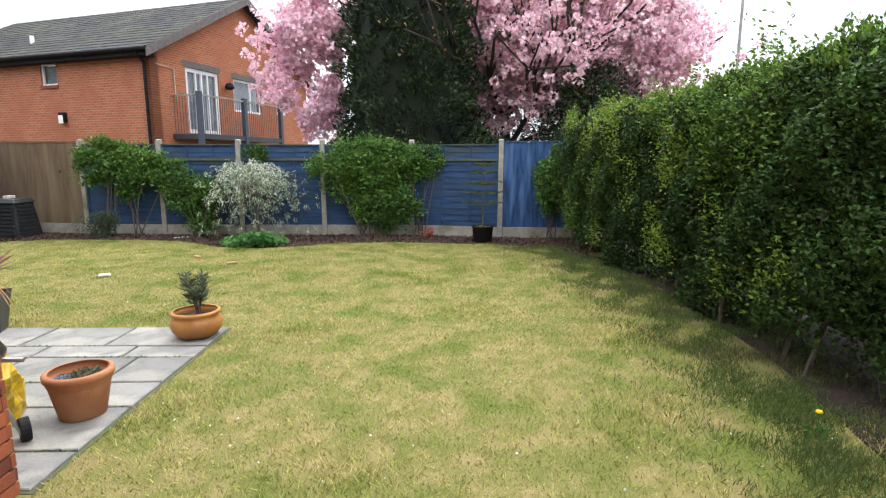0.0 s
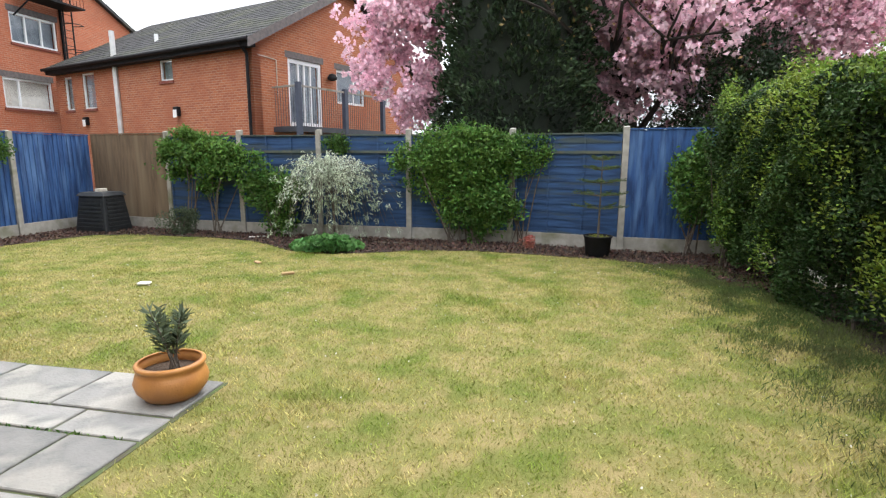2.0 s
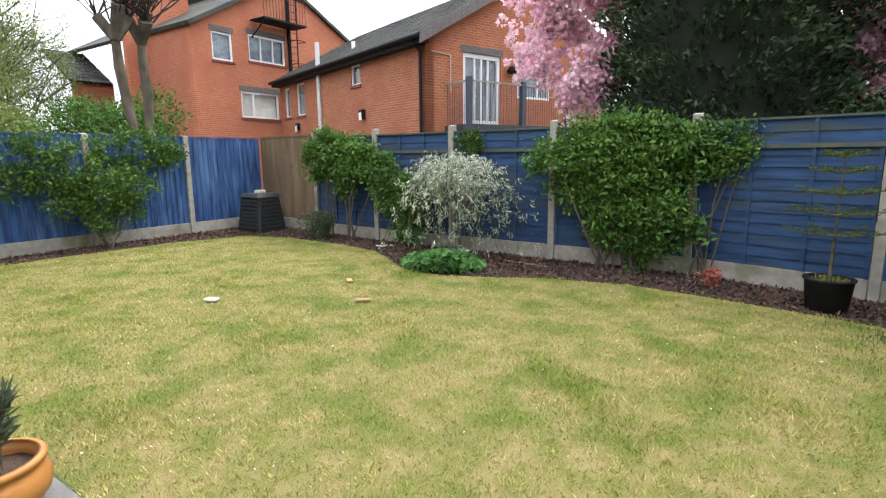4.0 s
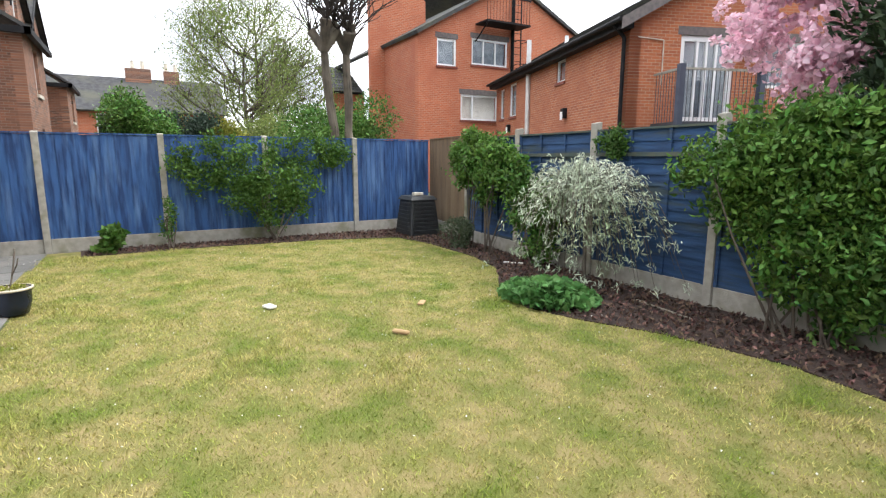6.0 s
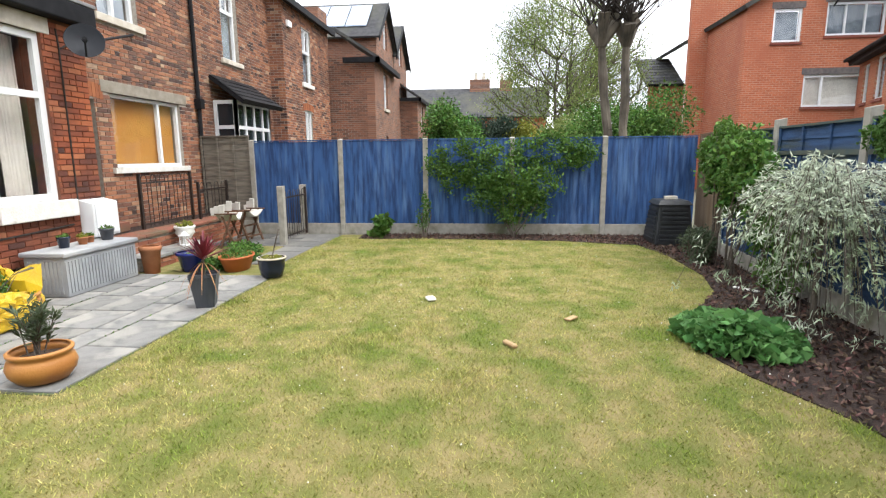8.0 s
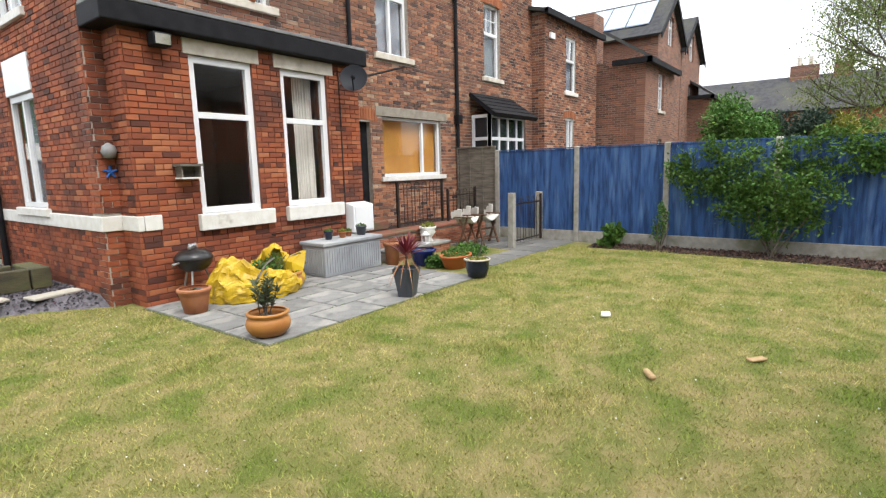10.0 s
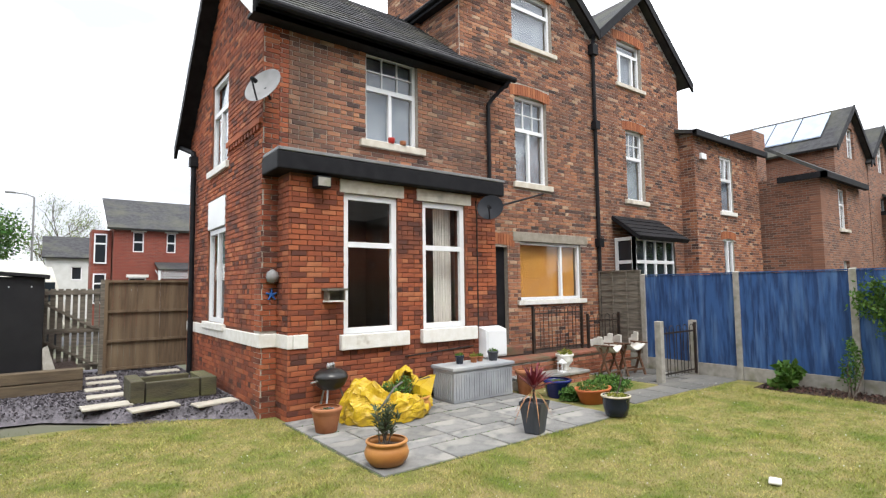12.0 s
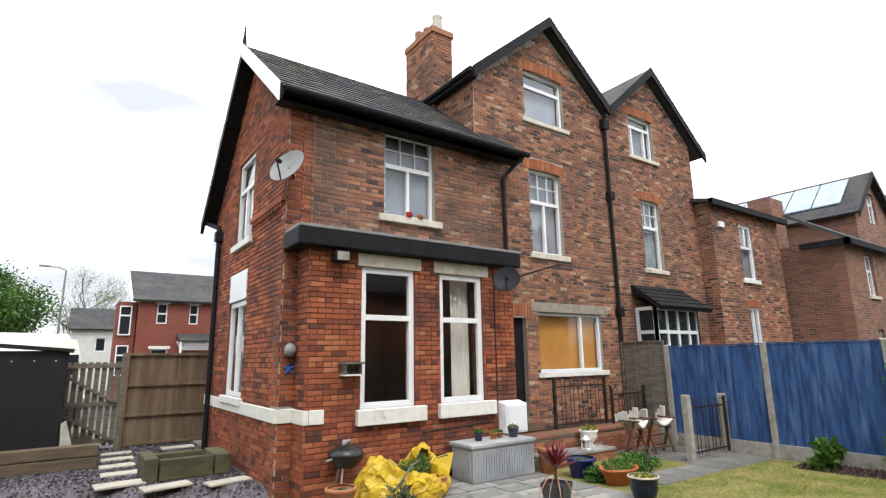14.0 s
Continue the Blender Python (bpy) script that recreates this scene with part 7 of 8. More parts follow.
# ---- planting ----
bush("climbing_shrub", "green climber spilling over the blue fence", (-6.3, 10.98, 1.45), 1.0, (1.4, 0.3, 0.7), 7600, 0.085, M_SHRUB, 61, count=42, lump=0.22, shell=0.9)
bush("climbing_shrub", "bright green climber on the blue fence", (-6.9, 11.0, 1.75), 0.6, (1.4, 0.35, 0.6), 5500, 0.07, M_GREENLEAF, 62, count=18, lump=0.35, shell=0.9)
bush("shrub", "dark green shrub against the blue fence", (-5.05, 10.9, 0.75), 0.75, (1.0, 0.4, 0.95), 6120, 0.079, M_SHRUB, 63, count=22, lump=0.32, shell=0.9)
bush("climbing_shrub", "large green honeysuckle mounded over the fence", (-1.45, 10.85, 1.45), 1.05, (1.3, 0.42, 0.75), 8200, 0.082, M_SHRUB, 64, count=70, lump=0.16, shell=0.9)
bush("climbing_shrub", "leafy honeysuckle hanging low before the fence", (-0.95, 10.8, 0.75), 0.9, (0.85, 0.3, 0.85), 4800, 0.085, M_SHRUB, 164, count=44, lump=0.17, shell=1.0, stems=False)
# paler leaves laid over the same mound as painted leaf highlights
bush("climbing_shrub", "lighter green honeysuckle leaves painting highlights over the fence", (-1.25, 10.8, 1.55), 1.3, (1.3, 0.35, 0.5), 3600, 0.07, M_GREENLEAF, 165, count=70, lump=0.13, shell=1.0, stems=False)
bush("climbing_shrub", "green honeysuckle mound on the fence top", (-1.0, 10.85, 1.8), 0.7, (1.3, 0.4, 0.55), 3800, 0.08, M_SHRUB, 166, count=40, lump=0.22, shell=0.9, stems=False)
bush("climbing_shrub", "green honeysuckle trailing down the fence", (-1.1, 10.85, 0.75), 0.75, (0.95, 0.35, 1.0), 3800, 0.082, M_SHRUB, 65, count=34, lump=0.2, shell=0.9)
bush("climbing_shrub", "wispy green climber over a fence post", (-0.3, 10.95, 1.65), 0.6, (1.2, 0.3, 0.8), 2600, 0.06, M_SHRUB, 66, count=24, lump=0.25, shell=1.0)
bush("climbing_shrub", "small green climber on the fence top", (-3.75, 11.05, 1.8), 0.3, (1.2, 0.3, 0.8), 900, 0.06, M_GREENLEAF, 67, stems=False)
bush("shrub", "small grey-green shrub in the corner bed", (-7.0, 10.75, 0.3), 0.35, (1.2, 0.7, 0.9), 2200, 0.05, M_OLIVE, 68)
bush("shrub", "loose green shrub climbing out of the hedge", (2.4, 10.25, 1.1), 0.75, (0.6, 0.5, 1.4), 5040, 0.073, M_SHRUB, 69, count=26, lump=0.3, shell=0.9)
bush("shrub", "dark loose hedge end beside the blue panel", (2.75, 9.6, 1.3), 0.9, (0.6, 0.9, 1.25), 9000, 0.06, M_HEDGE, 70)
bush("shrub", "spreading green wall shrub on the blue fence", (-9.4, 8.1, 0.95), 0.9, (0.3, 1.25, 0.85), 5200, 0.075, M_GREENLEAF, 71, count=70, lump=0.16, shell=1.0)
bush("climbing_shrub", "thin climber trained along the blue fence", (-9.6, 7.1, 1.5), 0.85, (0.18, 1.2, 0.85), 3000, 0.075, M_GREENLEAF, 72, count=40, lump=0.15, shell=1.0, stems=False)
bush("climbing_shrub", "thin leafy climber along the fence top", (-9.6, 8.9, 1.72), 0.8, (0.18, 1.4, 0.7), 2800, 0.075, M_GREENLEAF, 73, count=40, lump=0.15, shell=1.0, stems=False)
bush("shrub", "slim upright green sapling by the fence", (-9.45, 6.25, 0.55), 0.3, (0.5, 0.5, 1.3), 500, 0.055, M_GREENLEAF, 74)
bush("shrub", "bright green large-leaved shrub by the fence", (-9.35, 5.35, 0.2), 0.28, (1, 1, 0.8), 420, 0.14, M_GREENLEAF, 75, aspect=0.65, stems=False)
bush("low_plant", "small red-leaved plant in the bed", (-0.1, 10.55, 0.12), 0.16, (1, 1, 0.8), 350, 0.05, mat("pink_red_leaf", (0.36, 0.08, 0.06), 0.6, (0.28, 0.12, 0.08), 6, island=0.3), 76, stems=False, category="plant")
# weeping silver-leaved pear
M_SILVER = leaf_mat("silver_willow_leaf", (0.46, 0.52, 0.40), (0.28, 0.36, 0.22), (0.58, 0.62, 0.52), 0.6, 0.25, 0.5)
sal = tagged(empty("weeping_shrub"), label="weeping silver-leaved shrub on a thin brown stem", category="shrub")
r = random.Random(14)
bm = bmesh.new()
pipe(bm, [(-3.6, 10.55, 0), (-3.63, 10.56, 0.6), (-3.7, 10.6, 1.15)], 0.025, 8)
part("stem", bm, M_BARK, sal)
pts, nr = [], []
bm = bmesh.new()
for k in range(170):
    a = r.uniform(0, math.tau)
    reach, hgt = r.uniform(0.25, 1.0) + (0.4 if k % 7 == 0 else 0), r.uniform(0.12, 0.52)
    prev = Vector((-3.75, 10.6, 1.1))
    drop = r.uniform(0.25, 1.25)
    for j in range(1, 13):
        f = j / 12
        p = Vector((-3.75 + math.cos(a) * reach * f * 1.05, 10.6 + math.sin(a) * reach * f * 0.8, max(0.12, 1.1 + hgt * math.sin(f * 2.2) * 1.15 - drop * f ** 3)))
        if j % 2 == 0:
            tube(bm, prev, p, 0.004, 0.003, 3, False)
            w = (p - prev).normalized()
            prev = p
            for q in range(11):
                pts.append(p + Vector((r.uniform(-0.05, 0.05), r.uniform(-0.05, 0.05), r.uniform(-0.06, 0.05))))
                nr.append(w + Vector((r.uniform(-1, 1), r.uniform(-1, 1), r.uniform(-0.9, 0.7))))
part("twig_growth", bm, M_BARK, sal)["kind"] = "stuff"
leaf_cloud("leaves", pts, nr, 0.074, M_SILVER, sal, "narrow silver leaves", seed=15, aspect=0.2, spread=0.6)["kind"] = "stuff"
# low geranium clump
ger = tagged(empty("ground_plant"), label="low clump of fresh green lobed leaves on the mulch", category="plant")
n = 1500
rr = np.random.default_rng(16)
a, q = rr.uniform(0, math.tau, n), np.sqrt(rr.random(n))
pts = np.stack([-3.47 + q * np.cos(a) * 0.62, 9.85 + q * np.sin(a) * 0.5, 0.05 + 0.14 * (1 - q * q) + rr.normal(0, 0.02, n)], 1)
leaf_cloud("leaves", pts, np.stack([np.cos(a), np.sin(a), 0.3 + 0 * a], 1), 0.11, leaf_mat("geranium_leaf", (0.085, 0.20, 0.055), (0.11, 0.24, 0.07), (0.06, 0.15, 0.045)), ger, seed=17, aspect=0.9, spread=0.35, fold=0.12)["kind"] = "stuff"
# young fir in a black pot
fir = pot("potted_tree", "young tiered fir tree in a black plastic pot", (1.0, 10.12, 0.012), [(0.17, 0), (0.18, 0.01), (0.21, 0.3), (0.225, 0.31), (0.225, 0.33)], M_BLACK, 0.28, 0.2, "tree", 1.0)
bm = bmesh.new()
tube(bm, (0, 0, 0.26), (0.01, 0, 1.55), 0.02, 0.006, 7)
part("trunk", bm, M_BARK, fir)
r = random.Random(18)
pts, nr = [], []
for z, reach, cnt in ((0.75, 0.42, 6), (0.95, 0.42, 7), (1.15, 0.36, 7), (1.35, 0.27, 6), (1.5, 0.18, 5)):
    for k in range(cnt):
        a = k * math.tau / cnt + r.uniform(-0.3, 0.3)
        e = Vector((math.cos(a) * reach, math.sin(a) * reach, z + 0.05))
        b = Vector((0, 0, z))
        bm = bmesh.new()
        tube(bm, b, e, 0.007, 0.003, 4)
        part("branch", bm, M_BARK, fir)
        for j in range(110):
            f = r.uniform(0.25, 1.05)
            side = Vector((-math.sin(a), math.cos(a), 0)) * r.uniform(-1, 1) * 0.11 * (1.2 - f)
            pts.append(b.lerp(e, f) + side + Vector((0, 0, r.uniform(-0.01, 0.03))))
            nr.append((e - b).normalized() + side.normalized() * 0.8 if side.length > 0 else (e - b).normalized())
leaf_cloud("needles", pts, nr, 0.045, leaf_mat("fir_needle", (0.055, 0.085, 0.022), (0.085, 0.12, 0.03), (0.035, 0.06, 0.02)), fir, seed=19, aspect=0.18, spread=0.3)["kind"] = "stuff"
tuft(fir, M_YELLOW, 160, (0, 0, 0.28), 0.18, 0.06, 0.07, 20, 0.15)
# compost bin
M_BIN = mat("black_plastic_bin", (0.018, 0.02, 0.023), 0.5, (0.03, 0.033, 0.036), 6)
cb = tagged(empty("compost_bin"), label="black slatted plastic compost bin in the corner", category="compost bin")
bm = bmesh.new()
prism(bm, [(-9.3, 10.6, 0.0), (-8.55, 10.6, 0.0), (-8.55, 11.3, 0.0), (-9.3, 11.3, 0.0), (-9.22, 10.68, 0.74), (-8.63, 10.68, 0.74), (-8.63, 11.22, 0.74), (-9.22, 11.22, 0.74)])
part("body", bm, M_BIN, cb, bevel=0.02)
for k in range(8):
    z = 0.08 + k * 0.08
    t = z / 0.74 * 0.08
    bm = bmesh.new()
    box(bm, -8.55 - t - 0.002, -8.55 - t + 0.024, 10.66 + t, 11.24 - t, z, z + 0.05)
    part("slat", bm, M_BIN, cb, bevel=0.006)
    bm = bmesh.new()
    box(bm, -9.24 + t, -8.61 - t, 10.576 + t, 10.602 + t, z, z + 0.05)
    part("slat", bm, M_BIN, cb, bevel=0.006)
bm = bmesh.new()
prism(bm, [(-9.26, 10.64, 0.74), (-8.59, 10.64, 0.74), (-8.59, 11.26, 0.74), (-9.26, 11.26, 0.74), (-9.2, 10.7, 0.82), (-8.65, 10.7, 0.82), (-8.65, 11.2, 0.82), (-9.2, 11.2, 0.82)])
part("lid", bm, M_BIN, cb, bevel=0.01)
bm = bmesh.new()
box(bm, -8.98, -8.88, 10.85, 11.07, 0.822, 0.885)
tagged(part("brick", bm, M_STONE, bevel=0.008), label="loose buff brick lying on the compost bin", category="brick")


# ---- side yard ----
M_SLATECHIP = mat("purple_slate_chippings", (0.11, 0.10, 0.115), 0.85, (0.17, 0.155, 0.17), 22, (0.07, 0.065, 0.07), 5, 0.9, 45)
M_CHIPS = mat("loose_slate_chip", (0.13, 0.12, 0.135), 0.8, (0.09, 0.082, 0.09), 9, island=0.4)
YARD = [(-1.8, -4.6), (2.4, -4.6), (2.4, -0.45), (1.2, -0.4), (0.6, -0.3), (-0.35, 0.55), (-1.15, 1.1), (-1.78, 1.62)]
YZ = 0.13
bm = bmesh.new()
foot_ring = [bm.verts.new((x, y, -0.03)) for x, y in YARD]
top_ring = [bm.verts.new((x, y - (0.35 if k > 1 else 0), YZ)) for k, (x, y) in enumerate(YARD)]
bm.faces.new(top_ring)
for k in range(len(YARD)):
    bm.faces.new((foot_ring[k], foot_ring[(k + 1) % len(YARD)], top_ring[(k + 1) % len(YARD)], top_ring[k]))
bmesh.ops.recalc_face_normals(bm, faces=bm.faces)
tagged(part("gravel_yard", bm, M_SLATECHIP), label="purple-grey slate chipping yard beside the house", category="gravel", kind="structure")
rr = np.random.default_rng(40)
n = 14000
pts = np.stack([rr.uniform(-1.75, 2.3, n), rr.uniform(-4.0, 1.5, n), np.full(n, YZ + 0.008)], 1)
drop = np.interp(pts[:, 0], [-1.78, -1.15, -0.35, 0.6, 1.2, 2.4], [1.62, 1.1, 0.55, -0.3, -0.4, -0.45]) - pts[:, 1]
pts[:, 2] = np.minimum(pts[:, 2], drop / 0.35 * 0.16 - 0.02)
pts = pts[drop > 0.08]
ob = leaf_cloud("slate_chips", pts, np.tile([0, 0, 0.2], (len(pts), 1)), 0.05, M_CHIPS, None, seed=41, aspect=0.7, spread=0.8)
tagged(ob, label="loose flat slate chippings", category="gravel", kind="stuff")
M_PAVER = mat("cream_stepping_stone", (0.48, 0.45, 0.38), 0.9, (0.38, 0.35, 0.29), 6, bump=0.3)
for x, y, w, d, t in ((-0.14, 0.0, 0.62, 0.34, 3), (-0.66, 0.55, 0.62, 0.3, 8), (-1.42, 0.78, 0.6, 0.28, 10), (-0.22, -0.85, 0.55, 0.3, -2), (-0.22, -1.6, 0.52, 0.3, 2), (-0.27, -2.35, 0.5, 0.28, 0), (-0.3, -3.05, 0.5, 0.25, 0), (-1.36, -3.1, 0.6, 0.3, 0)):
    bm = bmesh.new()
    box(bm, -w / 2, w / 2, -d / 2, d / 2, 0, 0.035)
    bmesh.ops.bevel(bm, geom=bm.edges[:], offset=0.008, segments=1, affect="EDGES")
    ob = part("stepping_stone", bm, M_PAVER)
    ob.matrix_basis = pose(x, y, YZ, 0, 0, t)
    tagged(ob, label="pale cream concrete stepping stone on slate chippings", category="stepping stone", group="stepping stones")
M_SLEEPER = mat("mossy_old_timber", (0.085, 0.075, 0.045), 0.95, (0.055, 0.05, 0.032), 6, (0.12, 0.12, 0.05), 2.0, 0.6, 30, stretch=(0.6, 2, 2))
tr = tagged(empty("raised_bed", (0, 0, YZ)), label="low mossy timber trough bed on the slate", category="raised bed")
for x0, x1, y0, y1, h in ((-1.35, -0.62, 0.0, 0.14, 0.3), (-1.35, -0.62, -0.75, -0.62, 0.28), (-0.6, -0.42, -0.7, 0.12, 0.33), (-1.6, -1.37, -0.7, 0.14, 0.3)):
    bm = bmesh.new()
    box(bm, x0, x1, y0, y1, 0.01, h)
    part("board", bm, M_SLEEPER, tr, bevel=0.015)
bm = bmesh.new()
box(bm, -1.38, -0.6, -0.63, 0.02, 0.0, 0.2)
part("soil", bm, M_SOIL, tr)
sl = tagged(empty("sleeper_wall", (0, 0, YZ)), label="low wall of weathered brown railway sleepers", category="sleeper")
for z in (0.0, 0.19):
    bm = bmesh.new()
    box(bm, 0.06, 2.4, -1.95, -1.72, z + 0.005, z + 0.185)
    part("sleeper", bm, mat("brown_sleeper", (0.14, 0.105, 0.065), 0.9, (0.09, 0.068, 0.045), 6, bump=0.5, stretch=(0.4, 3, 3)) if z == 0 else bpy.data.materials["brown_sleeper"], sl, bevel=0.015)
bm = bmesh.new()
box(bm, 0.1, 2.4, -4.5, -1.95, 0.0, 0.3)
part("raised_soil", bm, M_SOIL, sl)
# black shed
shed = tagged(empty("garden_shed", (0, 0, YZ)), label="black metal garden shed with a low pitched roof", category="shed")
M_SHED = mat("black_shed_metal", (0.010, 0.010, 0.012), 0.45, (0.016, 0.016, 0.018), 3)
bm = bmesh.new()
box(bm, 0.62, 2.45, -3.4, -2.3, 0.3, 1.92)
part("body", bm, M_SHED, shed, bevel=0.01)
slope("roof", (0.55, -2.2, 1.95), (2.5, -2.2, 2.12), (2.5, -3.5, 2.12), (0.55, -3.5, 1.95), 0.05, M_SHED, shed)
for k in range(6):
    bm = bmesh.new()
    tube(bm, (0.8 + k * 0.3, -2.3, 1.75), (0.8 + k * 0.3, -2.29, 1.75), 0.012, n=6)
    part("bolt", bm, M_UPVC, shed)
bm = bmesh.new()
prism(bm, [(0.42, -2.15, 0.3), (0.6, -2.15, 0.3), (0.6, -2.05, 0.3), (0.42, -2.05, 0.3), (0.55, -2.25, 0.75), (0.62, -2.25, 0.7), (0.62, -2.2, 0.7), (0.55, -2.2, 0.75)])
slab_ob = part("stone_slab", bm, M_CONC)
slab_ob.location.z = YZ
tagged(slab_ob, label="broken grey slab leaning on the shed", category="slab")
# timber panel and picket gate
yp = tagged(empty("timber_fence", (0, 0, YZ)), label="brown closeboard fence panel beside the house", category="fence")
PF = Plane((0, -3.7, 0), (1, 0, 0), (0, 1, 0))
k = 15
for i in range(k):
    u = -2.02 + i * 0.108
    block("board", PF, u, u + 0.104, 0.04, 1.86, -0.02 + 0.004 * (i % 2), 0.0 + 0.004 * (i % 2), M_BROWNFENCE, yp)
for z in (0.06, 0.62, 1.22, 1.84):
    block("rail", PF, -2.02, -0.4, z, z + 0.05, 0.005, 0.055, M_BROWNFENCE, yp)
for u in (-2.06, -0.42):
    block("post", PF, u, u + 0.06, 0.0, 1.9, -0.03, 0.06, M_BROWNFENCE, yp)
gt = tagged(empty("picket_gate", (0, 0, YZ)), label="weathered grey timber picket gate with diagonal braces", category="gate")
for i in range(10):
    u = -0.28 + i * 0.12
    block("picket", PF, u, u + 0.085, 0.1, 1.72, -0.05, -0.03, M_GREYFENCE, gt)
for z in (0.15, 0.85, 1.6):
    block("rail", PF, -0.3, 0.92, z, z + 0.09, -0.03, 0.0, M_GREYFENCE, gt)
for za in (0.2, 0.92):
    bm = bmesh.new()
    prism(bm, [PF.at(-0.28, za, 0.0), PF.at(-0.18, za, 0.0), PF.at(-0.18, za, 0.03), PF.at(-0.28, za, 0.03), PF.at(0.8, za + 0.66, 0.0), PF.at(0.9, za + 0.66, 0.0), PF.at(0.9, za + 0.66, 0.03), PF.at(0.8, za + 0.66, 0.03)])
    bmesh.ops.recalc_face_normals(bm, faces=bm.faces)
    part("brace", bm, M_GREYFENCE, gt)
for u in (-0.36, 0.94):
    block("post", PF, u, u + 0.07, 0.0, 1.9, -0.05, 0.05, M_GREYFENCE, gt)

# ---- the street beyond ----
sheet("road", [(-60, -20), (60, -20), (60, -13), (-60, -13)], -0.03, mat("asphalt", (0.05, 0.05, 0.052), 0.9, (0.065, 0.065, 0.065), 8, bump=0.3), "grey asphalt street beyond the gate", category="road")
van = tagged(empty("van"), label="white camper van parked beyond the gate", category="van")
bm = bmesh.new()
prism(bm, [(-0.2, -13.0, 0.4), (3.6, -13.0, 0.4), (3.6, -11.2, 0.4), (-0.2, -11.2, 0.4), (0.5, -12.8, 2.75), (3.5, -12.8, 2.8), (3.5, -11.4, 2.8), (0.5, -11.4, 2.75)])
bmesh.ops.bevel(bm, geom=bm.edges[:], offset=0.18, segments=3, affect="EDGES")
part("body", bm, mat("cream_white_van_paint", (0.66, 0.64, 0.57), 0.35, (0.60, 0.58, 0.51), 3), van, smooth=True)
bm = bmesh.new()
box(bm, 0.35, 1.1, -11.27, -11.2, 1.5, 2.1)
part("side_window", bm, M_GLASS, van)
for x in (0.5, 2.9):
    bm = bmesh.new()
    tube(bm, (x, -11.35, 0.32), (x, -11.12, 0.32), 0.34, n=18)
    part("wheel", bm, M_BLACK, van)
red = tagged(empty("house"), label="red brick street house with slate roof and white porch", category="house")
RP = Plane((0, -22, 0), (1, 0, 0), (0, 1, 0))
rw1, rw2, rw3 = (-3.45, -2.95, 3.8, 4.85), (-4.95, -4.5, 3.8, 4.85), (-3.6, -2.8, 1.2, 2.5)
wall("front_wall", RP, -7.5, -2.1, 0, 5.1, [rw1, rw2, rw3], M_BRICK_F, red)
for w in (rw1, rw2, rw3):
    window(RP, *w, red, bars=((w[2] + w[3]) / 2,))
    block("lintel", RP, w[0] - 0.1, w[1] + 0.1, w[3], w[3] + 0.15, -0.05, 0.02, M_WHITESTONE, red)
wall("side_wall", Plane((-2.1, 0, 0), (0, 1, 0), (1, 0, 0)), -30, -22.3, 0, 5.1, [], M_BRICK_Y, red)
slope("roof_slope", (-1.75, -21.7, 5.0), (-7.8, -21.7, 5.0), (-7.8, -25.5, 7.0), (-1.75, -25.5, 7.0), 0.12, M_SLATE, red)
bm = bmesh.new()
prism(bm, [(-1.72, -21.65, 4.85), (-1.78, -21.65, 4.85), (-1.78, -25.5, 6.85), (-1.72, -25.5, 6.85), (-1.72, -21.65, 5.05), (-1.78, -21.65, 5.05), (-1.78, -25.5, 7.05), (-1.72, -25.5, 7.05)])
part("barge_board", bm, M_UPVC, red)
bm = bmesh.new()
box(bm, -2.05, -1.2, -24.0, -22.4, 0, 4.9)
part("bay", bm, M_BRICK_F, red)
BB2 = Plane((0, -22.4, 0), (1, 0, 0), (0, 1, 0))
for z in (3.2, 1.2):
    window(BB2, -1.85, -1.3, z, z + 1.5, red, depth=-0.08, bars=(z + 1.0,))
slope("porch_roof", (-3.95, -20.6, 2.9), (-5.6, -20.6, 2.9), (-5.6, -22.0, 3.3), (-3.95, -22.0, 3.3), 0.08, M_SLATE, red)
PP = Plane((0, -20.7, 0), (1, 0, 0), (0, 1, 0))
for i in range(12):
    for s in (-1, 1):
        bm = bmesh.new()
        u = -5.5 + i * 0.13
        prism(bm, [PP.at(u, 2.4, 0), PP.at(u + 0.03, 2.4, 0), PP.at(u + 0.03, 2.4, 0.02), PP.at(u, 2.4, 0.02), PP.at(u + 0.25 * s, 2.85, 0), PP.at(u + 0.03 + 0.25 * s, 2.85, 0), PP.at(u + 0.03 + 0.25 * s, 2.85, 0.02), PP.at(u + 0.25 * s, 2.85, 0.02)])
        part("lattice", bm, M_UPVC, red)
for u in (-5.55, -4.05):
    block("porch_post", PP, u, u + 0.1, 0, 2.85, -0.05, 0.05, M_UPVC, red)
wh = tagged(empty("house"), label="small white rendered house far down the street", category="house")
WP = Plane((0, -34, 0), (1, 0, 0), (0, 1, 0))
ww = (-1.4, -0.8, 2.6, 3.5)
wall("front_wall", WP, -2.6, 0.6, 0, 4.2, [ww], mat("white_render", (0.62, 0.62, 0.60), 0.9, (0.55, 0.55, 0.53), 3), wh)
window(WP, *ww, wh)
slope("roof_slope", (-2.8, -33.7, 4.1), (0.8, -33.7, 4.1), (0.8, -36.5, 5.7), (-2.8, -36.5, 5.7), 0.1, M_SLATE, wh)
lamp = tagged(empty("street_lamp"), label="tall grey street lamp with a long arm", category="street lamp")
bm = bmesh.new()
tube(bm, (1.25, -30, 0), (1.25, -30, 7.4), 0.08, 0.05, 10)
part("column", bm, M_DISH, lamp)
bm = bmesh.new()
pipe(bm, [(1.25, -30, 7.4), (1.6, -30, 7.55), (2.2, -30, 7.6)], 0.035)
part("arm", bm, M_DISH, lamp)
bm = bmesh.new()
box(bm, 2.1, 2.6, -30.1, -29.9, 7.55, 7.65)
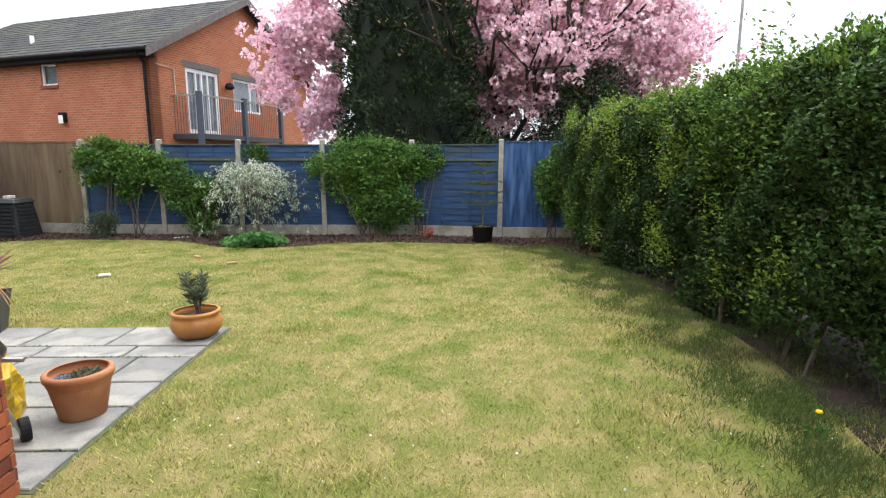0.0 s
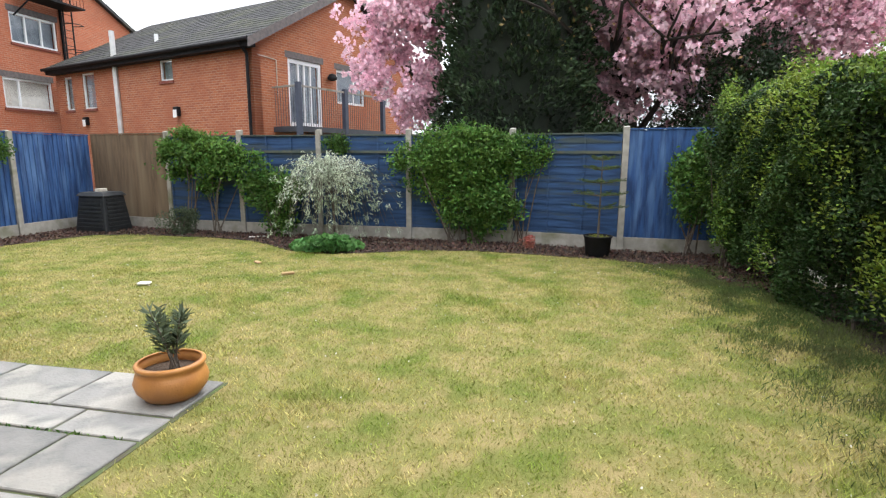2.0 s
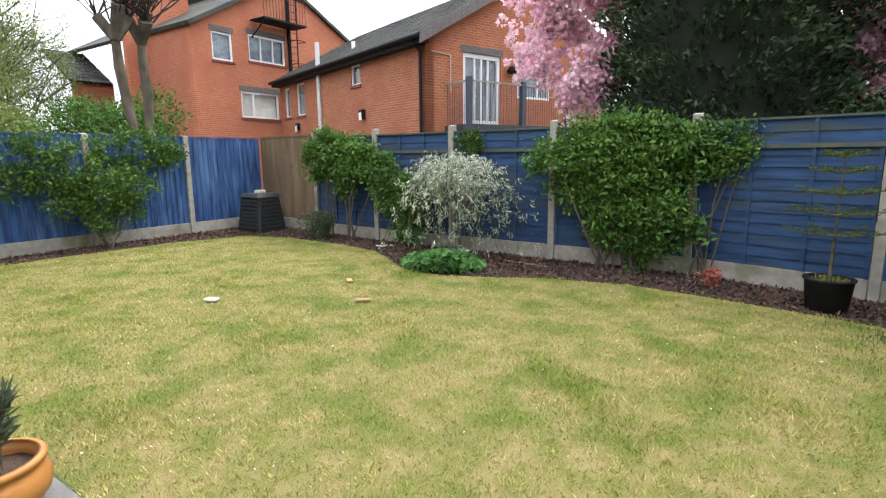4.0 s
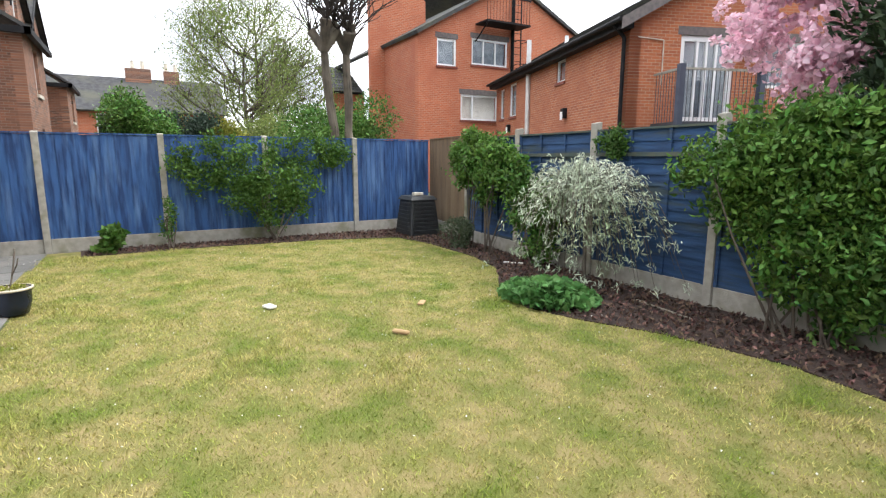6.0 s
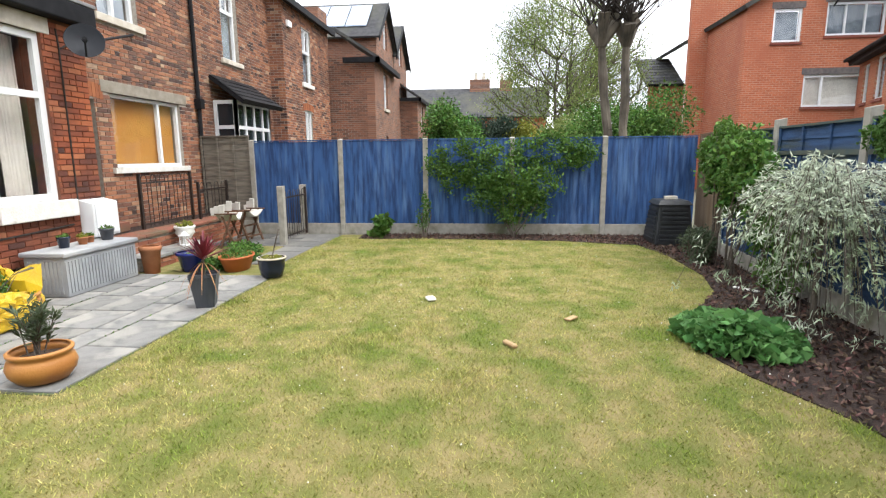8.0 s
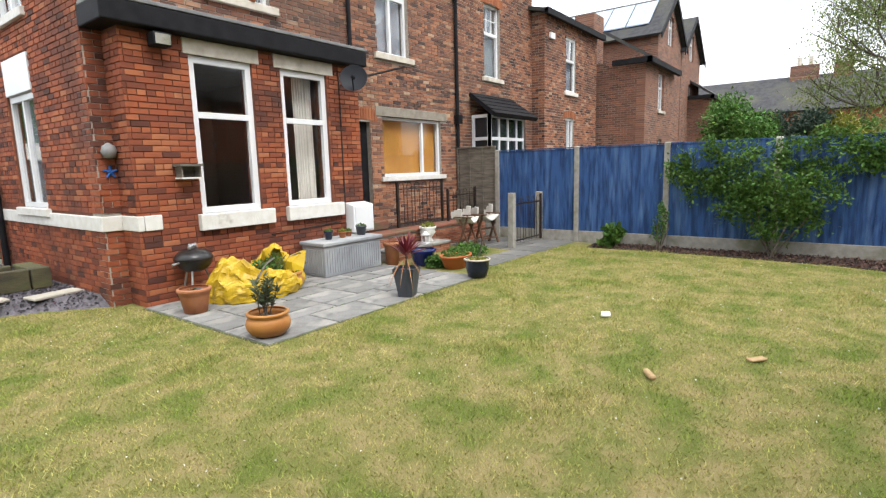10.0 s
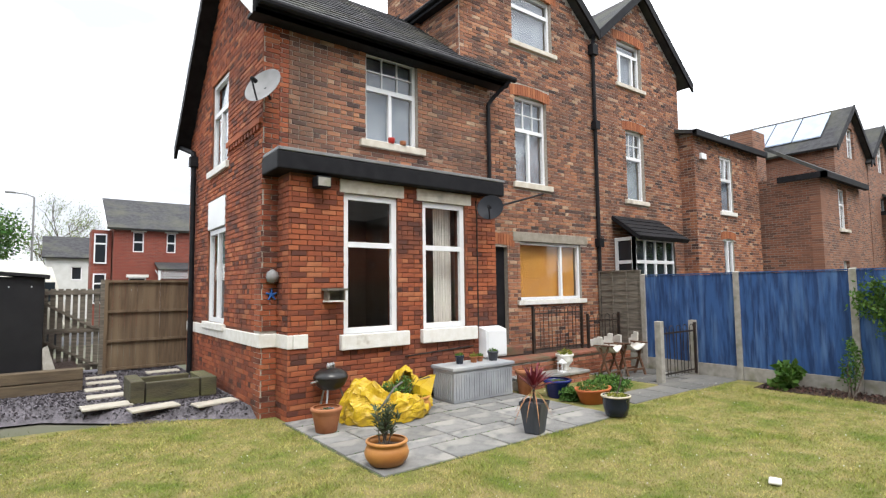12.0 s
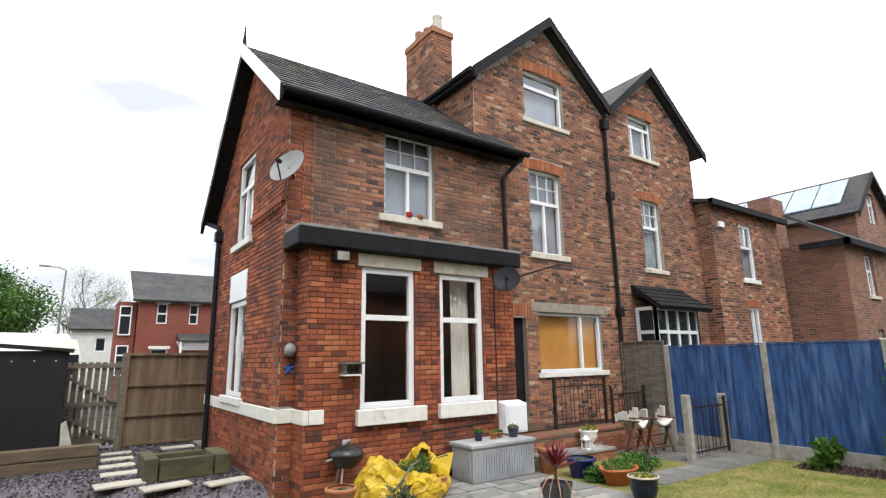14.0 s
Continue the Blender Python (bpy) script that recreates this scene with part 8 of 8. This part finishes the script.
part("lantern", bm, M_DISH, lamp, bevel=0.03)
bm = bmesh.new()
tube(bm, (12.5, 22.0, 0), (12.5, 22.0, 9.5), 0.08, 0.05, 8)
tagged(part("lamp_column", bm, M_DISH), label="distant grey lamp column above the hedge", category="street lamp")
bush("street_tree", "leafy green tree beside the street", (4.4, -29.0, 4.7), 2.8, (1.15, 1, 1), 16000, 0.2, M_SHRUB, 81, category="tree")
st, tips = tree("street_tree", "pale spring tree just coming into leaf", (-0.2, -42, 0), 8.0, 0.15, None, 83, first=0.3, limbs=4, depth=2, spread=0.8, limb_len=2.0)
tp = np.array([t[0] for t in tips])
k = nrng.integers(0, len(tp), 3500)
leaf_cloud("leaves", tp[k] + nrng.normal(0, 0.35, (3500, 3)), nrng.normal(0, 1, (3500, 3)), 0.13, M_BIRCH, st, seed=84)["kind"] = "stuff"
copy_thing(st, pose(4.5, -2, 0, 0, 0, 3))

# ---- small things on the lawn ----
M_OFFCUT = mat("raw_timber_offcut", (0.42, 0.29, 0.15), 0.85, (0.30, 0.19, 0.09), 9)
for x, y, w, d, h, t, m, lab, cat in ((-4.61, 6.99, 0.14, 0.1, 0.03, 20, M_WHITESTONE, "small white stone on the lawn", "stone"), (-3.16, 7.86, 0.17, 0.05, 0.035, 35, M_OFFCUT, "short pale timber offcut on the lawn", "offcut"),
                                   (-3.97, 8.49, 0.16, 0.07, 0.02, -40, M_OFFCUT, "thin pale timber offcut on the lawn", "offcut"), (-5.3, 10.75, 0.3, 0.05, 0.02, 40, M_WHITESTONE, "white stick on the bark mulch", "stick"), (-2.5, 10.6, 0.8, 0.02, 0.02, -8, M_GREYFENCE, "long grey cane on the bark mulch", "cane")):
    bm = bmesh.new()
    box(bm, -w / 2, w / 2, -d / 2, d / 2, 0, h)
    bmesh.ops.bevel(bm, geom=bm.edges[:], offset=h * 0.3, segments=1, affect="EDGES")
    ob = part(cat, bm, m)
    ob.matrix_basis = pose(x, y, 0.012, 0, 0, t)
    tagged(ob, label=lab, category=cat)
dn = tagged(empty("dandelion", (2.3, 2.55, 0.012)), label="single yellow dandelion at the hedge foot", category="flower")
bm = bmesh.new()
tube(bm, (0, 0, 0), (0, 0, 0.13), 0.004, n=5)
part("stalk", bm, M_GREENLEAF, dn)
bm = bmesh.new()
lathe(bm, [(0.004, 0.125), (0.02, 0.135), (0.018, 0.145), (0.005, 0.148)], 10)
part("flower_head", bm, mat("dandelion_yellow", (0.75, 0.52, 0.01), 0.7, (0.65, 0.42, 0.01), 9), dn)
tuft(dn, M_GREENLEAF, 30, (0, 0, 0.0), 0.1, 0.04, 0.09, 60, 0.25)
# fallen petals
n = 900
rr = np.random.default_rng(50)
pts = np.stack([rr.uniform(-9, 2.4, n), rr.uniform(2, 10, n), np.full(n, 0.022)], 1)
pts = pts[~((pts[:, 0] > -5.7) & (pts[:, 0] < -1.9) & (pts[:, 1] < 4.7))]
tagged(leaf_cloud("fallen_petals", pts, np.tile([0, 0, 0.1], (len(pts), 1)), 0.015, M_WHITESTONE, None, seed=51, aspect=0.8, spread=0.5), label="pale blossom petals scattered over the lawn", category="petals", kind="stuff")
# bark chips on the bed


def inside(px, py, poly):
    ok = np.zeros(len(px), bool)
    for (x0, y0), (x1, y1) in zip(poly, poly[1:] + poly[:1]):
        cross = ((y0 > py) != (y1 > py)) & (px < (x1 - x0) * (py - y0) / (y1 - y0 + 1e-12) + x0)
        ok ^= cross
    return ok


n = 42000
px, py = rr.uniform(-9.8, 3.3, n), rr.uniform(5, 11.6, n)
ok = inside(px, py, BED)
pts = np.stack([px[ok], py[ok], 0.018 + 0.02 * rr.random(ok.sum())], 1)
tagged(leaf_cloud("bark_chips", pts, np.tile([0, 0, 0.1], (len(pts), 1)), 0.06, M_CHIP, None, seed=52, aspect=0.45, spread=0.8), label="dark chipped bark mulch", category="mulch", kind="stuff")

# grass blades, thick in the green patches
n = 420000
px, py = rr.uniform(-9.3, 3.0, n), rr.uniform(0.7, 10.8, n)
near = rr.random(n) < np.clip(1.25 - (np.abs(px - 0.5) - 2.5).clip(0) * 0.09, 0.35, 1)
ok = near & ~inside(px, py, BED) & ~((px > -5.72) & (px < -1.95) & (py < 4.65)) & ~((px < -5.7) & (py < 4.4)) & (px < hedge_x(py) + 0.1 - np.where(py < 5, 0.25, 0.1)) & ~inside(px, py, YARD)
px, py = px[ok], py[ok]
n = len(px)
lush = np.clip(np.sin(px * 2.1 + 1.3 * np.sin(py * 1.7)) * np.sin(py * 2.6 + 1.1 * np.sin(px * 1.9)), 0, 1) ** 3
lush = np.maximum(lush, np.clip((px - hedge_x(py) + 0.75) * 1.4, 0, 1) * rr.random(n))
hgt = rr.uniform(0.012, 0.026, n) * (1 + 1.5 * lush)
a = rr.uniform(0, math.tau, n)
wd = rr.uniform(0.0025, 0.0045, n)
lean = rr.uniform(0.3, 1.4, n) * hgt
b = rr.uniform(0, math.tau, n)
v = np.zeros((n, 3, 3))
v[:, 0] = np.stack([px - np.cos(a) * wd, py - np.sin(a) * wd, 0 * px], 1)
v[:, 1] = np.stack([px + np.cos(a) * wd, py + np.sin(a) * wd, 0 * px], 1)
v[:, 2] = np.stack([px + np.cos(b) * lean, py + np.sin(b) * lean, hgt], 1)
me = bpy.data.meshes.new("grass")
me.vertices.add(n * 3)
me.vertices.foreach_set("co", v.ravel())
me.loops.add(n * 3)
me.loops.foreach_set("vertex_index", np.arange(n * 3, dtype=np.int32))
me.polygons.add(n)
me.polygons.foreach_set("loop_start", np.arange(0, n * 3, 3, dtype=np.int32))
me.update(calc_edges=True)
tagged(finish("grass", me, M_BLADE), label="short mown grass, part dry and straw-coloured", category="grass", kind="stuff")

# longer green grass at the hedge foot, the hedge's shade put into its colour
M_SHADE = mat("rank_grass_hedge_shade", (0.068, 0.112, 0.024), 0.7, (0.095, 0.14, 0.03), 4, (0.11, 0.11, 0.042), 1.2, island=0.35, trans=0.15)
n = 100000
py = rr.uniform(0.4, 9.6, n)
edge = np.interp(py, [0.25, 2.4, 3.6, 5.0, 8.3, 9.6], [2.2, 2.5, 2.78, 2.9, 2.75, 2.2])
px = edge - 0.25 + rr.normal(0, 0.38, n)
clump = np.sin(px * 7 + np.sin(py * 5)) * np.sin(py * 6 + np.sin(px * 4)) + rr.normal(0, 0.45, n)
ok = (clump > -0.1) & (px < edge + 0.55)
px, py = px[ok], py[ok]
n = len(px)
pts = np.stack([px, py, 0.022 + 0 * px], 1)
tagged(leaf_cloud("rank_grass", pts, np.tile([0, 0, 1.2], (n, 1)), 0.055, M_SHADE, None, seed=66, aspect=0.10, spread=0.55), label="long green grass at the hedge foot, coloured darker for hedge shade", category="grass", kind="stuff")

# ---- single bricks low on the bay ----
brick_meshes = {}
for s, e, z0, z1, d in low_bricks:
    key = (round(e - s, 2), round(z1 - z0, 3))
    if key not in brick_meshes:
        w, h = key
        bm = bmesh.new()
        box(bm, -w / 2, w / 2, -0.02, 0.012, -h / 2, h / 2)
        bmesh.ops.bevel(bm, geom=[ed for ed in bm.edges if all(vv.co.y > 0 for vv in ed.verts)], offset=0.003, segments=1, affect="EDGES")
        me = bpy.data.meshes.new("brick")
        bm.to_mesh(me)
        bm.free()
        me.materials.append(M_RED_O)
        brick_meshes[key] = me
    ob = new("brick", brick_meshes[key])
    ob.parent = house
    ob.matrix_basis = pose((s + e) / 2, BY + d - 0.012, (z0 + z1) / 2)
